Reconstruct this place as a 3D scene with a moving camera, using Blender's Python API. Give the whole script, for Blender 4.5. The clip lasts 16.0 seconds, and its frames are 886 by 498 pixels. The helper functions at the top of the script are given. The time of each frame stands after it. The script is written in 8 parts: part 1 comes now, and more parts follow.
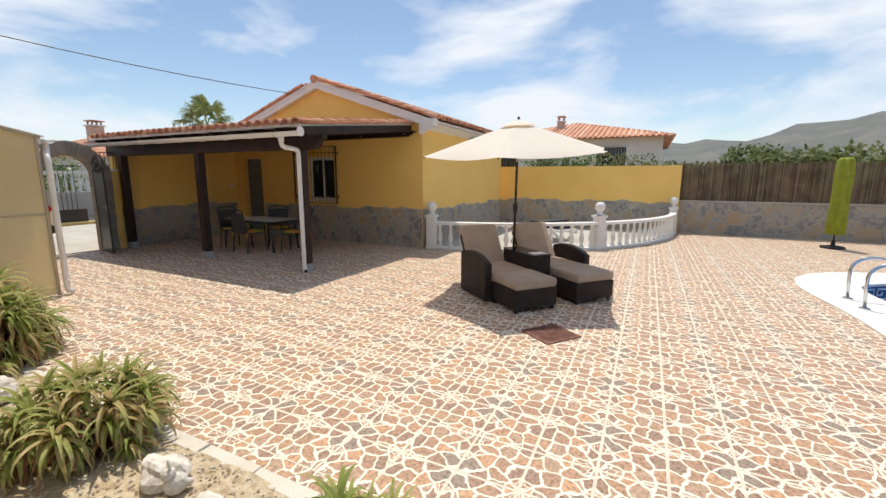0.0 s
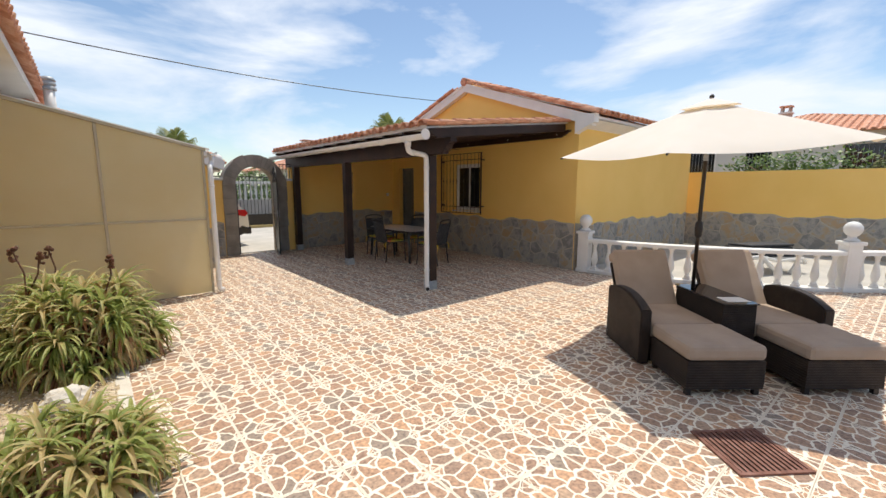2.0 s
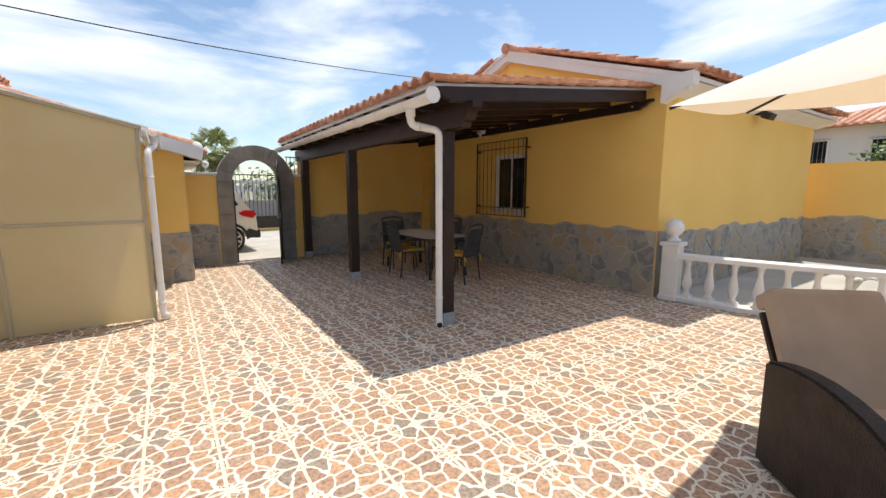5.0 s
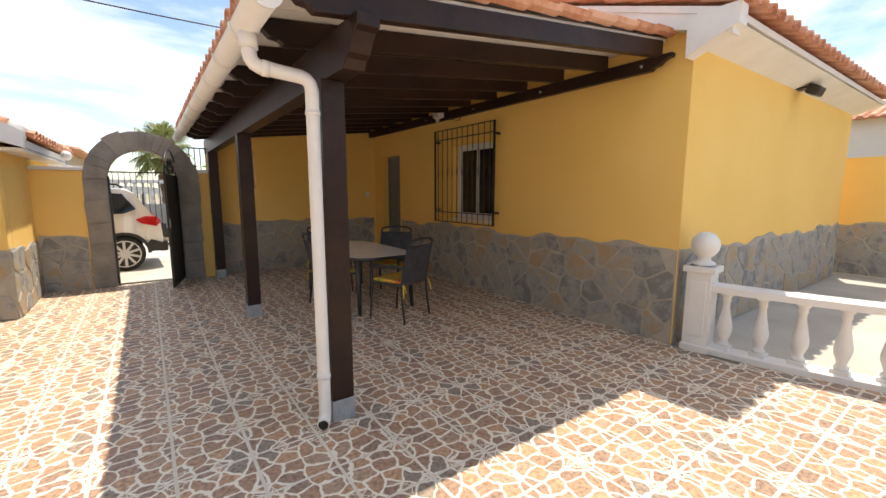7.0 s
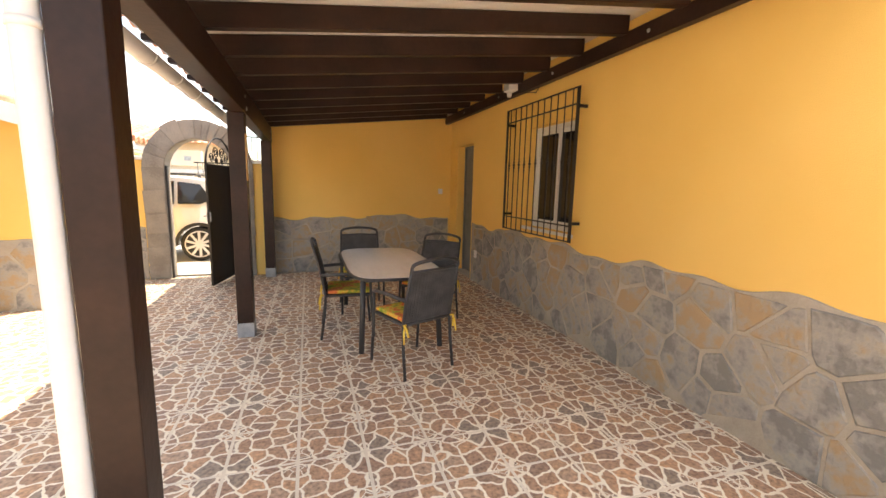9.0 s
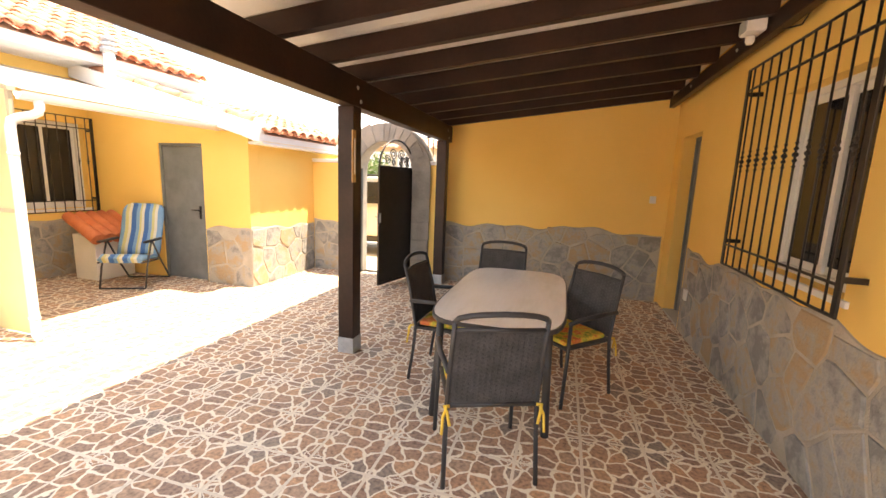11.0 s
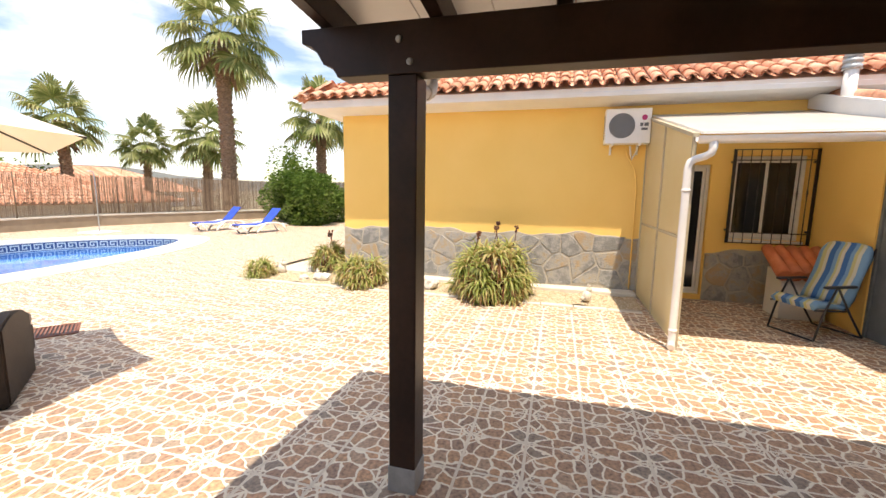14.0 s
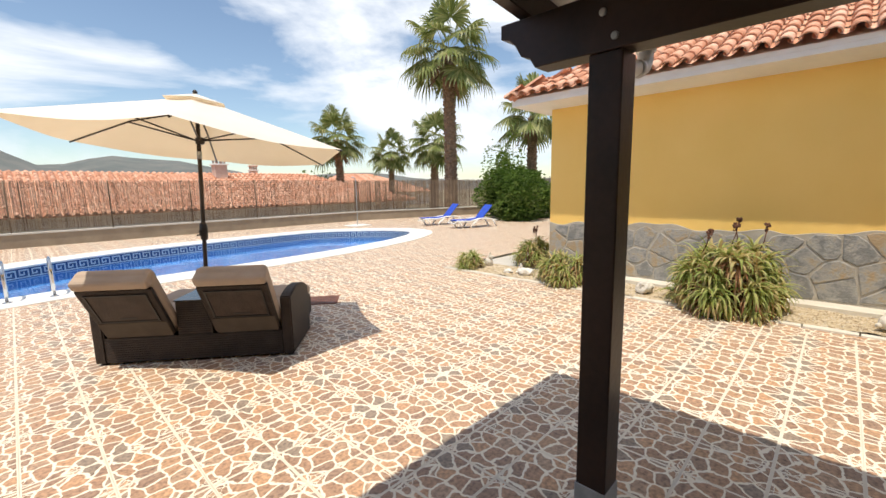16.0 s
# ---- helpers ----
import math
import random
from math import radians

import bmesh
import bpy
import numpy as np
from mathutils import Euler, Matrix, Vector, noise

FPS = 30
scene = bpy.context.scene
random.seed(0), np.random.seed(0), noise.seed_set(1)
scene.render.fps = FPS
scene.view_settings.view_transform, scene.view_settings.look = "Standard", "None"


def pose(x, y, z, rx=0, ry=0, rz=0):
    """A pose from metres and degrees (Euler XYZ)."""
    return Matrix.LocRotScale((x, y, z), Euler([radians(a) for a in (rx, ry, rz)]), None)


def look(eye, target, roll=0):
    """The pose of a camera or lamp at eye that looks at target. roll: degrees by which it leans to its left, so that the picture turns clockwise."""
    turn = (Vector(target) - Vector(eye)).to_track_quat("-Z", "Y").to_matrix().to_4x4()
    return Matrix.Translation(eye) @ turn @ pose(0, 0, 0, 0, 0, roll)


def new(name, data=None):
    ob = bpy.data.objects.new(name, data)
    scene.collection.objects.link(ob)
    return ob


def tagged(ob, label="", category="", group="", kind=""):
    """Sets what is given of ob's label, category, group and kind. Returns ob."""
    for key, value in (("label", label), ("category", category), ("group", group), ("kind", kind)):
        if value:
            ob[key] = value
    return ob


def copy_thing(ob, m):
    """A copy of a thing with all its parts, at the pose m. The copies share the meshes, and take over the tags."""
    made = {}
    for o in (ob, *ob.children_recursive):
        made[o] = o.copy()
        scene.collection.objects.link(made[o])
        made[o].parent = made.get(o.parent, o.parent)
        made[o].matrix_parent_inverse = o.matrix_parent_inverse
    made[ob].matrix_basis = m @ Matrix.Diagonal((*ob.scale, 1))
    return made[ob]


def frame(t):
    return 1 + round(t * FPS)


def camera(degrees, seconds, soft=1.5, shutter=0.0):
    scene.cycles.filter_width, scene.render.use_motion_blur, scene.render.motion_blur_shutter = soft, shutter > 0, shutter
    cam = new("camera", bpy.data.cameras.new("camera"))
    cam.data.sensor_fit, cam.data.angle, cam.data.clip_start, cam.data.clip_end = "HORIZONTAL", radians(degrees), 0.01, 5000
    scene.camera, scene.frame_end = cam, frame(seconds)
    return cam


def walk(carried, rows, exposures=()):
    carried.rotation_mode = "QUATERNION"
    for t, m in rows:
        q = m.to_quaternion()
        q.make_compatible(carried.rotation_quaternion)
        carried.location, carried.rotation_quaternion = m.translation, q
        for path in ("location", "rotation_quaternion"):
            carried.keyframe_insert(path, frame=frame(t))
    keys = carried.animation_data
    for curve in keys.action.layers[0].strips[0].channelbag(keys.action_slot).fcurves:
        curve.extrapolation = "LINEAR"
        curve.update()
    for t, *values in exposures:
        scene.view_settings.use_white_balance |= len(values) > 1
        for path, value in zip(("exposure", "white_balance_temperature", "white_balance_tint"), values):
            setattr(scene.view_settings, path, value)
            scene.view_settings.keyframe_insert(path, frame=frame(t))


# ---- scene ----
cam = camera(94.0, 16.0)

PATH = [
    (0, (-5.699, -5.522, 1.727), (-3.929, -4.653, 1.389), 0.2),
    (0.5, (-5.333, -5.42, 1.745), (-3.676, -4.346, 1.424), 0.2),
    (1, (-4.962, -5.391, 1.755), (-3.431, -4.142, 1.447), 0.1),
    (1.5, (-4.64, -5.352, 1.724), (-3.233, -3.962, 1.427), 0.1),
    (2, (-4.324, -5.238, 1.71), (-3.036, -3.737, 1.413), 0.1),
    (2.5, (-4.039, -5.139, 1.678), (-2.862, -3.55, 1.38), 0.2),
    (3, (-3.794, -4.987, 1.727), (-2.706, -3.338, 1.411), 0.3),
    (5.5, (-2.275, -3.503, 1.561), (-1.17, -1.86, 1.283), -0.1),
    (6, (-1.831, -3.178, 1.57), (-0.674, -1.571, 1.289), -0.1),
    (6.5, (-1.423, -2.837, 1.559), (-0.245, -1.245, 1.277), -0.2),
    (7, (-1.006, -2.513, 1.547), (0.145, -0.901, 1.27), 0.0),
    (7.5, (-0.588, -2.191, 1.554), (0.489, -0.528, 1.279), 0.3),
    (8, (-0.207, -1.973, 1.57), (0.749, -0.240, 1.286), 0.5),
    (10.5, (1.645, -0.718, 1.583), (1.45, 1.245, 1.255), 2.3),
    (11, (1.83, -0.377, 1.622), (1.29, 1.521, 1.297), 2.2),
    (11.5, (2.043, -0.042, 1.649), (1.168, 1.727, 1.328), 2.2),
    (12, (2.145, 0.243, 1.668), (0.946, 1.811, 1.344), 1.9),
    (12.5, (2.114, 0.535, 1.682), (0.62, 1.825, 1.356), 1.8),
    (13, (2.077, 0.724, 1.638), (0.261, 1.504, 1.33), 1.7),
    (13.5, (2.037, 0.843, 1.677), (0.062, 0.962, 1.381), 1.4),
    (14, (2.014, 0.857, 1.665), (0.104, 0.331, 1.389), 0.9),
    (14.5, (1.979, 0.765, 1.675), (0.282, -0.26, 1.408), 0.5),
    (15, (1.989, 0.728, 1.671), (0.541, -0.626, 1.405), 0.1),
    (15.5, (1.971, 0.796, 1.667), (0.675, -0.702, 1.391), -0.3),
    (16, (1.898, 0.889, 1.659), (0.475, -0.486, 1.364), -1.1),
]
walk(cam, [(t, look(eye, target, roll)) for t, eye, target, roll in PATH], [
    (0.0, 0.05, 7050, 9), (3.0, 0.2, 6900, 9), (5.5, 0.34, 7000, 9), (7.0, 0.75, 7450, 10), (8.0, 1.38, 8100, 12), (10.5, 2.3, 8800, 15),
    (12.0, 2.25, 8900, 16), (13.0, 1.6, 8500, 16), (13.5, 1.24, 8100, 15), (14.5, 0.58, 7500, 11), (16.0, 0.26, 7200, 9)])

# ---- sky and sun ----
SUN = Vector((0.77, 0.38, 2.5)).normalized()
world = bpy.data.worlds.new("sky")
scene.world = world
world.use_nodes = True
wn = world.node_tree.nodes
wl = world.node_tree.links
sky = wn.new("ShaderNodeTexSky")
sky.sky_type = 'NISHITA'
sky.sun_disc = False
sky.sun_elevation = math.asin(SUN.z)
sky.sun_rotation = math.atan2(SUN.x, SUN.y)
sky.air_density, sky.dust_density, sky.ozone_density = 1.0, 0.4, 3.0
w_co = wn.new("ShaderNodeTexCoord")
w_map = wn.new("ShaderNodeMapping")
w_map.inputs["Scale"].default_value = (1.0, 1.0, 3.2)
w_no = wn.new("ShaderNodeTexNoise")
w_no.inputs["Scale"].default_value = 2.1
w_no.inputs["Detail"].default_value = 7.0
w_no.inputs["Roughness"].default_value = 0.55
w_no.inputs["Distortion"].default_value = 0.35
w_ra = wn.new("ShaderNodeValToRGB")
w_ra.color_ramp.elements[0].position = 0.46
w_ra.color_ramp.elements[1].position = 0.62
w_mix = wn.new("ShaderNodeMix")
w_mix.data_type = 'RGBA'
w_mix.inputs["B"].default_value = (5.8, 6.4, 7.5, 1)
wl.new(w_co.outputs["Generated"], w_map.inputs["Vector"])
wl.new(w_map.outputs["Vector"], w_no.inputs["Vector"])
wl.new(w_no.outputs["Fac"], w_ra.inputs["Fac"])
wl.new(w_ra.outputs["Color"], w_mix.inputs["Factor"])
wl.new(sky.outputs["Color"], w_mix.inputs["A"])
wl.new(w_mix.outputs["Result"], wn["Background"].inputs["Color"])
wn["Background"].inputs["Strength"].default_value = 0.14

sun_data = bpy.data.lights.new("sun", 'SUN')
sun_data.energy = 3.6
sun_data.angle = radians(0.6)
sun_data.color = (1.0, 0.95, 0.87)
sun = new("sun", sun_data)
sun.matrix_world = look(SUN * 60, (0, 0, 0))

# ---- materials ----
MATS = {}


def ramp(nodes, stops):
    r = nodes.new("ShaderNodeValToRGB")
    els = r.color_ramp.elements
    while len(els) < len(stops):
        els.new(0.5)
    for e, (p, c) in zip(els, stops):
        e.position, e.color = p, (*c, 1)
    return r


def material(name, colours, rough=0.7, scale=6.0, bump=0.15, metallic=0.0, fine=60.0, by_piece=0.0, stretch=(1, 1, 1),
             spec=0.5, bump_scale=None):
    """Colour wanders between the given ones at a coarse scale, with a fine grain and relief; by_piece adds a shift per piece."""
    if name in MATS:
        return MATS[name]
    m = bpy.data.materials.new(name)
    m.use_nodes = True
    n, l = m.node_tree.nodes, m.node_tree.links
    b = n["Principled BSDF"]
    geo = n.new("ShaderNodeNewGeometry")
    mp = n.new("ShaderNodeMapping")
    mp.inputs["Scale"].default_value = stretch
    l.new(geo.outputs["Position"], mp.inputs["Vector"])
    n1 = n.new("ShaderNodeTexNoise")
    n1.inputs["Scale"].default_value = scale
    n1.inputs["Detail"].default_value = 5
    n2 = n.new("ShaderNodeTexNoise")
    n2.inputs["Scale"].default_value = fine
    n2.inputs["Detail"].default_value = 3
    l.new(mp.outputs["Vector"], n1.inputs["Vector"])
    l.new(mp.outputs["Vector"], n2.inputs["Vector"])
    add = n.new("ShaderNodeMath")
    add.operation = 'MULTIPLY_ADD'
    add.inputs[1].default_value = 0.35
    l.new(n2.outputs["Fac"], add.inputs[0])
    sh = n.new("ShaderNodeMath")
    sh.operation = 'SUBTRACT'
    sh.inputs[1].default_value = 0.175
    l.new(n1.outputs["Fac"], sh.inputs[0])
    l.new(sh.outputs[0], add.inputs[2])
    last = add.outputs[0]
    if by_piece:
        oi = n.new("ShaderNodeObjectInfo")
        ri = n.new("ShaderNodeMath")
        ri.operation = 'ADD'
        l.new(oi.outputs["Random"], ri.inputs[0])
        l.new(geo.outputs["Random Per Island"], ri.inputs[1])
        fr = n.new("ShaderNodeMath")
        fr.operation = 'FRACT'
        l.new(ri.outputs[0], fr.inputs[0])
        ma = n.new("ShaderNodeMath")
        ma.operation = 'MULTIPLY_ADD'
        ma.inputs[1].default_value = by_piece
        l.new(fr.outputs[0], ma.inputs[0])
        sb = n.new("ShaderNodeMath")
        sb.operation = 'SUBTRACT'
        sb.inputs[1].default_value = by_piece / 2
        l.new(last, sb.inputs[0])
        l.new(sb.outputs[0], ma.inputs[2])
        last = ma.outputs[0]
    k = len(colours)
    r = ramp(n, [(0.3 + 0.4 * i / max(1, k - 1), c) for i, c in enumerate(colours)])
    l.new(last, r.inputs["Fac"])
    l.new(r.outputs["Color"], b.inputs["Base Color"])
    b.inputs["Roughness"].default_value = rough
    b.inputs["Metallic"].default_value = metallic
    b.inputs["Specular IOR Level"].default_value = spec
    if bump:
        bp = n.new("ShaderNodeBump")
        bp.inputs["Strength"].default_value = bump
        bp.inputs["Distance"].default_value = 0.01
        l.new(n2.outputs["Fac"], bp.inputs["Height"])
        l.new(bp.outputs["Normal"], b.inputs["Normal"])
    MATS[name] = m
    return m


def crazy_floor():
    """Ceramic tiles printed with small irregular stones between pale veins; the print is turned from tile to tile."""
    m = bpy.data.materials.new("printed_tile")
    m.use_nodes = True
    n, l = m.node_tree.nodes, m.node_tree.links
    b = n["Principled BSDF"]
    geo = n.new("ShaderNodeNewGeometry")
    sp = n.new("ShaderNodeSeparateXYZ")
    l.new(geo.outputs["Position"], sp.inputs[0])
    fold = []
    for axis, shift in (("X", 0.15), ("Y", -0.03)):
        s = n.new("ShaderNodeMath")
        s.operation = 'SUBTRACT'
        s.inputs[1].default_value = shift
        l.new(sp.outputs[axis], s.inputs[0])
        p = n.new("ShaderNodeMath")
        p.operation = 'PINGPONG'
        p.inputs[1].default_value = 0.382
        l.new(s.outputs[0], p.inputs[0])
        fold.append(p.outputs[0])
    cb = n.new("ShaderNodeCombineXYZ")
    l.new(fold[0], cb.inputs[0])
    l.new(fold[1], cb.inputs[1])
    dn = n.new("ShaderNodeTexNoise")
    dn.inputs["Scale"].default_value = 7
    dn.inputs["Detail"].default_value = 3
    l.new(geo.outputs["Position"], dn.inputs["Vector"])
    mixv = n.new("ShaderNodeMix")
    mixv.data_type = 'RGBA'
    mixv.blend_type = 'LINEAR_LIGHT'
    mixv.inputs["Factor"].default_value = 0.06
    l.new(cb.outputs[0], mixv.inputs["A"])
    l.new(dn.outputs["Color"], mixv.inputs["B"])
    ve = n.new("ShaderNodeTexVoronoi")
    ve.feature = 'DISTANCE_TO_EDGE'
    vc = n.new("ShaderNodeTexVoronoi")
    for v in (ve, vc):
        v.voronoi_dimensions = '2D'
        v.inputs["Scale"].default_value = 9.6
        v.inputs["Randomness"].default_value = 1.0
        l.new(mixv.outputs["Result"], v.inputs["Vector"])
    # some of the stones are broken into smaller ones
    ve2 = n.new("ShaderNodeTexVoronoi")
    ve2.feature = 'DISTANCE_TO_EDGE'
    vc2 = n.new("ShaderNodeTexVoronoi")
    for v in (ve2, vc2):
        v.voronoi_dimensions = '2D'
        v.inputs["Scale"].default_value = 19.0
        l.new(mixv.outputs["Result"], v.inputs["Vector"])
    sep = n.new("ShaderNodeSeparateColor")
    l.new(vc.outputs["Color"], sep.inputs["Color"])
    sep2 = n.new("ShaderNodeSeparateColor")
    l.new(vc2.outputs["Color"], sep2.inputs["Color"])
    broken = n.new("ShaderNodeMath")
    broken.operation = 'GREATER_THAN'
    broken.inputs[1].default_value = 0.80
    l.new(sep.outputs["Green"], broken.inputs[0])
    whole = n.new("ShaderNodeMath")
    whole.operation = 'SUBTRACT'
    whole.inputs[0].default_value = 1.0
    l.new(broken.outputs[0], whole.inputs[1])
    split = n.new("ShaderNodeMath")
    split.operation = 'MULTIPLY_ADD'
    split.inputs[1].default_value = 1.5
    l.new(ve2.outputs["Distance"], split.inputs[0])
    l.new(whole.outputs[0], split.inputs[2])
    dist = n.new("ShaderNodeMath")
    dist.operation = 'MINIMUM'
    l.new(ve.outputs["Distance"], dist.inputs[0])
    l.new(split.outputs[0], dist.inputs[1])
    pick = n.new("ShaderNodeMix")
    pick.data_type = 'FLOAT'
    l.new(broken.outputs[0], pick.inputs["Factor"])
    l.new(sep.outputs["Red"], pick.inputs["A"])
    l.new(sep2.outputs["Red"], pick.inputs["B"])
    stone = ramp(n, [(0.0, (0.27, 0.175, 0.13)), (0.16, (0.36, 0.235, 0.17)), (0.30, (0.44, 0.29, 0.195)), (0.42, (0.33, 0.225, 0.17)), (0.56, (0.42, 0.265, 0.18)),
                     (0.64, (0.55, 0.335, 0.205)), (0.78, (0.48, 0.30, 0.19)), (0.86, (0.30, 0.24, 0.195)), (1.0, (0.45, 0.31, 0.22))])
    l.new(pick.outputs["Result"], stone.inputs["Fac"])
    gr = n.new("ShaderNodeTexNoise")
    gr.inputs["Scale"].default_value = 42
    gr.inputs["Detail"].default_value = 6
    l.new(geo.outputs["Position"], gr.inputs["Vector"])
    grr = ramp(n, [(0.28, (0.5, 0.47, 0.45)), (0.5, (1.0, 0.97, 0.94)), (0.72, (1.4, 1.34, 1.25))])
    l.new(gr.outputs["Fac"], grr.inputs["Fac"])
    mul = n.new("ShaderNodeMix")
    mul.data_type = 'RGBA'
    mul.blend_type = 'MULTIPLY'
    mul.inputs["Factor"].default_value = 1
    l.new(stone.outputs["Color"], mul.inputs["A"])
    l.new(grr.outputs["Color"], mul.inputs["B"])
    edge = ramp(n, [(0.055, (0, 0, 0)), (0.095, (1, 1, 1))])
    l.new(dist.outputs[0], edge.inputs["Fac"])
    fin = n.new("ShaderNodeMix")
    fin.data_type = 'RGBA'
    fin.inputs["A"].default_value = (0.86, 0.78, 0.64, 1)
    l.new(edge.outputs["Color"], fin.inputs["Factor"])
    l.new(mul.outputs["Result"], fin.inputs["B"])
    l.new(fin.outputs["Result"], b.inputs["Base Color"])
    b.inputs["Roughness"].default_value = 0.5
    b.inputs["Specular IOR Level"].default_value = 0.35
    bp = n.new("ShaderNodeBump")
    bp.inputs["Strength"].default_value = 0.35
    bp.inputs["Distance"].default_value = 0.003
    l.new(edge.outputs["Color"], bp.inputs["Height"])
    l.new(bp.outputs["Normal"], b.inputs["Normal"])
    return m


def glass(name, tint, rough=0.02, alpha=0.0):
    m = bpy.data.materials.new(name)
    m.use_nodes = True
    b = m.node_tree.nodes["Principled BSDF"]
    b.inputs["Base Color"].default_value = (*tint, 1)
    b.inputs["Roughness"].default_value = rough
    b.inputs["Transmission Weight"].default_value = 1.0
    b.inputs["IOR"].default_value = 1.45
    return m


def polycarbonate(name, dull, pale):
    """Translucent sheet: part of the light goes through, scattered."""
    m = bpy.data.materials.new(name)
    m.use_nodes = True
    n, l = m.node_tree.nodes, m.node_tree.links
    b = n["Principled BSDF"]
    geo = n.new("ShaderNodeNewGeometry")
    no = n.new("ShaderNodeTexNoise")
    no.inputs["Scale"].default_value = 1.6
    no.inputs["Detail"].default_value = 6
    l.new(geo.outputs["Position"], no.inputs["Vector"])
    r = ramp(n, [(0.3, dull), (0.7, pale)])
    l.new(no.outputs["Fac"], r.inputs["Fac"])
    l.new(r.outputs["Color"], b.inputs["Base Color"])
    b.inputs["Roughness"].default_value = 0.4
    tr = n.new("ShaderNodeBsdfTranslucent")
    l.new(r.outputs["Color"], tr.inputs["Color"])
    mx = n.new("ShaderNodeMixShader")
    mx.inputs[0].default_value = 0.55
    l.new(b.outputs[0], mx.inputs[1])
    l.new(tr.outputs[0], mx.inputs[2])
    l.new(mx.outputs[0], n["Material Output"].inputs["Surface"])
    return m


def leafy(m, share=0.4):
    """Lets part of the light through a leaf."""
    n, l = m.node_tree.nodes, m.node_tree.links
    b = n["Principled BSDF"]
    tr = n.new("ShaderNodeBsdfTranslucent")
    l.new(b.inputs["Base Color"].links[0].from_socket, tr.inputs["Color"])
    mx = n.new("ShaderNodeMixShader")
    mx.inputs[0].default_value = share
    l.new(b.outputs[0], mx.inputs[1])
    l.new(tr.outputs[0], mx.inputs[2])
    l.new(mx.outputs[0], n["Material Output"].inputs["Surface"])
    return m


M_FLOOR = crazy_floor()
M_GROUT = material("tile_grout", [(0.74, 0.66, 0.54), (0.82, 0.74, 0.62)], 0.9, 3, 0.2)
M_YELLOW = material("ochre_render", [(0.89, 0.58, 0.165), (0.94, 0.625, 0.20)], 0.9, 0.9, 0.3, fine=180)
M_WHITE = material("white_paint", [(0.74, 0.73, 0.70), (0.82, 0.81, 0.79)], 0.6, 2.5, 0.12, fine=90)
M_STONE = material("rubble_stone", [(0.22, 0.22, 0.21), (0.30, 0.295, 0.28), (0.36, 0.345, 0.315), (0.38, 0.325, 0.25), (0.41, 0.30, 0.185)], 0.85, 7, 0.9,
                   fine=32, by_piece=0.34)
M_MORTAR = material("grey_mortar", [(0.36, 0.325, 0.27), (0.48, 0.435, 0.37)], 0.95, 5, 0.5, fine=90)
M_WOOD = material("dark_stained_wood", [(0.016, 0.008, 0.006), (0.040, 0.018, 0.012)], 0.4, 3, 0.12, fine=30, stretch=(1, 1, 1), spec=0.3)
M_TILE = material("terracotta_tile", [(0.50, 0.22, 0.13), (0.66, 0.33, 0.21), (0.76, 0.47, 0.34)], 0.8, 7, 0.3, by_piece=0.35)
M_PANEL = material("white_roof_panel", [(0.80, 0.79, 0.76), (0.84, 0.83, 0.80)], 0.3, 2, 0.02)
M_POLY = polycarbonate("cream_polycarbonate", (0.84, 0.74, 0.48), (0.88, 0.80, 0.57))
M_SHEET = polycarbonate("white_polycarbonate", (0.78, 0.77, 0.74), (0.84, 0.83, 0.81))
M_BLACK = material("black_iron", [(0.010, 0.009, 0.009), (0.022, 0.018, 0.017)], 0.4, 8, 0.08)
M_GREYDOOR = material("grey_door_paint", [(0.13, 0.15, 0.16), (0.19, 0.21, 0.22)], 0.5, 5, 0.1)
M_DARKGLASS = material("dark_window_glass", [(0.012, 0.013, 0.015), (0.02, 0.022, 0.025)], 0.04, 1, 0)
M_STEEL = material("galvanised_shoe", [(0.30, 0.33, 0.35), (0.42, 0.45, 0.47)], 0.5, 12, 0.1, metallic=0.3)
M_PVC = material("white_plastic_pipe", [(0.78, 0.76, 0.72), (0.84, 0.82, 0.79)], 0.35, 5, 0.03)
M_GRAVEL = material("sandy_gravel", [(0.36, 0.27, 0.17), (0.52, 0.42, 0.28), (0.62, 0.53, 0.40)], 0.95, 22, 0.9, fine=90)
M_GROUND = material("dry_ground", [(0.26, 0.21, 0.14), (0.34, 0.29, 0.20), (0.20, 0.20, 0.11)], 0.95, 0.05, 0.3)
M_CONCRETE = material("pale_concrete", [(0.42, 0.40, 0.36), (0.54, 0.51, 0.46)], 0.9, 1.5, 0.3)
M_WICKER = material("dark_wicker", [(0.018, 0.012, 0.010), (0.040, 0.028, 0.022)], 0.55, 9, 0.8, fine=110, spec=0.3)
M_WICKERPANEL = material("brown_wicker_panel", [(0.045, 0.032, 0.026), (0.075, 0.055, 0.045)], 0.6, 9, 0.8, fine=110, spec=0.3)
M_CUSHION = material("taupe_cushion_fabric", [(0.36, 0.28, 0.22), (0.43, 0.34, 0.27)], 0.95, 4, 0.2, fine=300)
M_SLING = material("dark_taupe_sling", [(0.07, 0.054, 0.042), (0.10, 0.08, 0.062)], 0.95, 4, 0.2, fine=300)
M_KERB = material("pale_kerb_slab", [(0.58, 0.53, 0.45), (0.70, 0.66, 0.58)], 0.9, 3, 0.4)


# ---- building helpers ----
def part(name, bm, mat, parent=None, label=""):
    me = bpy.data.meshes.new(name)
    bm.to_mesh(me)
    bm.free()
    for q in (mat if isinstance(mat, (list, tuple)) else [mat]):
        me.materials.append(q)
    ob = new(name, me)
    if parent:
        ob.parent = parent
    if label:
        ob["label"] = label
    return ob


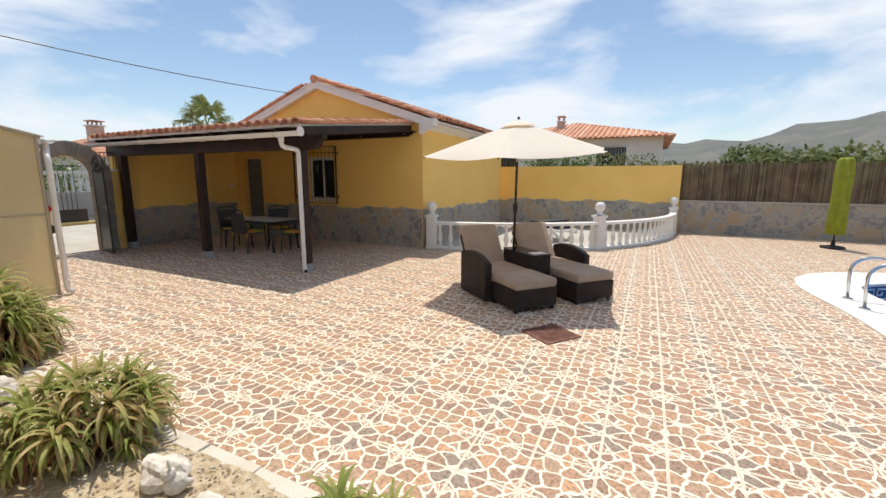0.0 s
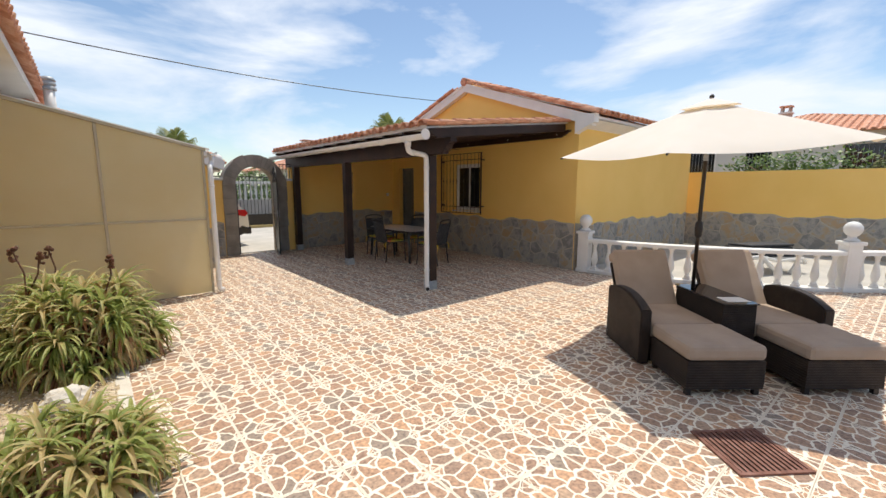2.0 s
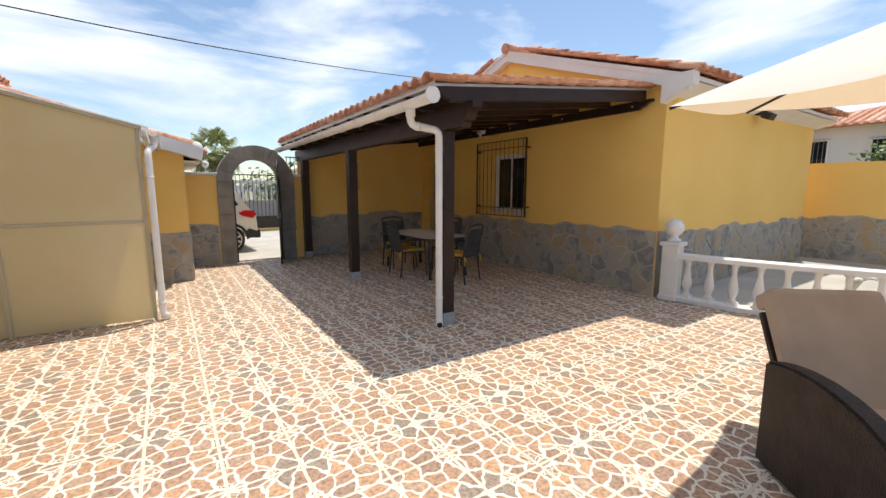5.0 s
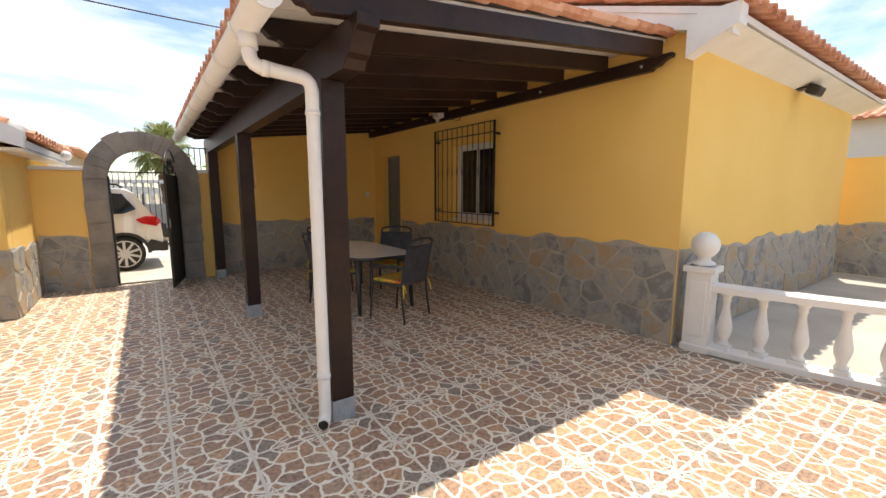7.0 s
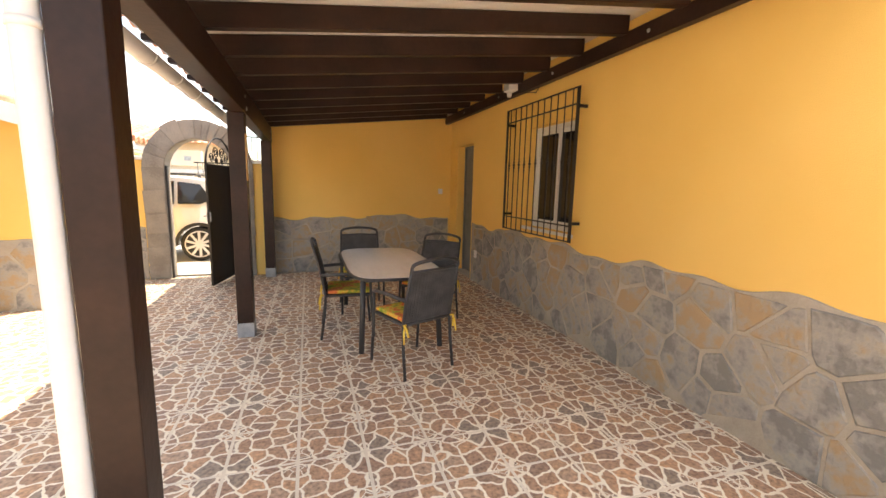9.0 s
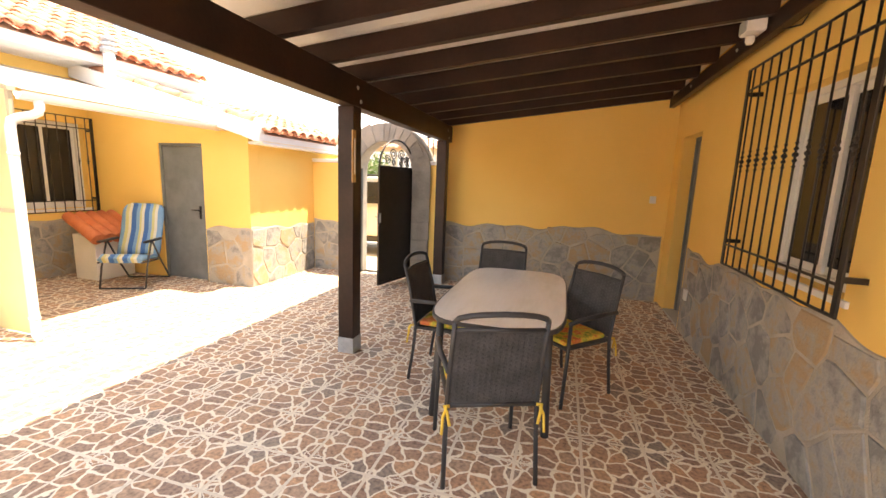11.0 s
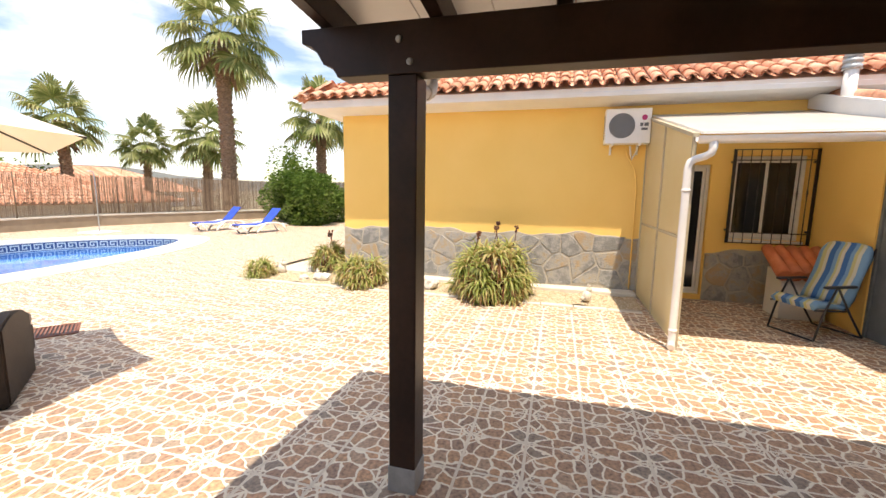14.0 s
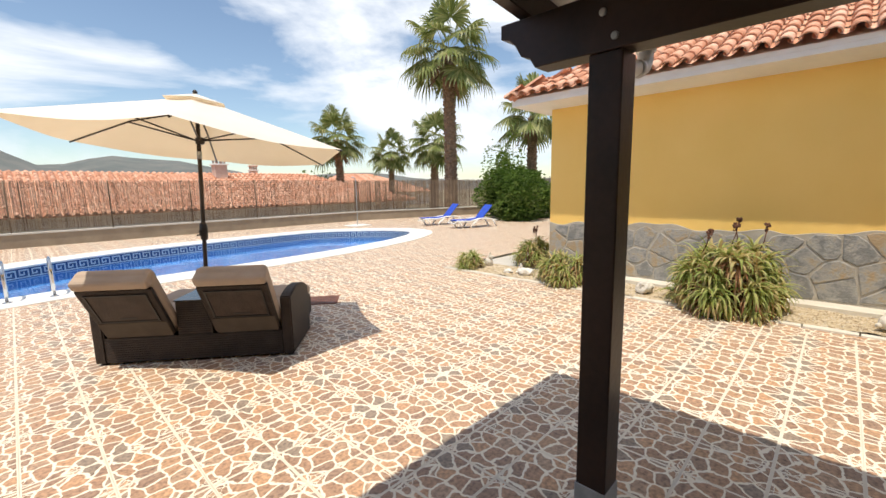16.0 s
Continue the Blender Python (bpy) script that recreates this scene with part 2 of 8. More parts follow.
def thing(name, label, category, m=None, group="", kind=""):
    ob = new(name)
    ob.empty_display_size = 0.1
    if m is not None:
        ob.matrix_world = m
    return tagged(ob, label, category, group, kind)


def box(bm, x0, y0, z0, x1, y1, z1, bevel=0.0, m=None):
    r = bmesh.ops.create_cube(bm, size=1.0)
    vs = r["verts"]
    for v in vs:
        v.co = Vector(((x0 + x1) / 2 + v.co.x * (x1 - x0), (y0 + y1) / 2 + v.co.y * (y1 - y0), (z0 + z1) / 2 + v.co.z * (z1 - z0)))
        if m is not None:
            v.co = m @ v.co
    if bevel:
        es = list({e for v in vs for e in v.link_edges})
        bmesh.ops.bevel(bm, geom=es, offset=bevel, segments=2, profile=0.5, affect='EDGES')
    return bm


def boxes(*rows, bevel=0.0):
    bm = bmesh.new()
    for r in rows:
        box(bm, *r, bevel=bevel)
    return bm


def tube(bm, pts, r, seg=10, cap=True):
    """A round tube along a line of points; r may be one radius or one for each point."""
    pts = [Vector(p) for p in pts]
    rs = r if isinstance(r, (list, tuple)) else [r] * len(pts)
    rings = []
    up = None
    for i, p in enumerate(pts):
        d = (pts[min(i + 1, len(pts) - 1)] - pts[max(i - 1, 0)]).normalized()
        if up is None:
            up = d.orthogonal().normalized()
        up = (up - d * up.dot(d)).normalized()
        side = d.cross(up)
        rings.append([bm.verts.new(p + (up * math.cos(a) + side * math.sin(a)) * rs[i])
                      for a in (2 * math.pi * k / seg for k in range(seg))])
    for a, b in zip(rings, rings[1:]):
        for k in range(seg):
            f = bm.faces.new((a[k], a[(k + 1) % seg], b[(k + 1) % seg], b[k]))
            f.smooth = True
    if cap:
        bm.faces.new(rings[0][::-1])
        bm.faces.new(rings[-1])
    return bm


def lathe(bm, profile, centre=(0, 0, 0), seg=16):
    """A turned shape from (radius, height) pairs."""
    c = Vector(centre)
    rings = [[bm.verts.new(c + Vector((r * math.cos(a), r * math.sin(a), z)))
              for a in (2 * math.pi * k / seg for k in range(seg))] for r, z in profile]
    for a, b in zip(rings, rings[1:]):
        for k in range(seg):
            bm.faces.new((a[k], a[(k + 1) % seg], b[(k + 1) % seg], b[k])).smooth = True
    bm.faces.new(rings[0][::-1])
    bm.faces.new(rings[-1])
    return bm


def prism(bm, poly, m, depth):
    """A flat outline (pairs) in the pose's xy plane, pushed out along its z."""
    a = [bm.verts.new(m @ Vector((x, y, 0))) for x, y in poly]
    b = [bm.verts.new(m @ Vector((x, y, depth))) for x, y in poly]
    k = len(poly)
    bm.faces.new(a[::-1])
    bm.faces.new(b)
    for i in range(k):
        bm.faces.new((a[i], a[(i + 1) % k], b[(i + 1) % k], b[i]))
    bmesh.ops.recalc_face_normals(bm, faces=bm.faces[:])
    return bm


def basis(o, u, v):
    """A pose with its x along u and its y along v."""
    u, v = Vector(u).normalized(), Vector(v).normalized()
    m = Matrix((u, v, u.cross(v))).transposed().to_4x4()
    m.translation = Vector(o)
    return m


def wall(name, o, u, length, height, thick, holes=(), mat=None, label="", top=None):
    """A wall from o along u; its thickness lies to the left of u. holes: (u0, z0, u1, z1) go right through."""
    m = basis(o, u, (0, 0, 1))
    us = sorted({0, length, *(h[0] for h in holes), *(h[2] for h in holes)})
    zs = sorted({0, height, *(h[1] for h in holes), *(h[3] for h in holes)})
    solid = {}
    for i in range(len(us) - 1):
        for j in range(len(zs) - 1):
            cu, cz = (us[i] + us[i + 1]) / 2, (zs[j] + zs[j + 1]) / 2
            solid[i, j] = not any(h[0] < cu < h[2] and h[1] < cz < h[3] for h in holes)
    bm = bmesh.new()
    cache = {}

    def vert(a, b, w):
        key = (a, b, w)
        if key not in cache:
            z = b
            if top and b == height:
                z = top(a)
            cache[key] = bm.verts.new(m @ Vector((a, z, w)))
        return cache[key]
    for (i, j), s in solid.items():
        if not s:
            continue
        a, b, c, d = us[i], us[i + 1], zs[j], zs[j + 1]
        bm.faces.new((vert(a, c, 0), vert(b, c, 0), vert(b, d, 0), vert(a, d, 0)))
        bm.faces.new((vert(a, d, -thick), vert(b, d, -thick), vert(b, c, -thick), vert(a, c, -thick)))
        for di, dj, p, q in ((-1, 0, (a, d), (a, c)), (1, 0, (b, c), (b, d)), (0, -1, (a, c), (b, c)), (0, 1, (b, d), (a, d))):
            if not solid.get((i + di, j + dj)):
                bm.faces.new((vert(*q, 0), vert(*p, 0), vert(*p, -thick), vert(*q, -thick)))
    bmesh.ops.recalc_face_normals(bm, faces=bm.faces[:])
    return tagged(part(name, bm, mat or M_YELLOW), label, "wall", kind="structure")


# ---- the plan ----
TILE = 0.382
BX, BY0, BY1, BX1 = 3.25, -0.57, 6.1, 9.25        # house with the covered terrace
AX, AY0 = -5.36, -3.20                             # main house
GATE_Y = 6.0
POOL = [(3.1, -8.75), (1.0, -8.85), (-1.7, -8.9), (-4.3, -9.15), (-6.6, -9.7), (-8.1, -10.5), (-8.6, -11.3), (-8.2, -12.3),
        (-7.2, -13.4), (-5.9, -14.05), (-3.2, -14.0), (-0.6, -13.8), (1.6, -13.0), (3.4, -11.6), (3.8, -10.0)]


def smooth_loop(pts, k=5):
    out = []
    n = len(pts)
    for i in range(n):
        p0, p1, p2, p3 = (Vector(pts[(i + d) % n]) for d in (-1, 0, 1, 2))
        for s in range(k):
            t = s / k
            out.append(0.5 * ((2 * p1) + (p2 - p0) * t + (2 * p0 - 5 * p1 + 4 * p2 - p3) * t * t + (3 * p1 - p0 - 3 * p2 + p3) * t ** 3))
    return out


def grown(loop, d):
    n = len(loop)
    out = []
    for i in range(n):
        t = (loop[(i + 1) % n] - loop[i - 1]).normalized()
        out.append(loop[i] + Vector((t.y, -t.x)) * d)
    return out


def inside(p, loop):
    hit = False
    n = len(loop)
    for i in range(n):
        a, b = loop[i], loop[i - 1]
        if (a.y > p[1]) != (b.y > p[1]) and p[0] < (b.x - a.x) * (p[1] - a.y) / (b.y - a.y) + a.x:
            hit = not hit
    return hit


WATER = smooth_loop(POOL)
if inside(grown(WATER, 0.2)[0], WATER):
    WATER = WATER[::-1]
COPE = grown(WATER, 0.85)
MID = grown(WATER, 0.4)

# ---- ground ----
gx, gy = (-900, -9.5, 4.6, 900), (-900, -15.2, -7.6, 900)
bm = bmesh.new()
gv = {(i, j): bm.verts.new((gx[i], gy[j], -0.25)) for i in range(4) for j in range(4)}
for i in range(3):
    for j in range(3):
        if (i, j) != (1, 1):
            bm.faces.new((gv[i, j], gv[i + 1, j], gv[i + 1, j + 1], gv[i, j + 1]))
tagged(part("ground", bm, M_GROUND), "dry sandy ground reaching to the hills", "ground", kind="structure")

# paved terrace: a bed of grout, the tiles lie on it
X0, X1, Y0, Y1 = -19.0, 9.7, -18.3, 6.0


def paved(x, y):
    if inside((x, y), MID):
        return False
    if x < -4.22 and y > -5.0:
        return False
    if x > 3.25 and y > -7.4 and inside((x, y), BACKYARD):
        return False
    return True


# ring of the balustrade: through the three pillars
P1, P2, P3 = Vector((3.32, -0.78)), Vector((5.15, -4.5)), Vector((9.45, -6.3))


def circle3(a, b, c):
    d = 2 * (a.x * (b.y - c.y) + b.x * (c.y - a.y) + c.x * (a.y - b.y))
    ux = (a.dot(a) * (b.y - c.y) + b.dot(b) * (c.y - a.y) + c.dot(c) * (a.y - b.y)) / d
    uy = (a.dot(a) * (c.x - b.x) + b.dot(b) * (a.x - c.x) + c.dot(c) * (b.x - a.x)) / d
    return Vector((ux, uy)), (Vector((ux, uy)) - a).length


BC, BR = circle3(P1, P2, P3)
ang = [math.atan2(p.y - BC.y, p.x - BC.x) for p in (P1, P2, P3)]
ang = [a if a < 0 else a - 2 * math.pi for a in ang]


def on_arc(a, r=0.0):
    return Vector((BC.x + (BR + r) * math.cos(a), BC.y + (BR + r) * math.sin(a)))


BACKYARD = [on_arc(ang[0] + (ang[2] - ang[0]) * k / 14) for k in range(15)] + [Vector((9.7, -6.4)), Vector((9.7, 0)), Vector((3.3, 0))]

cells = []
ix0, ix1 = math.floor(X0 / TILE), math.ceil(X1 / TILE)
iy0, iy1 = math.floor(Y0 / TILE), math.ceil(Y1 / TILE)
for i in range(ix0, ix1):
    for j in range(iy0, iy1):
        cx, cy = (i + 0.5) * TILE + 0.15, (j + 0.5) * TILE - 0.03
        if cx > BX and cy > BY0:
            continue
        if cx < -5.2 and cy > AY0:
            continue
        if paved(cx, cy):
            cells.append((cx, cy))
verts, faces = [], []
for cx, cy in cells:
    k = len(verts)
    h = TILE / 2 + 0.001
    verts += [(cx - h, cy - h, -0.0018), (cx + h, cy - h, -0.0018), (cx + h, cy + h, -0.0018), (cx - h, cy + h, -0.0018)]
    faces.append((k, k + 1, k + 2, k + 3))
me = bpy.data.meshes.new("floor")
me.from_pydata(verts, [], faces)
me.materials.append(M_GROUT)
floor = tagged(new("floor", me), "terrace paved with square tiles printed as crazy paving", "floor", kind="structure")
floor_under = tagged(part("floor_slab", boxes((-19.2, -18.5, -0.3, -9.5, -3, -0.05), (4.6, -18.5, -0.3, 9.9, -6, -0.05), (-9.5, -18.5, -0.3, 4.6, -15.2, -0.05),
                                                (-9.5, -7.6, -0.3, 4.6, 6, -0.05), (4.6, -6.1, -0.3, 9.7, 6, -0.05)), M_CONCRETE),
                     "concrete slab under the paving", "floor", kind="structure")
tagged(part("edge_tiles_house", boxes((3.208, BY0, -0.03, 3.249, BY1 - 0.02, -0.001)), M_FLOOR), "narrow cut tiles along the house wall", "floor", kind="structure")
tagged(part("backyard_floor", boxes((3.3, -6.5, -0.049, 9.7, -0.5, -0.008)), M_CONCRETE), "pale worn concrete paving behind the balustrade", "floor", kind="structure")

# ---- house with the covered terrace ----
wall("wall_terrace_front", (BX, BY1, 0), (0, -1, 0), BY1 - BY0, 3.2, 0.25,
     holes=[(BY1 - 3.14, 1.1, BY1 - 2.17, 2.3), (BY1 - 5.72, 0, BY1 - 4.96, 2.28)], label="ochre rendered gable wall with a window and a door")
bm = bmesh.new()
prism(bm, [(BY0, 3.2), (BY1, 3.2), (2.6, 4.27)], basis((BX + 0.25, 0, 0), (0, 1, 0), (0, 0, 1)) @ Matrix.Diagonal((1, 1, -1, 1)), 0.25)
tagged(part("wall_gable", bm, M_YELLOW), "ochre rendered gable top", "wall", kind="structure")
wall("wall_terrace_side", (BX + 0.25, BY0, 0), (1, 0, 0), BX1 - BX - 0.25, 3.1, 0.25, label="ochre rendered side wall")
wall("wall_terrace_back", (BX1, BY0 + 0.25, 0), (0, 1, 0), BY1 - BY0 - 0.25, 3.1, 0.25, label="ochre rendered back wall")
wall("wall_terrace_far", (BX1, BY1, 0), (-1, 0, 0), BX1 - BX - 0.25, 3.1, 0.25, label="ochre rendered far wall")
wall("wall_terrace_end", (-0.05, BY1 + 0.001, 0), (1, 0, 0), BX + 0.25, 2.95, 0.22, label="ochre rendered end wall under the pergola roof",
     top=lambda a: 2.52 + 0.112 * a)

# ---- main house ----
wall("wall_main", (AX, AY0, 0), (0, 1, 0), 9.87, 3.2, 0.3, holes=[(3.42 - AY0, 1.0, 4.38 - AY0, 2.27), (2.4 - AY0, 0.08, 3.12 - AY0, 2.14)],
     label="ochre rendered wall of the main house")
wall("wall_main_south", (-16.0, AY0, 0), (1, 0, 0), 10.34, 3.2, 0.3, label="ochre rendered south wall of the main house")

# ---- annex and gate wall ----
wall("wall_annex_front", (AX, 4.46, 0), (1, 0, 0), 2.978, 2.85, 0.2, holes=[(AX * -1 - 3.99, 0, AX * -1 - 3.18, 2.02)],
     label="ochre rendered store wall with a grey door", top=lambda a: 3.0 - 0.29 * a)
wall("wall_annex_side", (-2.38, 4.66, 0), (0, 1, 0), 3.2, 2.14, 0.2, label="ochre rendered side of the store")
wall("wall_gate_left", (-2.38, GATE_Y, 0), (1, 0, 0), 0.75, 1.86, 0.25, label="low ochre wall beside the gate")
wall("wall_gate_right", (-0.35, GATE_Y, 0), (1, 0, 0), 0.297, 1.86, 0.25, label="low ochre wall beside the gate")
tagged(part("coping_left", boxes((-2.38, GATE_Y - 0.04, 1.862, -1.65, GATE_Y + 0.29, 1.92), bevel=0.01), M_WHITE), "white wall coping", "coping", kind="structure")
tagged(part("coping_right", boxes((-0.35, GATE_Y - 0.04, 1.862, -0.06, GATE_Y + 0.29, 1.92), bevel=0.01), M_WHITE), "white wall coping", "coping", kind="structure")

# ---- boundary walls ----
wall("wall_yard", (9.7, 9.0, 0), (0, -1, 0), 15.45, 2.16, 0.22, label="tall ochre boundary wall")
# bed of the main house: gravel, a concrete strip at the wall's foot and a kerb of pale slabs
bm = bmesh.new()
bmesh.ops.create_grid(bm, x_segments=16, y_segments=120, size=0.5)
for v in bm.verts:
    x, y = -5.08 + 0.82 * (v.co.x + 0.5), -5.0 + 7.1 * (v.co.y + 0.5)
    v.co = Vector((x, y, 0.025 + 0.03 * noise.noise(Vector((x * 3, y * 3, 0))) + 0.012 * noise.noise(Vector((x * 22, y * 22, 4)))))
for f in bm.faces:
    f.smooth = True
gravel_bed = tagged(part("gravel_bed", bm, M_GRAVEL), "bed of sandy gravel along the house wall", "gravel", kind="structure")
tagged(part("wall_foot_strip", boxes((AX + 0.002, AY0, -0.05, -5.07, 2.14, 0.075), bevel=0.008), M_KERB), "concrete strip along the foot of the wall", "trim", kind="structure")
tagged(part("bed_ground", boxes((-5.3, -5.0, -0.2, -4.2, 6.0, -0.02)), M_GRAVEL), "sandy soil under the bed", "ground", kind="structure")
tagged(part("nook_floor", boxes((-5.35, 2.1, -0.1, -4.05, 4.46, -0.001)), M_FLOOR), "printed tiles in the covered corner", "floor", kind="structure")
tagged(part("edge_tiles", boxes((-4.215, -5.0, -0.05, -4.056, 2.1, -0.0005)), M_FLOOR), "narrow cut tiles beside the kerb", "floor", kind="structure")
kerb = thing("bed_kerb", "kerb of pale worn slabs edging the gravel bed", "kerb", kind="structure")
bm = bmesh.new()
box(bm, -4.285, -0.23, -0.03, -4.18, 0.23, 0.022, bevel=0.008)
slab = part("slab", bm, M_KERB, kerb)
slab.location = (0, -4.75, 0)
for k in range(1, 15):
    o = slab.copy()
    scene.collection.objects.link(o)
    o.location = (0.006 * math.sin(k * 2.3), -4.75 + 0.472 * k, 0.004 * math.sin(k * 1.7))

# ---- roofs ----
def tile_mesh():
    """One half-barrel cover tile, wider at its lower end; x across, y up the slope."""
    bm = bmesh.new()
    seg, rows = 6, []
    for y, r, z in ((-0.02, 0.088, 0.012), (0.36, 0.072, 0.0)):
        rows.append([bm.verts.new((r * math.cos(a), y, z + r * 0.85 * math.sin(a))) for a in (math.pi * k / seg for k in range(seg + 1))])
    inner = [bm.verts.new((0.072 * math.cos(a), -0.02, 0.012 + 0.06 * math.sin(a))) for a in (math.pi * k / seg for k in range(seg + 1))]
    deep = [bm.verts.new((0.068 * math.cos(a), 0.09, 0.012 + 0.056 * math.sin(a))) for a in (math.pi * k / seg for k in range(seg + 1))]
    for k in range(seg):
        bm.faces.new((rows[0][k], rows[1][k], rows[1][k + 1], rows[0][k + 1])).smooth = True
        bm.faces.new((rows[0][k + 1], inner[k + 1], inner[k], rows[0][k]))
        bm.faces.new((inner[k + 1], deep[k + 1], deep[k], inner[k])).smooth = True
    me = bpy.data.meshes.new("roof_tile")
    bm.to_mesh(me)
    bm.free()
    me.materials.append(M_TILE)
    return me


TILE_MESH = tile_mesh()


def tiled_slope(parent, o, along, up, width, length, limit, pitch=0.215, course=0.335, cut=None):
    """Cover tiles in columns over a rippled layer of channel tiles; tiles past the limit are joined."""
    o, along, up = Vector(o), Vector(along).normalized(), Vector(up).normalized()
    nrm = along.cross(up)
    if nrm.z < 0:
        nrm = -nrm
    cols, rows = int(width / pitch), max(1, int(length / course))
    base = Matrix((along, up, nrm)).transposed().to_4x4()
    spots = []
    for j in range(rows):
        for i in range(cols):
            p = o + along * ((i + 0.5) * pitch) + up * (j * course) + nrm * 0.045
            if cut and not cut(p):
                continue
            m = base.copy()
            m.translation = p + nrm * random.uniform(-0.004, 0.006)
            spots.append(m @ Matrix.Rotation(random.uniform(-0.025, 0.025), 4, 'Z'))
    for m in spots[:limit]:
        t = new("roof_tile", TILE_MESH)
        t.parent = parent
        t.matrix_local = m
    src = [(v.co.copy()) for v in TILE_MESH.vertices]
    pol = [tuple(p.vertices) for p in TILE_MESH.polygons]
    vs, fs = [], []
    for m in spots[limit:]:
        k = len(vs)
        vs += [m @ c for c in src]
        fs += [tuple(k + i for i in p) for p in pol]
    # channel tiles between the covers
    seg = 4
    for j in range(rows):
        for i in range(cols + 1):
            c = o + along * (i * pitch) + up * (j * course)
            if cut and not cut(c):
                continue
            k = len(vs)
            for y, lift in ((-0.03, 0.03), (course + 0.02, 0.012)):
                for s in range(seg + 1):
                    a = math.pi * s / seg
                    vs.append(c + along * (-0.075 * math.cos(a)) + up * y + nrm * (lift + 0.05 - 0.05 * math.sin(a)))
            for s in range(seg):
                fs.append((k + s, k + s + 1, k + seg + 2 + s, k + seg + 1 + s))
    me = bpy.data.meshes.new("roof_tiles")
    me.from_pydata(vs, [], fs)
    me.materials.append(M_TILE)
    ob = new("roof_tiles", me)
    ob.parent = parent
    tagged(ob, "further rows of clay roof tiles", kind="stuff")
    return spots


def slope_deck(name, corners, thick, parent, mat):
    bm = bmesh.new()
    up = [bm.verts.new(c) for c in corners]
    dn = [bm.verts.new(Vector(c) - Vector((0, 0, thick))) for c in corners]
    bm.faces.new(up)
    bm.faces.new(dn[::-1])
    for i in range(len(up)):
        j = (i + 1) % len(up)
        bm.faces.new((up[i], dn[i], dn[j], up[j]))
    bmesh.ops.recalc_face_normals(bm, faces=bm.faces[:])
    return part(name, bm, mat, parent)


# roof over the terrace house: ridge along x
roof_b = thing("roof_terrace_house", "gabled roof of weathered clay barrel tiles with white verges", "roof", kind="structure")
RIDGE_Z, K = 4.26, 0.338
zb = RIDGE_Z - K * (2.6 + 0.93)
slope_deck("roof_deck", [(BX - 0.16, -0.93, zb), (BX1 + 0.25, -0.93, zb), (BX1 + 0.25, 2.6, RIDGE_Z), (BX - 0.16, 2.6, RIDGE_Z)], 0.06, roof_b, M_WHITE)
slope_deck("roof_deck", [(BX - 0.16, 2.6, RIDGE_Z), (BX1 + 0.25, 2.6, RIDGE_Z), (BX1 + 0.25, 6.5, RIDGE_Z - K * 3.9), (BX - 0.16, 6.5, RIDGE_Z - K * 3.9)], 0.06, roof_b, M_WHITE)
bm = bmesh.new()
prism(bm, [(-0.567, 2.88), (-0.90, zb - 0.07), (-0.90, zb - 0.062), (-0.567, zb + 0.05)], basis((BX1 + 0.2, 0, 0), (0, 1, 0), (0, 0, 1)) @ Matrix.Diagonal((1, 1, -1, 1)), BX1 + 0.2 - BX + 0.14)
part("eave_cove", bm, M_WHITE, roof_b, "white plastered cove under the eave")
for y_low in (-0.93, 6.4):
    bm = bmesh.new()
    zl = RIDGE_Z - K * abs(2.6 - y_low)
    prism(bm, [(y_low, zl - 0.2), (2.6, RIDGE_Z - 0.2), (2.6, RIDGE_Z - 0.004), (y_low, zl - 0.004)], basis((BX - 0.004, 0, 0), (0, 1, 0), (0, 0, 1)) @ Matrix.Diagonal((1, 1, -1, 1)), 0.14)
    part("verge", bm, M_WHITE, roof_b, "white painted verge band")
bm = bmesh.new()
prism(bm, [(-0.98, 2.93), (-0.80, 2.86), (-0.57, 2.75), (-0.57, 3.1), (-0.98, 3.1)], basis((BX - 0.006, 0, 0), (0, 1, 0), (0, 0, 1)) @ Matrix.Diagonal((1, 1, -1, 1)), 0.16)
part("bracket", bm, M_WHITE, roof_b, "white eave end block")
tiled_slope(roof_b, (BX - 0.14, -0.99, zb), (1, 0, 0), (0, 1, K), 6.6, 3.6, 230)
tiled_slope(roof_b, (BX - 0.14, 6.45, RIDGE_Z - K * 3.85), (1, 0, 0), (0, -1, K), 6.6, 3.9, 0)
bm = bmesh.new()
for k in range(17):
    tube(bm, [(BX - 0.2 + k * 0.39, 2.6, RIDGE_Z + 0.03), (BX + 0.22 + k * 0.39, 2.6, RIDGE_Z + 0.045)], [0.1, 0.085], 10)
part("ridge_tiles", bm, M_TILE, roof_b, "ridge of clay tiles")

# main house roof: a hip, low over the bed
roof_a = thing("roof_main_house", "hipped roof of salmon clay barrel tiles with a white fascia", "roof", kind="structure")
EX, EY, EZ, KA = -4.80, -3.72, 3.235, 0.48
slope_deck("roof_deck", [(EX, EY, EZ), (EX, 6.4, EZ), (EX - 5.6, 6.4, EZ + 5.6 * KA), (EX - 5.6, EY + 5.6, EZ + 5.6 * KA)], 0.06, roof_a, M_WHITE)
slope_deck("roof_deck", [(EX, EY, EZ), (EX - 5.6, EY + 5.6, EZ + 5.6 * KA), (-16.5, EY + 5.6, EZ + 5.6 * KA), (-16.5, EY, EZ)], 0.06, roof_a, M_WHITE)
part("fascia", boxes((EX - 0.03, EY, EZ - 0.125, EX, 6.4, EZ - 0.062)), M_WHITE, roof_a, "white fascia")
part("fascia", boxes((-16.5, EY, EZ - 0.125, EX - 0.032, EY + 0.03, EZ - 0.062)), M_WHITE, roof_a)
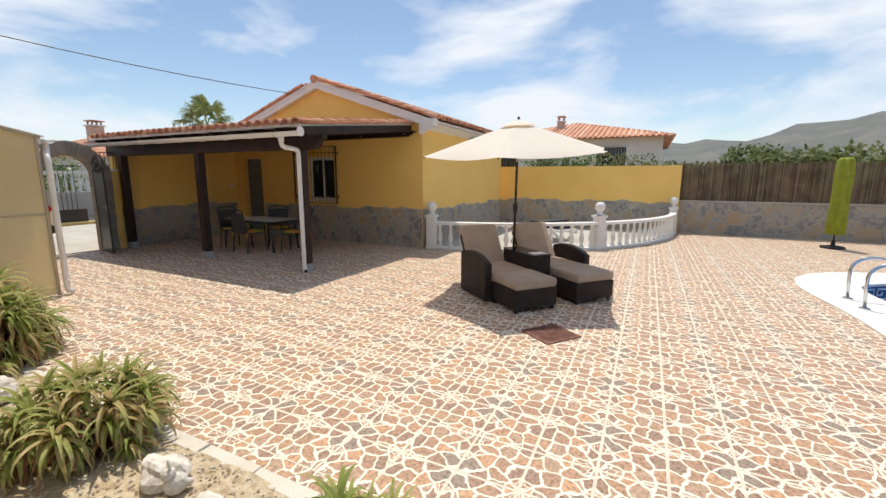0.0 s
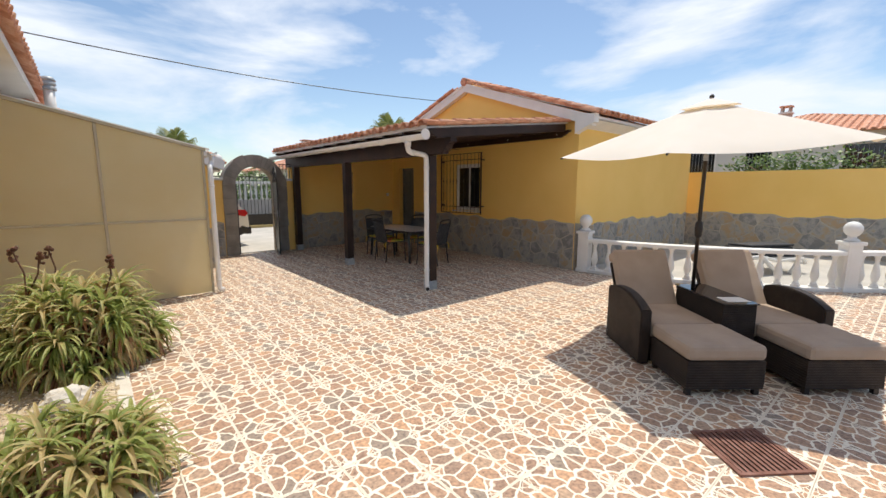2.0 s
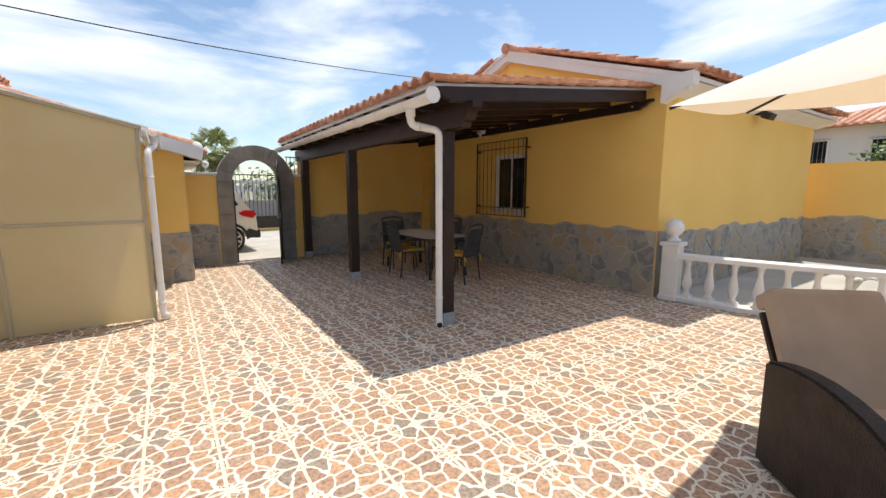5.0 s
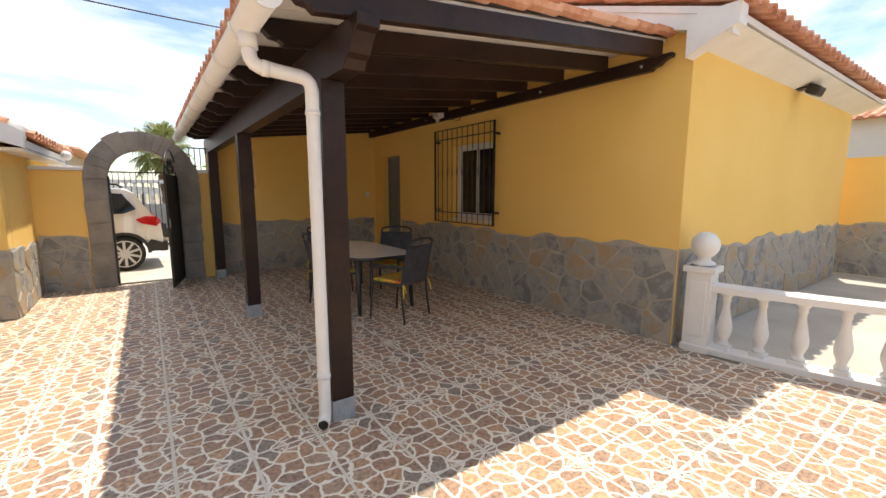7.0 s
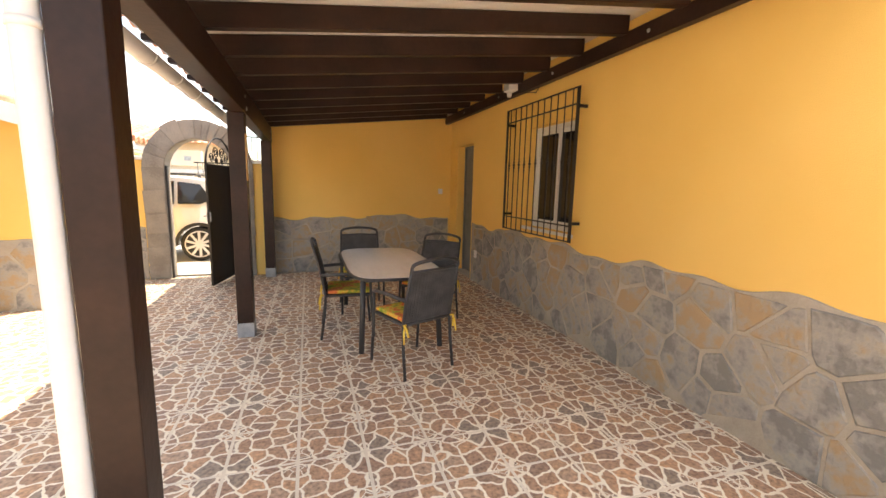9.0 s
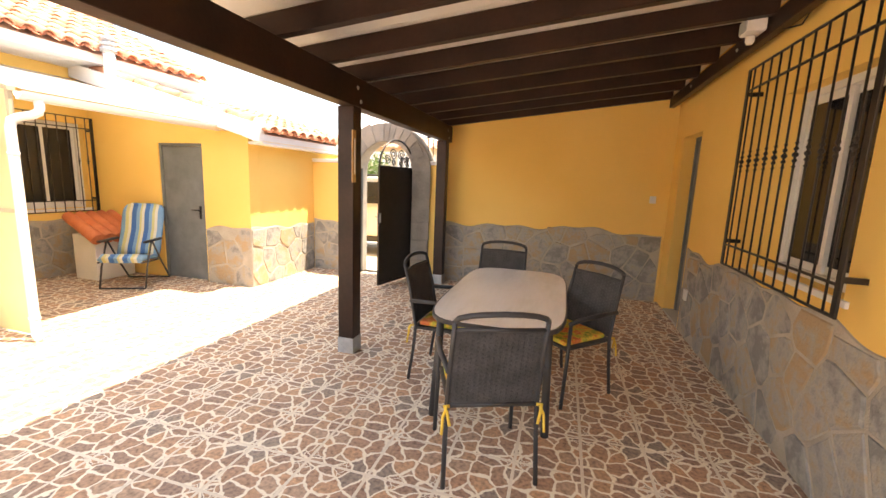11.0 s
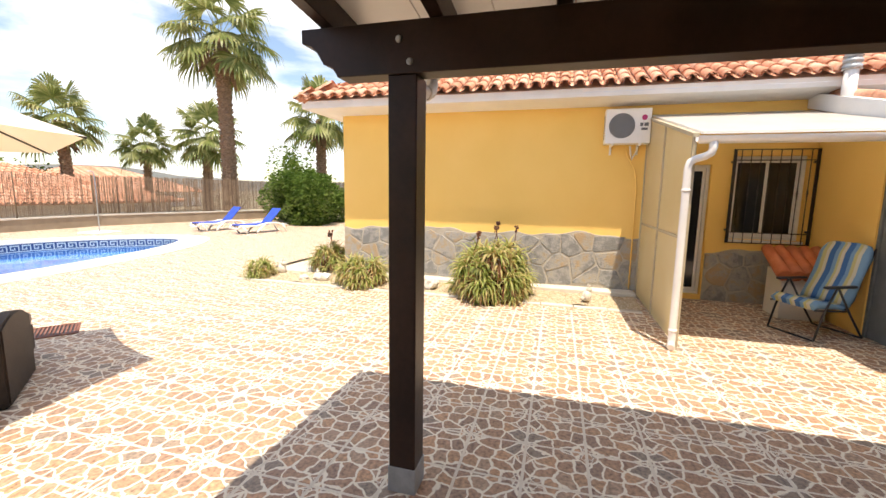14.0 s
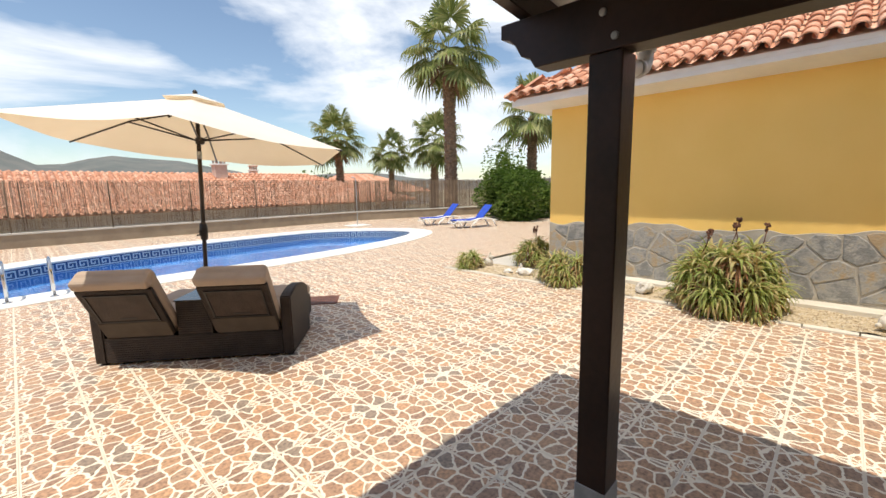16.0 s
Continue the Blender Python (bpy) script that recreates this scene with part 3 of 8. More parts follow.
slope_deck("soffit", [(AX + 0.003, AY0 - 0.003, 3.08), (AX + 0.003, 6.4, 3.08), (EX - 0.032, 6.4, EZ - 0.105), (EX - 0.032, EY + 0.032, EZ - 0.105)], 0.02, roof_a, M_WHITE)
slope_deck("soffit", [(AX + 0.003, AY0 - 0.003, 3.08), (EX - 0.032, EY + 0.032, EZ - 0.105), (-16.5, EY + 0.032, EZ - 0.105), (-16.5, AY0 - 0.003, 3.08)], 0.02, roof_a, M_WHITE)
tiled_slope(roof_a, (EX + 0.06, EY - 0.04, EZ), (0, 1, 0), (-1, 0, KA), 9.95, 5.7, 300, cut=lambda p: (p.y - EY) > (EX - p.x) - 0.06)
tiled_slope(roof_a, (-16.5, EY - 0.06, EZ), (1, 0, 0), (0, 1, KA), 12.1, 5.7, 0, cut=lambda p: (p.y - EY) < (EX - p.x) + 0.06)
bm = bmesh.new()
for k in range(15):
    a, b = Vector((EX, EY, EZ + 0.05)), Vector((EX - 5.6, EY + 5.6, EZ + 5.6 * KA + 0.05))
    tube(bm, [a.lerp(b, k / 15), a.lerp(b, (k + 1.1) / 15)], [0.105, 0.085], 10)
part("hip_tiles", bm, M_TILE, roof_a, "hip of clay tiles")
tagged(part("wall_main_end", boxes((-16, 6.35, 0, -5.67, 6.6, 3.1)), M_YELLOW), "ochre rendered end wall", "wall", kind="structure")

# store roof, falling towards the terrace
roof_s = thing("roof_store", "lean-to roof of clay barrel tiles with a white plastered verge", "roof", kind="structure")
SX, SZ, KS = -2.12, 2.15, 0.27
slope_deck("roof_deck", [(SX, 4.42, SZ), (SX, 7.8, SZ), (AX + 0.01, 7.8, SZ + (SX - AX) * KS), (AX + 0.01, 4.42, SZ + (SX - AX) * KS)], 0.09, roof_s, M_WHITE)
bm = bmesh.new()
prism(bm, [(AX + 0.01, SZ + (SX - AX) * KS - 0.09), (SX - 0.2, SZ - 0.03), (SX, SZ - 0.10), (SX + 0.03, SZ + 0.08), (SX - 0.1, SZ + 0.15), (AX + 0.01, SZ + (SX - AX) * KS + 0.12)],
      basis((0, 4.45, 0), (1, 0, 0), (0, 0, 1)), 0.2)
part("verge", bm, M_WHITE, roof_s, "white plastered verge")
part("eave_band", boxes((-2.377, 4.46, 2.02, SX - 0.02, 7.8, SZ - 0.093)), M_WHITE, roof_s, "white eave band")
tiled_slope(roof_s, (SX + 0.05, 4.46, SZ), (0, 1, 0), (-1, 0, KS), 3.3, 2.8, 140)
bm = bmesh.new()
for k in range(7):
    tube(bm, [(SX - 0.12 - k * 0.4, 4.42, SZ + 0.13 + (k + 0.3) * 0.4 * KS), (SX - 0.56 - k * 0.4, 4.42, SZ + 0.135 + (k + 1.4) * 0.4 * KS)], [0.078, 0.066], 10)
part("verge_tiles", bm, M_TILE, roof_s, "verge of clay tiles")
bm = bmesh.new()
bmesh.ops.create_uvsphere(bm, u_segments=18, v_segments=10, radius=0.085, matrix=Matrix.Translation((SX - 0.06, 4.45, SZ + 0.13)) @ Matrix.Diagonal((1.15, 0.75, 1.1, 1)))
for f in bm.faces:
    f.smooth = True
part("verge_end", bm, M_WHITE, roof_s, "white rounded end of the verge")

# chimney pipe of the store
pipe = thing("flue_pipe", "white flue pipe with a louvred metal cowl above the canopy", "flue", pose(-4.62, 4.33, 2.735))
part("pipe", lathe(bmesh.new(), [(0.075, 0), (0.075, 0.53)], seg=14), M_PVC, pipe)
part("cowl", lathe(bmesh.new(), [(0.1, 0.53), (0.1, 0.58), (0.085, 0.58), (0.085, 0.61), (0.1, 0.61), (0.1, 0.65), (0.085, 0.65), (0.085, 0.68), (0.105, 0.68), (0.07, 0.74)], seg=14), M_STEEL, pipe, "grey louvred cowl")

# ---- pergola ----
pergola = thing("pergola", "dark-stained timber pergola with carved rafter ends, on metal shoes", "pergola")
KP = 0.114
RAFT = 2.465
for px, y in ((-0.02, 0.10), (-0.01, 2.97), (0.0, 5.84)):
    bm = boxes((px - 0.075, y - 0.075, 0.13, px + 0.075, y + 0.075, 2.222), bevel=0.006)
    post = part("post", bm, M_WOOD, pergola)
    shoe = part("shoe", boxes((px - 0.08, y - 0.08, 0.0, px + 0.08, y + 0.08, 0.15), bevel=0.004), M_STEEL, post, "grey galvanised shoe")
    part("anchor_bolt", lathe(bmesh.new(), [(0.008, 0), (0.008, 0.004)], (px - 0.04, y - 0.085, 0.08), 8), M_STEEL, post)


def carved(bm, length, height, m, width, both=False):
    """A beam whose end is cut in an ogee; it runs along x from 0, its top at y = height."""
    ogee = [(0.0, height), (0.0, height * 0.72), (0.05, height * 0.66), (0.085, height * 0.52), (0.12, height * 0.28), (0.17, height * 0.2), (0.2, 0.0)]
    poly = ogee + ([(length - x, z) for x, z in ogee[::-1]] if both else [(length, 0), (length, height)])
    prism(bm, poly, m, width)
    bmesh.ops.bevel(bm, geom=[e for e in bm.edges if e.is_manifold and e.calc_face_angle(0) > 1.2], offset=0.004, segments=1, affect='EDGES')
    return bm


part("main_beam", carved(bmesh.new(), 6.85, 0.24, basis((0.07, -0.44, 2.222), (0, 1, 0), (0, 0, 1)) @ Matrix.Translation((0, 0, 0)) @ Matrix.Diagonal((1, 1, -1, 1)), 0.13), M_WOOD, pergola)
bm = carved(bmesh.new(), 6.5, 0.13, basis((BX - 0.003, -0.44, 2.71), (0, 1, 0), (0, 0, 1)) @ Matrix.Diagonal((1, 1, -1, 1)), 0.07)
bmesh.ops.translate(bm, verts=bm.verts[:], vec=(-0.075, 0, 0))
part("wall_plate", bm, M_WOOD, pergola)
for y in (0.06, 2.93, 5.8):
    for dz, dy in ((0.155, 0.03), (0.05, 0.085)):
        b = part("bolt", lathe(bmesh.new(), [(0.017, 0), (0.017, 0.006), (0.01, 0.012)], seg=10), M_STEEL, pergola, "steel bolt")
        b.matrix_local = pose(0.072, y + dy, 2.222 + dz, 0, 90, 0)
for k in range(5):
    b = part("bolt", lathe(bmesh.new(), [(0.015, 0), (0.015, 0.006), (0.01, 0.012)], seg=10), M_STEEL, pergola)
    b.matrix_local = pose(BX - 0.15, -0.15 + 1.3 * k, 2.77, 0, -90, 0)
rx = Vector((1, 0, KP)).normalized()
for k in range(12):
    y = -0.31 + 0.575 * k
    bm = carved(bmesh.new(), 3.58, 0.145, basis((-0.44, y + 0.035, RAFT - 0.44 * KP), rx, (0, 0, 1)), 0.07)
    part("rafter", bm, M_WOOD, pergola)
PZ = RAFT + 0.15


def slanted_board(x0, x1, z, k):
    """The board along the sloping edge of the roof, under its last row of tiles."""
    bm = bmesh.new()
    return prism(bm, [(x0, z + 0.032 + x0 * k), (x1, z + 0.032 + x1 * k), (x1, z + 0.085 + x1 * k), (x0, z + 0.07 + x0 * k)],
                 basis((0, -0.318, 0), (1, 0, 0), (0, 0, 1)), 0.03)


for k in range(17):
    y = -0.31 + 0.4 * k
    slope_deck("roof_panel", [(-0.43, y + 0.003, PZ + 0.03 - 0.43 * KP), (BX - 0.01, y + 0.003, PZ + 0.03 + (BX - 0.01) * KP), (BX - 0.01, min(y + 0.397, 6.3), PZ + 0.03 + (BX - 0.01) * KP),
                               (-0.43, min(y + 0.397, 6.3), PZ + 0.03 - 0.43 * KP)], 0.03, pergola, M_PANEL)
part("seam_cover", boxes((-0.43, -0.33, PZ + 0.034 - 0.43 * KP, -0.41, 6.3, PZ + 0.05 - 0.43 * KP)), M_PANEL, pergola)
roof_p = thing("roof_pergola", "lean-to roof of clay barrel tiles over the terrace", "roof", kind="structure")
part("verge_board", slanted_board(-0.43, BX - 0.05, PZ, KP), M_WOOD, pergola, "dark board closing the roof's edge")
tiled_slope(roof_p, (-0.46, -0.36, PZ + 0.012 - 0.46 * KP), (0, 1, 0), (1, 0, KP), 6.6, 3.7, 300)

# ---- gutters and downpipes ----
def half_gutter(bm, a, b, r):
    a, b = Vector(a), Vector(b)
    d = (b - a).normalized()
    s = d.cross(Vector((0, 0, 1))).normalized()
    rings = []
    for p in (a, b):
        for rr in (r, r - 0.006):
            rings.append([bm.verts.new(p + s * rr * math.cos(t) - Vector((0, 0, 1)) * rr * math.sin(t)) for t in (math.pi * k / 10 for k in range(11))])
    for u, v in ((rings[0], rings[2]), (rings[1], rings[3]), (rings[0], rings[1]), (rings[2], rings[3])):
        for k in range(10):
            bm.faces.new((u[k], u[k + 1], v[k + 1], v[k])).smooth = True
    bmesh.ops.recalc_face_normals(bm, faces=bm.faces[:])
    return bm


gut = thing("pergola_gutter", "white plastic half-round gutter with brackets and a swan-neck downpipe", "gutter")
GX, GZ = -0.475, 2.478
part("trough", half_gutter(bmesh.new(), (GX, -0.36, GZ), (GX, 6.25, GZ), 0.075), M_PVC, gut)
part("end_cap", lathe(bmesh.new(), [(0.08, 0), (0.08, 0.012)], seg=16), M_PVC, gut).matrix_local = pose(GX, -0.352, GZ - 0.005, 90, 0, 0)
for k in range(10):
    part("bracket", half_gutter(bmesh.new(), (GX, 0.15 + 0.66 * k, GZ - 0.002), (GX, 0.19 + 0.66 * k, GZ - 0.002), 0.083), M_PVC, gut)
DX, DY = -0.145, 0.045
OY = 0.085                                         # the outlet stands a little way in from the gutter's end
swan = [(GX, OY, 2.42), (GX, OY, 2.31), (GX + 0.006, OY - 0.001, 2.28), (GX + 0.022, OY - 0.003, 2.255), (GX + 0.05, OY - 0.006, 2.24), (DX - 0.06, DY + 0.008, 2.215),
        (DX - 0.028, DY + 0.003, 2.203), (DX - 0.008, DY, 2.178), (DX, DY, 2.14), (DX, DY, 1.2), (DX, DY, 0.12), (DX - 0.005, DY - 0.01, 0.075), (DX - 0.02, DY - 0.035, 0.047), (DX - 0.04, DY - 0.07, 0.042)]
dp = part("downpipe", tube(bmesh.new(), swan, 0.04, 14), M_PVC, gut)
for z in (2.0, 0.33):
    part("clip", tube(bmesh.new(), [(DX, DY, z), (DX, DY, z + 0.025)], 0.046, 14), M_PVC, dp)
part("socket", tube(bmesh.new(), [(GX + 0.06, OY - 0.007, 2.238), (GX + 0.10, OY - 0.011, 2.234)], 0.045, 14), M_PVC, dp)
part("socket", tube(bmesh.new(), [(GX, OY, 2.33), (GX, OY, 2.41)], 0.05, 14), M_PVC, dp)
# the pipe's end is closed; a black disc paints the shade of its mouth
part("outlet_hole", tube(bmesh.new(), [(DX - 0.0395, DY - 0.069, 0.042), (DX - 0.042, DY - 0.073, 0.042)], 0.033, 14), M_BLACK, dp, "black disc for the shade in the pipe mouth")

# ---- covered corner of the main house ----
FY = 2.18
screen = thing("fence_screen", "cream translucent plastic screen in an aluminium frame", "screen")
M_FRAME = material("beige_frame", [(0.42, 0.36, 0.25), (0.48, 0.42, 0.30)], 0.5, 6, 0.05)


def zs(x):
    return 2.84 + (x - AX) * (2.26 - 2.84) / (-2.87 - AX)


for xa, xb in ((AX + 0.02, -4.15), (-4.15, -2.9)):
    for za, zb2 in ((0.02, 1.2), (1.2, None)):
        bm = bmesh.new()
        prism(bm, [(xa, za), (xb, za), (xb, zb2 or zs(xb)), (xa, zb2 or zs(xa))], basis((0, FY + 0.004, 0), (1, 0, 0), (0, 0, 1)), 0.008)
        part("panel", bm, M_POLY, screen)
for x in (AX + 0.02, -4.15, -2.89):
    part("upright", boxes((x - 0.018, FY - 0.02, 0, x + 0.018, FY + 0.02, zs(x)), bevel=0.003), M_FRAME, screen)
part("rail", boxes((AX + 0.04, FY - 0.014, 1.185, -2.9, FY + 0.014, 1.215)), M_FRAME, screen)
bm = bmesh.new()
prism(bm, [(AX + 0.01, zs(AX)), (-2.85, zs(-2.85)), (-2.85, zs(-2.85) + 0.04), (AX + 0.01, zs(AX) + 0.04)], basis((0, FY + 0.03, 0), (1, 0, 0), (0, 0, 1)), 0.06)
part("top_rail", bm, M_FRAME, screen)
canopy = thing("lean_to_canopy", "white ribbed lean-to canopy with a white gutter", "canopy")
for k in range(6):
    y = FY + 0.035 + 0.372 * k
    slope_deck("sheet", [(AX + 0.005, y, 2.91), (-2.78, y, 2.3), (-2.78, y + 0.369, 2.3), (AX + 0.005, y + 0.369, 2.91)], 0.025, canopy, M_SHEET)
part("front_beam", boxes((-2.87, FY + 0.032, 2.19, -2.82, 4.44, 2.26)), M_WHITE, canopy)
part("gutter", half_gutter(bmesh.new(), (-2.74, FY - 0.02, 2.25), (-2.74, 4.44, 2.25), 0.06), M_PVC, canopy)
dp2 = [(-2.74, 2.31, 2.2), (-2.74, 2.31, 2.13), (-2.745, 2.30, 2.09), (-2.765, 2.26, 2.06), (-2.795, 2.175, 2.03), (-2.808, 2.135, 2.0), (-2.81, 2.12, 1.94), (-2.81, 2.12, 0.9), (-2.81, 2.12, 0.11), (-2.80, 2.115, 0.06), (-2.74, 2.1, 0.04)]
d2 = part("downpipe", tube(bmesh.new(), dp2, 0.038, 14), M_PVC, canopy)
for z in (1.7, 0.2):
    part("clip", tube(bmesh.new(), [(-2.81, 2.12, z), (-2.81, 2.12, z + 0.03)], 0.044, 14), M_PVC, d2)

# ---- doors and windows ----
def door(name, label, o, u, w, h, mat, handle_side=1):
    """A plain leaf in its opening, with frame and lever handle; o: the lower corner on the face's plane, recessed by the caller."""
    m = basis(o, u, (0, 0, 1))
    d = thing(name, label, "door", m, kind="structure")
    part("door_frame", boxes((0, 0, -0.05, 0.04, h, 0.02), (w - 0.04, 0, -0.05, w, h, 0.02), (0.04, h - 0.04, -0.05, w - 0.04, h, 0.02)), mat, d)
    leaf = part("leaf", boxes((0.045, 0.01, -0.04, w - 0.045, h - 0.045, 0.0), bevel=0.004), mat, d)
    x = w - 0.12 if handle_side > 0 else 0.12
    bm = boxes((x - 0.02, 0.93, 0.0, x + 0.02, 1.12, 0.008), bevel=0.003)
    tube(bm, [(x, 1.06, 0.005), (x, 1.06, 0.05), (x - 0.11 * handle_side, 1.06, 0.055)], 0.009, 8)
    part("door_handle", bm, M_BLACK, leaf, "black lever handle")
    return d


door("door_1", "grey painted steel store door, closed", (-3.99, 4.5, 0), (1, 0, 0), 0.81, 2.02, M_GREYDOOR)
door("door_2", "grey painted house door, closed, in a recess", (BX + 0.16, 5.72, 0.02), (0, -1, 0), 0.76, 2.26, M_GREYDOOR)
tagged(part("door_step", boxes((BX + 0.0, 4.96, -0.05, BX + 0.25, 5.72, 0.02)), M_CONCRETE), "concrete door step", "step", kind="structure")
M_ALU = material("white_aluminium", [(0.70, 0.70, 0.69), (0.76, 0.76, 0.75)], 0.35, 4, 0.02)


def window(name, label, o, u, w, h, sashes):
    m = basis(o, u, (0, 0, 1))
    d = thing(name, label, "window", m, kind="structure")
    f = 0.045
    part("window_frame", boxes((0, 0, -0.06, f, h, 0.02), (w - f, 0, -0.06, w, h, 0.02), (f, 0, -0.06, w - f, f, 0.02), (f, h - f, -0.06, w - f, h, 0.02)), M_ALU, d)
    for k, (a, b, z) in enumerate(sashes):
        s = part("sash", boxes((a, f + 0.002, z - 0.02, a + 0.04, h - f - 0.002, z), (b - 0.04, f + 0.002, z - 0.02, b, h - f - 0.002, z), (a + 0.04, f + 0.002, z - 0.02, b - 0.04, f + 0.05, z),
                               (a + 0.04, h - f - 0.05, z - 0.02, b - 0.04, h - f - 0.002, z)), M_ALU, d)
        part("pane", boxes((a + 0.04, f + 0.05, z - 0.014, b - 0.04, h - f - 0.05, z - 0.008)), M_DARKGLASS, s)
    # black board in place of the unlit room; its darkness is plain colour
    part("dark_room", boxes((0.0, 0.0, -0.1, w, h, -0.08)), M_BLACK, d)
    return d


window("window_1", "white sliding window with dark panes", (BX + 0.12, 3.14, 1.1), (0, -1, 0), 0.97, 1.2, [(0.047, 0.5, 0.0), (0.45, 0.92, -0.025)])
window("window_2", "white sliding window with dark panes", (AX - 0.12, 3.42, 1.0), (0, 1, 0), 0.96, 1.27, [(0.047, 0.5, 0.0), (0.45, 0.91, -0.025)])
window("window_3", "narrow dark glazed door with a white frame", (AX - 0.1, 2.4, 0.08), (0, 1, 0), 0.72, 2.06, [(0.047, 0.67, 0.0)])
tagged(part("sill", boxes((BX - 0.02, 2.12, 1.06, BX + 0.13, 3.19, 1.098), bevel=0.004), M_WHITE), "white window sill", "sill", kind="structure")
tagged(part("sill", boxes((AX - 0.13, 3.39, 0.96, AX + 0.03, 4.41, 0.998), bevel=0.004), M_WHITE), "white window sill", "sill", kind="structure")


def grille(label, o, u, w, h, bars, knots):
    """An iron window grille: outer flats, cross bars and thin uprights with turned knots."""
    g = thing("window_grille", label, "grille", basis(o, u, (0, 0, 1)))
    for x in (0, w - 0.045):
        part("side_bar", boxes((x, 0, 0, x + 0.045, h, 0.012), bevel=0.002), M_BLACK, g)
    for z in (0.0, 0.16, h - 0.17, h - 0.014):
        part("cross_bar", boxes((0.045, z, 0.001, w - 0.045, z + 0.014, 0.011)), M_BLACK, g)
    for x in (0.012, w - 0.03):
        for z in (0.18, h - 0.2):
            part("bracket", boxes((x, z, -0.1, x + 0.02, z + 0.03, 0.0)), M_BLACK, g)
    for k in range(bars):
        x = 0.045 + (w - 0.09) * (k + 0.5) / bars
        bm = bmesh.new()
        tube(bm, [(x, 0.012, 0.006), (x, h - 0.012, 0.006)], 0.0065, 6)
        if knots:
            c = h * 0.54
            for i, (r, z) in enumerate([(0.012, -0.07), (0.015, -0.035), (0.019, 0.0), (0.015, 0.035), (0.012, 0.07)]):
                bmesh.ops.create_icosphere(bm, subdivisions=1, radius=r, matrix=Matrix.Translation((x, c + z, 0.006)))
        part("upright", bm, M_BLACK, g)
    return g


grille("black wrought-iron grille with turned knots over the window", (BX - 0.105, 3.545, 1.03), (0, -1, 0), 1.545, 1.53, 11, True)
grille("black wrought-iron grille over the shaded window", (AX + 0.1, 3.36, 0.95), (0, 1, 0), 1.09, 1.41, 8, True)

# ---- gate ----
arch = thing("gate_arch", "rough stone gateway arch", "arch", kind="structure")
AC, RO, RI, SPR = -1.01, 0.77, 0.475, 1.74
outer = [(AC + RO, 0), (AC + RO, SPR)] + [(AC + RO * math.cos(a), SPR + RO * math.sin(a)) for a in (math.pi * k / 16 for k in range(1, 16))] + [(AC - RO, SPR), (AC - RO, 0)]
inner = [(AC - RI, 0), (AC - RI, SPR)] + [(AC - RI * math.cos(a), SPR + RI * math.sin(a)) for a in (math.pi * k / 12 for k in range(1, 12))] + [(AC + RI, SPR), (AC + RI, 0)]
bm = bmesh.new()
prism(bm, outer + inner, basis((0, GATE_Y + 0.27, 0), (1, 0, 0), (0, 0, 1)), 0.31)
M_ARCHSTONE = material("arch_stone", [(0.235, 0.21, 0.18), (0.30, 0.27, 0.23), (0.35, 0.305, 0.25)], 0.9, 4, 0.7, fine=40, by_piece=0.3)
arch_body = part("body", bm, M_ARCHSTONE, arch)

leaf = thing("gate_leaf", "black sheet-iron gate leaf with scrolled top, standing open", "gate", pose(AC + RI - 0.015, GATE_Y + 0.05, 0, 0, 0, 257))
LW = 0.9
part("sheet", boxes((0.02, -0.004, 0.06, LW - 0.02, 0.004, 1.78)), M_BLACK, leaf)
bm = boxes((0, -0.015, 0.03, 0.035, 0.015, 1.82), (LW - 0.035, -0.015, 0.03, LW, 0.015, 1.8), (0.035, -0.015, 0.03, LW - 0.035, 0.015, 0.07), (0.035, -0.015, 1.77, LW - 0.035, 0.015, 1.81))
tube(bm, [(LW / 2 - LW / 2 * math.cos(a) * 0.97, 0, 1.8 + 0.4 * math.sin(a)) for a in (math.pi * k / 16 for k in range(17))], 0.014, 8)
part("gate_frame", bm, M_BLACK, leaf)
for sx in (-1, 1):
    for cx, cz, r0 in ((0.1, 1.98, 0.09), (0.24, 1.9, 0.075), (0.09, 1.86, 0.05)):
        pts = []
        for k in range(22):
            a = k * 0.55
            r = r0 * (1 - k / 26)
            pts.append((LW / 2 + sx * (cx + r * math.cos(a)), 0, cz + r * math.sin(a)))
        part("scroll", tube(bmesh.new(), pts, 0.008, 6), M_BLACK, leaf)
bm = boxes((LW - 0.03, -0.03, 0.98, LW - 0.008, 0.03, 1.12))
tube(bm, [(LW - 0.02, -0.03, 1.06), (LW - 0.02, -0.07, 1.06), (LW - 0.12, -0.075, 1.06)], 0.009, 8)
part("latch", bm, M_STEEL, leaf, "steel lever latch")
tagged(part("gate_post", boxes((AC - RI, GATE_Y + 0.0, 0, AC - RI + 0.03, GATE_Y + 0.06, 1.78)), M_BLACK), "black iron gate frame post", "gate post")

# ---- balustrade ----
balu = thing("balustrade", "curved white balustrade with turned balusters and ball-topped pillars", "balustrade", kind="structure")


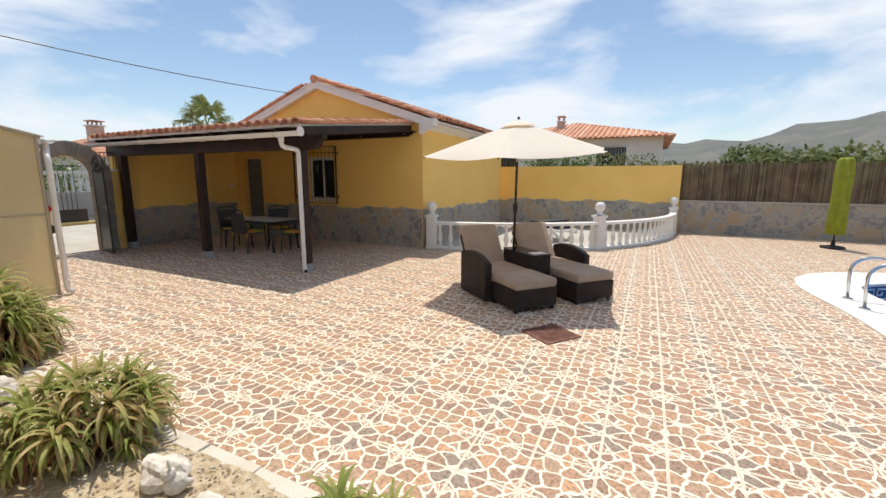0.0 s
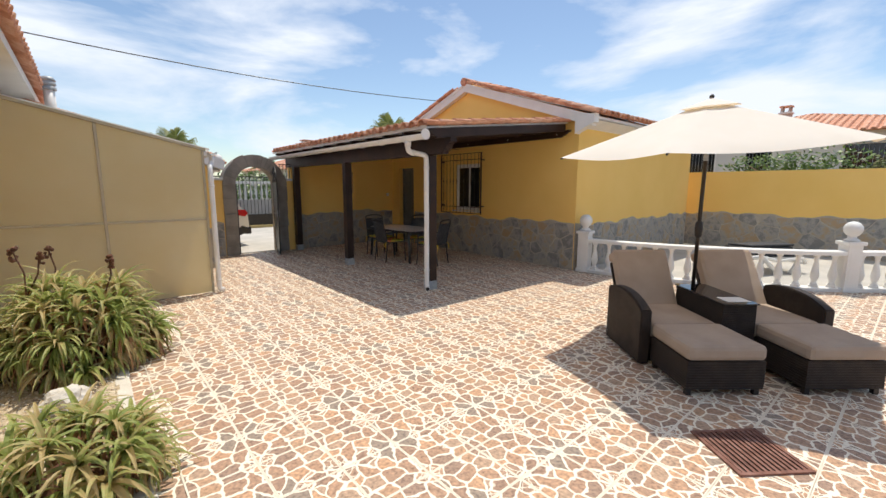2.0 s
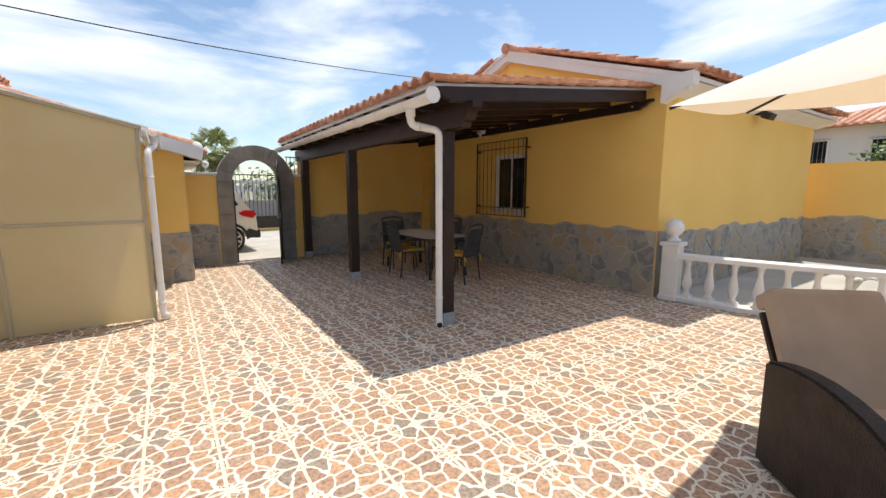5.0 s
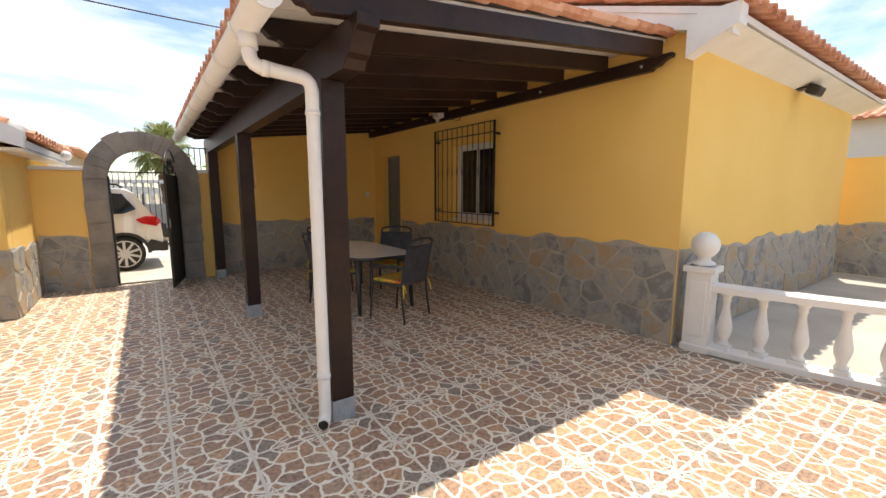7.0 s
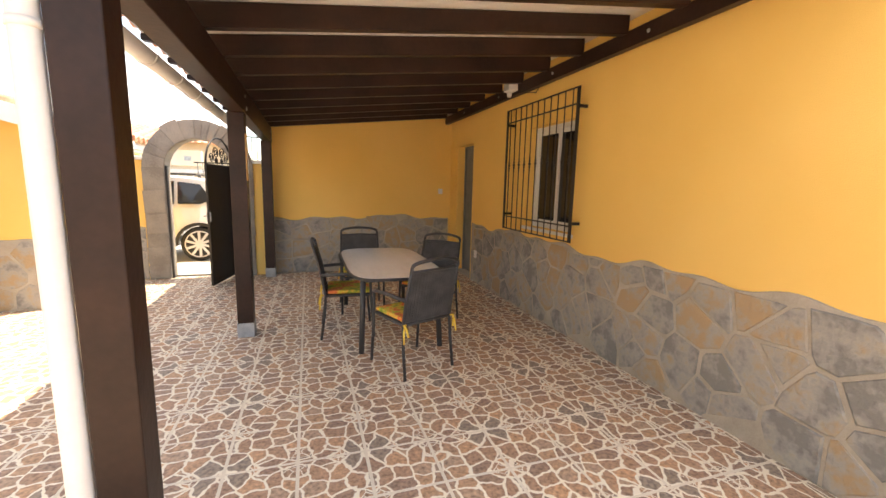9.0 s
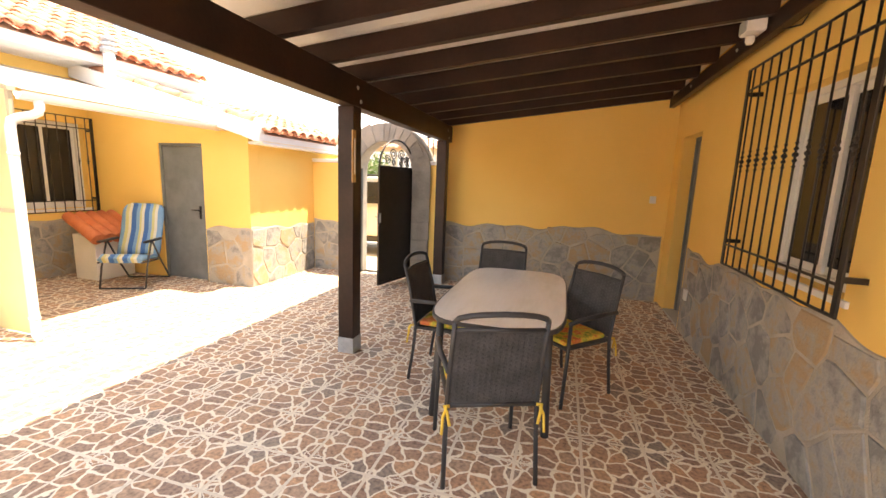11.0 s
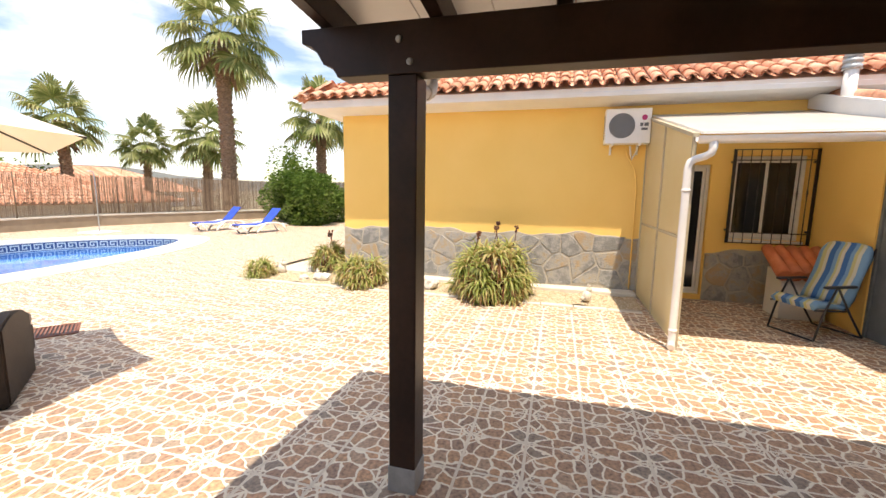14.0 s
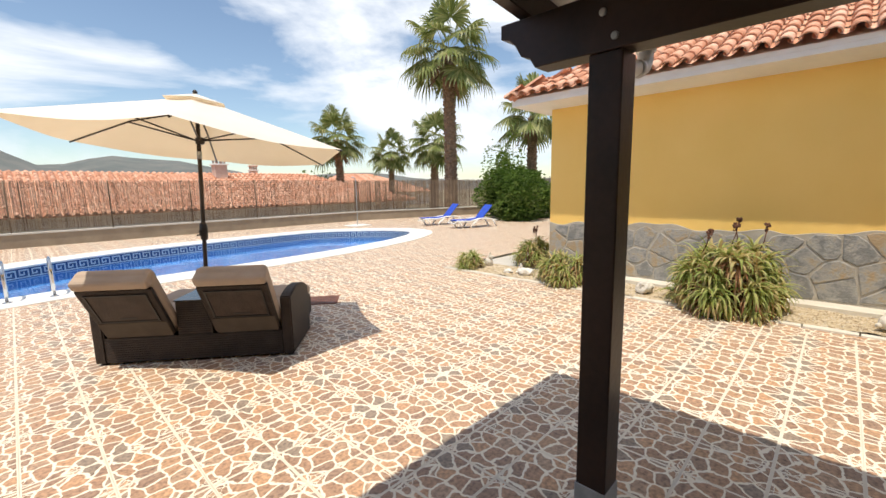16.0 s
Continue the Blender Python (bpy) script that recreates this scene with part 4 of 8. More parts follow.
def pillar(p, turn):
    e = part("pillar", bmesh.new(), M_WHITE, balu)
    bm = bmesh.new()
    box(bm, -0.108, -0.108, 0, 0.108, 0.108, 0.84, bevel=0.008)
    box(bm, -0.122, -0.122, 0.0, 0.122, 0.122, 0.07, bevel=0.008)
    box(bm, -0.14, -0.14, 0.78, 0.14, 0.14, 0.84, bevel=0.012)
    for a in range(4):
        box(bm, -0.07, -0.115, 0.16, 0.07, -0.105, 0.7, bevel=0.004, m=Matrix.Rotation(a * math.pi / 2, 4, 'Z'))
    bm.to_mesh(e.data)
    bm.free()
    e.matrix_local = pose(p.x, p.y, 0, 0, 0, turn)
    part("ball", lathe(bmesh.new(), [(0.1, 0.84), (0.1, 0.87), (0.06, 0.89), (0.055, 0.92), (0.085, 0.945), (0.115, 0.99), (0.125, 1.04), (0.115, 1.09), (0.085, 1.135), (0.04, 1.16), (0.005, 1.165)], seg=24), M_WHITE, e)


for p, a in zip((P1, P2, P3), ang):
    pillar(p, math.degrees(a))
BAL = bmesh.new()
lathe(BAL, [(0.05, 0.1), (0.05, 0.125), (0.033, 0.14), (0.038, 0.17), (0.058, 0.23), (0.062, 0.28), (0.05, 0.35), (0.032, 0.45), (0.028, 0.51), (0.036, 0.54), (0.03, 0.56), (0.048, 0.585), (0.048, 0.61)], seg=14)
box(BAL, -0.06, -0.06, 0.06, 0.06, 0.06, 0.1, bevel=0.004)
BAL_ME = None
for seg_a, seg_b, count in ((ang[0], ang[1], 15), (ang[1], ang[2], 18)):
    step = (seg_b - seg_a)
    n = 24
    for nm, z0, z1, hw in (("rail", 0.61, 0.68, 0.095), ("plinth", 0.0, 0.065, 0.09)):
        bm = bmesh.new()
        loops = []
        for k in range(n + 1):
            a = seg_a + step * k / n
            p, q = on_arc(a, -hw), on_arc(a, hw)
            loops.append([bm.verts.new((p.x, p.y, z0)), bm.verts.new((q.x, q.y, z0)), bm.verts.new((q.x, q.y, z1 - 0.012)), bm.verts.new(((q.x * 0.9 + p.x * 0.1), (q.y * 0.9 + p.y * 0.1), z1)),
                          bm.verts.new(((p.x * 0.9 + q.x * 0.1), (p.y * 0.9 + q.y * 0.1), z1)), bm.verts.new((p.x, p.y, z1 - 0.012))])
        for u, v in zip(loops, loops[1:]):
            for i in range(6):
                bm.faces.new((u[i], u[(i + 1) % 6], v[(i + 1) % 6], v[i]))
        bm.faces.new(loops[0])
        bm.faces.new(loops[-1])
        bmesh.ops.recalc_face_normals(bm, faces=bm.faces[:])
        part(nm, bm, M_WHITE, balu)
    for k in range(count):
        p = on_arc(seg_a + step * (k + 0.8) / (count + 0.6))
        if BAL_ME is None:
            o = part("baluster", BAL, M_WHITE, balu)
            BAL_ME = o.data
        else:
            o = new("baluster", BAL_ME)
            o.parent = balu
        o.location = (p.x, p.y, 0)

# ---- dining set ----
M_DKGREY = material("dark_grey_metal", [(0.030, 0.031, 0.034), (0.045, 0.046, 0.05)], 0.45, 6, 0.05)
M_WEAVE = material("dark_grey_weave", [(0.036, 0.036, 0.038), (0.075, 0.074, 0.076)], 0.6, 12, 0.6, fine=260)
M_TABLETOP = material("grey_marbled_top", [(0.73, 0.70, 0.66), (0.81, 0.785, 0.75), (0.85, 0.83, 0.80)], 0.18, 2.4, 0.03, fine=14, stretch=(2.5, 0.5, 1))
M_TIE = material("yellow_ribbon", [(0.75, 0.5, 0.06), (0.85, 0.62, 0.12)], 0.8, 9, 0.1)
M_FLORAL = material("floral_cushion_print", [(0.16, 0.22, 0.03), (0.30, 0.36, 0.05), (0.75, 0.52, 0.08), (0.68, 0.14, 0.05), (0.80, 0.35, 0.12)], 0.9, 9, 0.1, fine=30)


def dining_chair(m):
    c = thing("dining_chair", "dark grey metal garden chair with woven back and floral seat pad", "chair", m, group="chairs round the terrace table")
    for s in (-1, 1):
        back = [(s * 0.255, -0.27, 0.0), (s * 0.25, -0.235, 0.25), (s * 0.245, -0.22, 0.44), (s * 0.24, -0.27, 0.7), (s * 0.235, -0.33, 0.92)]
        part("leg", tube(bmesh.new(), back, 0.0135, 8), M_DKGREY, c)
        part("leg", tube(bmesh.new(), [(s * 0.255, 0.26, 0.0), (s * 0.25, 0.235, 0.3), (s * 0.25, 0.22, 0.63)], 0.0135, 8), M_DKGREY, c)
        part("armrest", tube(bmesh.new(), [(s * 0.25, -0.27, 0.645), (s * 0.27, -0.05, 0.655), (s * 0.265, 0.15, 0.645), (s * 0.25, 0.235, 0.62)], 0.017, 8), M_DKGREY, c)
        bm = bmesh.new()
        tube(bm, [(s * 0.235, -0.245, 0.445), (s * 0.262, -0.255, 0.45), (s * 0.25, -0.275, 0.43), (s * 0.235, -0.285, 0.36)], 0.009, 5)
        tube(bm, [(s * 0.25, -0.26, 0.45), (s * 0.27, -0.27, 0.4), (s * 0.275, -0.28, 0.31)], 0.008, 5)
        part("tie", bm, M_TIE, c, "yellow tie ribbon of the seat pad")
    top = [(-0.235, -0.33, 0.92)] + [(0.235 * math.sin(t), -0.33 - 0.028 * math.cos(t) ** 2, 0.92 + 0.045 * math.cos(t)) for t in (math.pi * (k / 8 - 0.5) for k in range(1, 8))] + [(0.235, -0.33, 0.92)]
    part("top_rail", tube(bmesh.new(), top, 0.015, 8), M_DKGREY, c)
    part("cross_rail", tube(bmesh.new(), [(-0.235, -0.318, 0.875), (0, -0.335, 0.88), (0.235, -0.318, 0.875)], 0.011, 8), M_DKGREY, c)
    part("cross_rail", tube(bmesh.new(), [(-0.245, -0.225, 0.44), (0.245, -0.225, 0.44)], 0.011, 8), M_DKGREY, c)
    # woven back: strands over and under
    bm = bmesh.new()
    for k in range(34):
        z = 0.455 + k * 0.0124
        lean = -0.222 - max(0, z - 0.44) * 0.215
        pts = [(-0.235 + 0.47 * i / 16, lean - 0.012 * math.sin(math.pi * i / 16) + 0.0045 * (1 if (i + k) % 2 else -1), z) for i in range(17)]
        for a, b in zip(pts, pts[1:]):
            v = [bm.verts.new((a[0], a[1], a[2])), bm.verts.new((b[0], b[1], b[2])), bm.verts.new((b[0], b[1], b[2] + 0.0115)), bm.verts.new((a[0], a[1], a[2] + 0.0115))]
            bm.faces.new(v)
    v = []
    for i in range(17):
        x, bow = -0.235 + 0.47 * i / 16, 0.012 * math.sin(math.pi * i / 16)
        v.append((bm.verts.new((x, -0.225 - bow, 0.455)), bm.verts.new((x, -0.225 - 0.42 * 0.215 - bow, 0.875))))
    for a, b in zip(v, v[1:]):
        bm.faces.new((a[0], b[0], b[1], a[1]))
    tagged(part("woven_back", bm, M_WEAVE, c), "woven dark grey strands", kind="stuff")
    part("seat", boxes((-0.245, -0.225, 0.42, 0.245, 0.24, 0.445), bevel=0.01), M_WEAVE, c)
    bm = bmesh.new()
    box(bm, -0.225, -0.2, 0.447, 0.225, 0.24, 0.485, bevel=0.018)
    part("seat_pad", bm, M_FLORAL, c, "floral print seat pad in green, yellow and red")
    for o in c.children:
        o.data.transform(Matrix.Diagonal((1, 1, 1.035, 1)))
    return c


ch = dining_chair(pose(1.47, 1.88, 0, 0, 0, 22))
copy_thing(ch, pose(1.93, 2.94, 0, 0, 0, 136))
copy_thing(ch, pose(1.0, 2.87, 0, 0, 0, -93))
copy_thing(ch, pose(1.25, 3.68, 0, 0, 0, 178))

table = thing("dining_table", "dark grey metal garden table with a grey marbled glass top", "table", pose(1.45, 3.02, 0))
out = []
for k in range(64):
    a = 2 * math.pi * k / 64
    c, s = math.cos(a), math.sin(a)
    p = 5.0
    r = (abs(c) ** p + abs(s) ** p) ** (-1 / p)
    out.append((0.475 * r * c, 0.92 * r * s))
bm = prism(bmesh.new(), [(x * 0.975, y * 0.985) for x, y in out], pose(0, 0, 0.722), 0.01)
part("tabletop", bm, M_TABLETOP, table)
bm = bmesh.new()
lo = [[bm.verts.new((x * f, y * f, z)) for x, y in out] for f, z in ((0.965, 0.700), (1.0, 0.700), (1.0, 0.728), (0.976, 0.728), (0.965, 0.72))]
for a, b in zip(lo, lo[1:] + lo[:1]):
    for k in range(64):
        bm.faces.new((a[k], a[(k + 1) % 64], b[(k + 1) % 64], b[k]))
bmesh.ops.recalc_face_normals(bm, faces=bm.faces[:])
part("rim", bm, M_DKGREY, table)
for sx in (-1, 1):
    for sy in (-1, 1):
        part("leg", tube(bmesh.new(), [(sx * 0.36, sy * 0.78, 0.70), (sx * 0.37, sy * 0.8, 0.35), (sx * 0.385, sy * 0.83, 0.0)], 0.027, 10), M_DKGREY, table)
part("under_frame", boxes((-0.36, -0.79, 0.67, -0.33, 0.79, 0.698), (0.33, -0.79, 0.67, 0.36, 0.79, 0.698), (-0.33, -0.79, 0.67, 0.33, -0.76, 0.698), (-0.33, 0.76, 0.67, 0.33, 0.79, 0.698)), M_DKGREY, table)

# ---- twin lounge seat under the umbrella ----
def pillow(bm, x0, y0, z0, x1, y1, z1, r=0.04, m=None):
    box(bm, x0, y0, z0, x1, y1, z1, bevel=r, m=m)
    return bm


def wicker_box(bm, x0, y0, z0, x1, y1, z1):
    """A box whose sides are ribbed like rows of woven strands."""
    n = int((z1 - z0) / 0.011)
    rows = []
    for k in range(n + 1):
        d = 0.0035 if k % 2 else 0.0
        z = z0 + (z1 - z0) * k / n
        rows.append([bm.verts.new((x0 + d, y0 + d, z)), bm.verts.new((x1 - d, y0 + d, z)), bm.verts.new((x1 - d, y1 - d, z)), bm.verts.new((x0 + d, y1 - d, z))])
    for a, b in zip(rows, rows[1:]):
        for k in range(4):
            bm.faces.new((a[k], a[(k + 1) % 4], b[(k + 1) % 4], b[k]))
    bm.faces.new(rows[0][::-1])
    bm.faces.new(rows[-1])
    return bm


UX = math.degrees(math.atan2(-0.643, 0.766))
lounge = thing("twin_lounge_seat", "dark brown wicker double lounge seat with taupe cushions and footstools", "lounge seat", pose(0.085, -2.99, 0, 0, 0, UX + 180) @ pose(0, 0, 0))
LW2, ARM = 1.87, 0.105


def lx(u):
    return -u


for u in (0.0, LW2 - ARM):
    bm = bmesh.new()
    prof = [(0.0, 0.02), (0.0, 0.615), (0.1, 0.642), (0.22, 0.66), (0.36, 0.665), (0.5, 0.65), (0.62, 0.62), (0.72, 0.578), (0.78, 0.545), (0.78, 0.02)]
    prism(bm, prof, Matrix.Translation((lx(u), 0, 0)) @ basis((0, 0, 0), (0, 1, 0), (0, 0, 1)) @ Matrix.Diagonal((1, 1, -1, 1)), ARM)
    bmesh.ops.bevel(bm, geom=bm.edges[:], offset=0.012, segments=2, affect='EDGES')
    part("arm", bm, M_WICKER, lounge)
part("base", wicker_box(bmesh.new(), lx(LW2 - ARM - 0.002), 0.005, 0.03, lx(ARM + 0.002), 0.72, 0.27), M_WICKER, lounge)
cons = part("console", wicker_box(bmesh.new(), lx(1.09), 0.012, 0.275, lx(0.765), 0.80, 0.61), M_WICKER, lounge)
part("console_top", boxes((lx(1.10), 0.0, 0.612, lx(0.755), 0.82, 0.624), bevel=0.002), M_DARKGLASS, cons, "dark glass console top")
part("paper", boxes((lx(1.07), 0.58, 0.625, lx(0.84), 0.75, 0.628)), M_WHITE, cons, "white leaflet on the console")
for u0, u1 in ((0.115, 0.745), (1.11, 1.755)):
    part("seat_cushion", pillow(bmesh.new(), lx(u1), 0.10, 0.272, lx(u0), 0.77, 0.43, 0.04), M_CUSHION, lounge)
    lean = Matrix.Translation((0, 0.06, 0.30)) @ Matrix.Rotation(radians(31), 4, 'X')
    bk = part("backrest", boxes((lx(u1 - 0.005), -0.045, 0.02, lx(u0 + 0.005), -0.004, 0.62), bevel=0.008), M_WICKER, lounge)
    bk.data.transform(lean)
    o = part("weave_panel", boxes((lx(u1 - 0.075), -0.05, 0.235, lx(u0 + 0.075), -0.0452, 0.56), bevel=0.002), M_WICKERPANEL, bk)
    o.data.transform(lean)
    bm = boxes((lx(u1 - 0.06), -0.058, 0.22, lx(u1 - 0.074), -0.0452, 0.575), (lx(u0 + 0.074), -0.058, 0.22, lx(u0 + 0.06), -0.0452, 0.575), (lx(u1 - 0.074), -0.058, 0.561, lx(u0 + 0.074), -0.0452, 0.575),
               (lx(u1 - 0.074), -0.058, 0.22, lx(u0 + 0.074), -0.0452, 0.234))
    o = part("back_frame", bm, M_BLACK, bk, "dark frame of the back panel")
    o.data.transform(lean)
    o = part("handle_slot", boxes((lx((u0 + u1) / 2 + 0.075), -0.054, 0.262, lx((u0 + u1) / 2 - 0.075), -0.0505, 0.28), bevel=0.001), M_BLACK, bk, "dark grip slot")
    o.data.transform(lean)
    o = part("back_cushion", pillow(bmesh.new(), lx(u1), 0.002, 0.0, lx(u0), 0.125, 0.745, 0.045), M_CUSHION, lounge)
    o.data.transform(lean)
    o = part("cushion_flap", pillow(bmesh.new(), lx(u1 - 0.004), -0.062, 0.632, lx(u0 + 0.004), 0.06, 0.735, 0.03), M_CUSHION, lounge)
    o.data.transform(lean)
    o = part("cushion_sling", boxes((lx(u1 - 0.02), -0.052, 0.0, lx(u0 + 0.02), -0.0455, 0.205), bevel=0.002), M_SLING, lounge)
    o.data.transform(lean)
    stool = part("footstool", wicker_box(bmesh.new(), lx(u1 + 0.01), 0.79, 0.06, lx(u0 - 0.01), 1.38, 0.30), M_WICKER, lounge)
    part("stool_cushion", pillow(bmesh.new(), lx(u1 + 0.012), 0.785, 0.302, lx(u0 - 0.012), 1.39, 0.435, 0.04), M_CUSHION, stool)
    for a in (lx(u1 - 0.03), lx(u0 + 0.03)):
        for b in (0.82, 1.34):
            part("foot", boxes((a - 0.02, b - 0.02, 0, a + 0.02, b + 0.02, 0.06)), M_BLACK, stool)
for a in (0.055, LW2 - 0.055):
    for b in (0.06, 0.7):
        part("foot", boxes((lx(a) - 0.025, b - 0.025, 0, lx(a) + 0.025, b + 0.025, 0.03)), M_BLACK, lounge)

# ---- umbrella ----
UC = Vector((0.54, -3.71))
para = thing("parasol", "ecru hexagonal garden parasol, open and slightly tilted, on a dark pole", "parasol", pose(UC.x, UC.y, 0))
M_POLE = material("bronze_pole", [(0.030, 0.022, 0.018), (0.05, 0.04, 0.032)], 0.35, 8, 0.03, metallic=0.4)
part("pole", tube(bmesh.new(), [(0.09, 0.04, 0.625), (0.056, 0.025, 1.3), (0, 0, 2.45)], 0.0195, 12), M_POLE, para)
part("collar", tube(bmesh.new(), [(0.023, 0.01, 1.98), (0.019, 0.009, 2.05)], 0.022, 12), M_STEEL, para, "pale collar on the pole")
cr = part("crank_box", lathe(bmesh.new(), [(0.022, 1.18), (0.034, 1.2), (0.04, 1.28), (0.034, 1.34), (0.022, 1.36)], (0.057, 0.025, 0), 12), M_BLACK, para)
part("crank_handle", tube(bmesh.new(), [(0.057, 0.025, 1.28), (0.1, 0.04, 1.28), (0.1, 0.05, 1.24), (0.13, 0.06, 1.24)], 0.009, 8), M_BLACK, cr)
TILT = 0.10
R6 = 1.44


def hexpt(k, f=1.0, z=0.0):
    a = math.pi / 3 * k + 0.122
    x, y = R6 * f * math.cos(a), R6 * f * math.sin(a)
    return Vector((x, y, 2.115 + TILT * x + z + (1 - f) * 0.45))


bm = bmesh.new()
for k in range(6):
    rows = []
    n = 8
    for i in range(n + 1):
        f = 0.13 + 0.87 * i / n
        row = []
        for j in range(n + 1):
            p = hexpt(k, f).lerp(hexpt(k + 1, f), j / n)
            p.z -= 0.06 * math.sin(math.pi * j / n) * f * 0.7
            w = 1 - 0.045 * math.sin(math.pi * j / n) * (f > 0.99)
            p.x, p.y = p.x * w, p.y * w
            row.append(bm.verts.new(p))
        rows.append(row)
    for i in range(n):
        for j in range(n):
            bm.faces.new((rows[i][j], rows[i + 1][j], rows[i + 1][j + 1], rows[i][j + 1])).smooth = True
bmesh.ops.remove_doubles(bm, verts=bm.verts[:], dist=0.001)
bmesh.ops.recalc_face_normals(bm, faces=bm.faces[:])


def canopy_cloth():
    m = bpy.data.materials.new("canopy_cloth")
    m.use_nodes = True
    n, l = m.node_tree.nodes, m.node_tree.links
    b = n["Principled BSDF"]
    geo = n.new("ShaderNodeNewGeometry")
    no = n.new("ShaderNodeTexNoise")
    no.inputs["Scale"].default_value = 5
    no.inputs["Detail"].default_value = 6
    l.new(geo.outputs["Position"], no.inputs["Vector"])
    r = ramp(n, [(0.3, (0.88, 0.85, 0.78)), (0.7, (0.91, 0.88, 0.82))])
    l.new(no.outputs["Fac"], r.inputs["Fac"])
    l.new(r.outputs["Color"], b.inputs["Base Color"])
    b.inputs["Roughness"].default_value = 0.9
    tr = n.new("ShaderNodeBsdfTranslucent")
    tr.inputs["Color"].default_value = (0.8, 0.58, 0.33, 1)
    mx = n.new("ShaderNodeMixShader")
    mx.inputs[0].default_value = 0.3
    l.new(b.outputs[0], mx.inputs[1])
    l.new(tr.outputs[0], mx.inputs[2])
    l.new(mx.outputs[0], n["Material Output"].inputs["Surface"])
    return m


M_CLOTH = canopy_cloth()
cn = part("canopy", bm, M_CLOTH, para)
bm = bmesh.new()
top = bm.verts.new((0, 0, 2.60))
ring = []
for k in range(6):
    ring.append(bm.verts.new(hexpt(k, 0.2, 0.035)))
for k in range(6):
    bm.faces.new((top, ring[k], ring[(k + 1) % 6])).smooth = True
part("vent", bm, M_CLOTH, cn)
part("finial", lathe(bmesh.new(), [(0.01, 2.59), (0.022, 2.605), (0.022, 2.62), (0.008, 2.635)], seg=10), M_POLE, para)
part("hub", lathe(bmesh.new(), [(0.03, 2.40), (0.045, 2.42), (0.045, 2.46), (0.03, 2.48)], seg=12), M_POLE, para)
part("runner", lathe(bmesh.new(), [(0.026, 2.12), (0.042, 2.13), (0.042, 2.18), (0.026, 2.19)], seg=12), M_POLE, para)
for k in range(6):
    rib = part("rib", tube(bmesh.new(), [(0.04 * math.cos(math.pi / 3 * k), 0.04 * math.sin(math.pi / 3 * k), 2.44), hexpt(k, 0.5, -0.012), hexpt(k, 1.0, -0.012)], 0.009, 6), M_POLE, para)
    part("strut", tube(bmesh.new(), [(0.04 * math.cos(math.pi / 3 * k), 0.04 * math.sin(math.pi / 3 * k), 2.16), hexpt(k, 0.52, -0.014)], 0.008, 6), M_POLE, rib)

# ---- folding armchair, tiled box and air conditioner ----
def stripes():
    m = bpy.data.materials.new("striped_deck_cushion")
    m.use_nodes = True
    n, l = m.node_tree.nodes, m.node_tree.links
    b = n["Principled BSDF"]
    tc = n.new("ShaderNodeTexCoord")
    sp = n.new("ShaderNodeSeparateXYZ")
    l.new(tc.outputs["Object"], sp.inputs[0])
    mu = n.new("ShaderNodeMath")
    mu.operation = 'MULTIPLY_ADD'
    mu.inputs[1].default_value = 1.9
    mu.inputs[2].default_value = 0.5
    l.new(sp.outputs["X"], mu.inputs[0])
    B, W, Y, L = (0.05, 0.16, 0.42), (0.62, 0.62, 0.52), (0.55, 0.52, 0.25), (0.18, 0.36, 0.58)
    r = ramp(n, [(0.0, L), (0.1, W), (0.17, Y), (0.24, L), (0.32, B), (0.43, W), (0.5, Y), (0.55, L), (0.63, B), (0.75, W), (0.82, Y), (0.9, L)])
    r.color_ramp.interpolation = 'CONSTANT'
    l.new(mu.outputs[0], r.inputs["Fac"])
    l.new(r.outputs["Color"], b.inputs["Base Color"])
    b.inputs["Roughness"].default_value = 0.9
    return m


fc = thing("folding_armchair", "reclining folding chair with a blue striped cushion and dark tube frame", "chair", pose(-3.95, 3.92, 0, 0, 0, 206))
M_STRIPE = stripes()


def slab_along(pts, w, th, round_top=False):
    bm = bmesh.new()
    rows = []
    for i, (y, z) in enumerate(pts):
        ww = w
        if round_top and i >= len(pts) - 4:
            ww = w * math.sqrt(max(0.05, 1 - ((i - len(pts) + 4) / 3.6) ** 2))
        y0, z0 = pts[max(0, i - 1)]
        y1, z1 = pts[min(len(pts) - 1, i + 1)]
        t = Vector((0, y1 - y0, z1 - z0)).normalized()
        nn = Vector((0, -t.z, t.y))
        puff = th * (0.75 + 0.25 * math.sin(i * 1.6))
        ring = []
        for x, s in ((-1, -0.3), (-0.9, 1), (0, 1.15), (0.9, 1), (1, -0.3), (0.9, -1), (0, -1), (-0.9, -1)):
            p = Vector((x * ww / 2, y, z)) + nn * s * puff / 2
            ring.append(bm.verts.new(p))
        rows.append(ring)
    for a, b in zip(rows, rows[1:]):
        for k in range(8):
            bm.faces.new((a[k], a[(k + 1) % 8], b[(k + 1) % 8], b[k])).smooth = True
    bm.faces.new(rows[0])
    bm.faces.new(rows[-1])
    bmesh.ops.recalc_face_normals(bm, faces=bm.faces[:])
    return bm


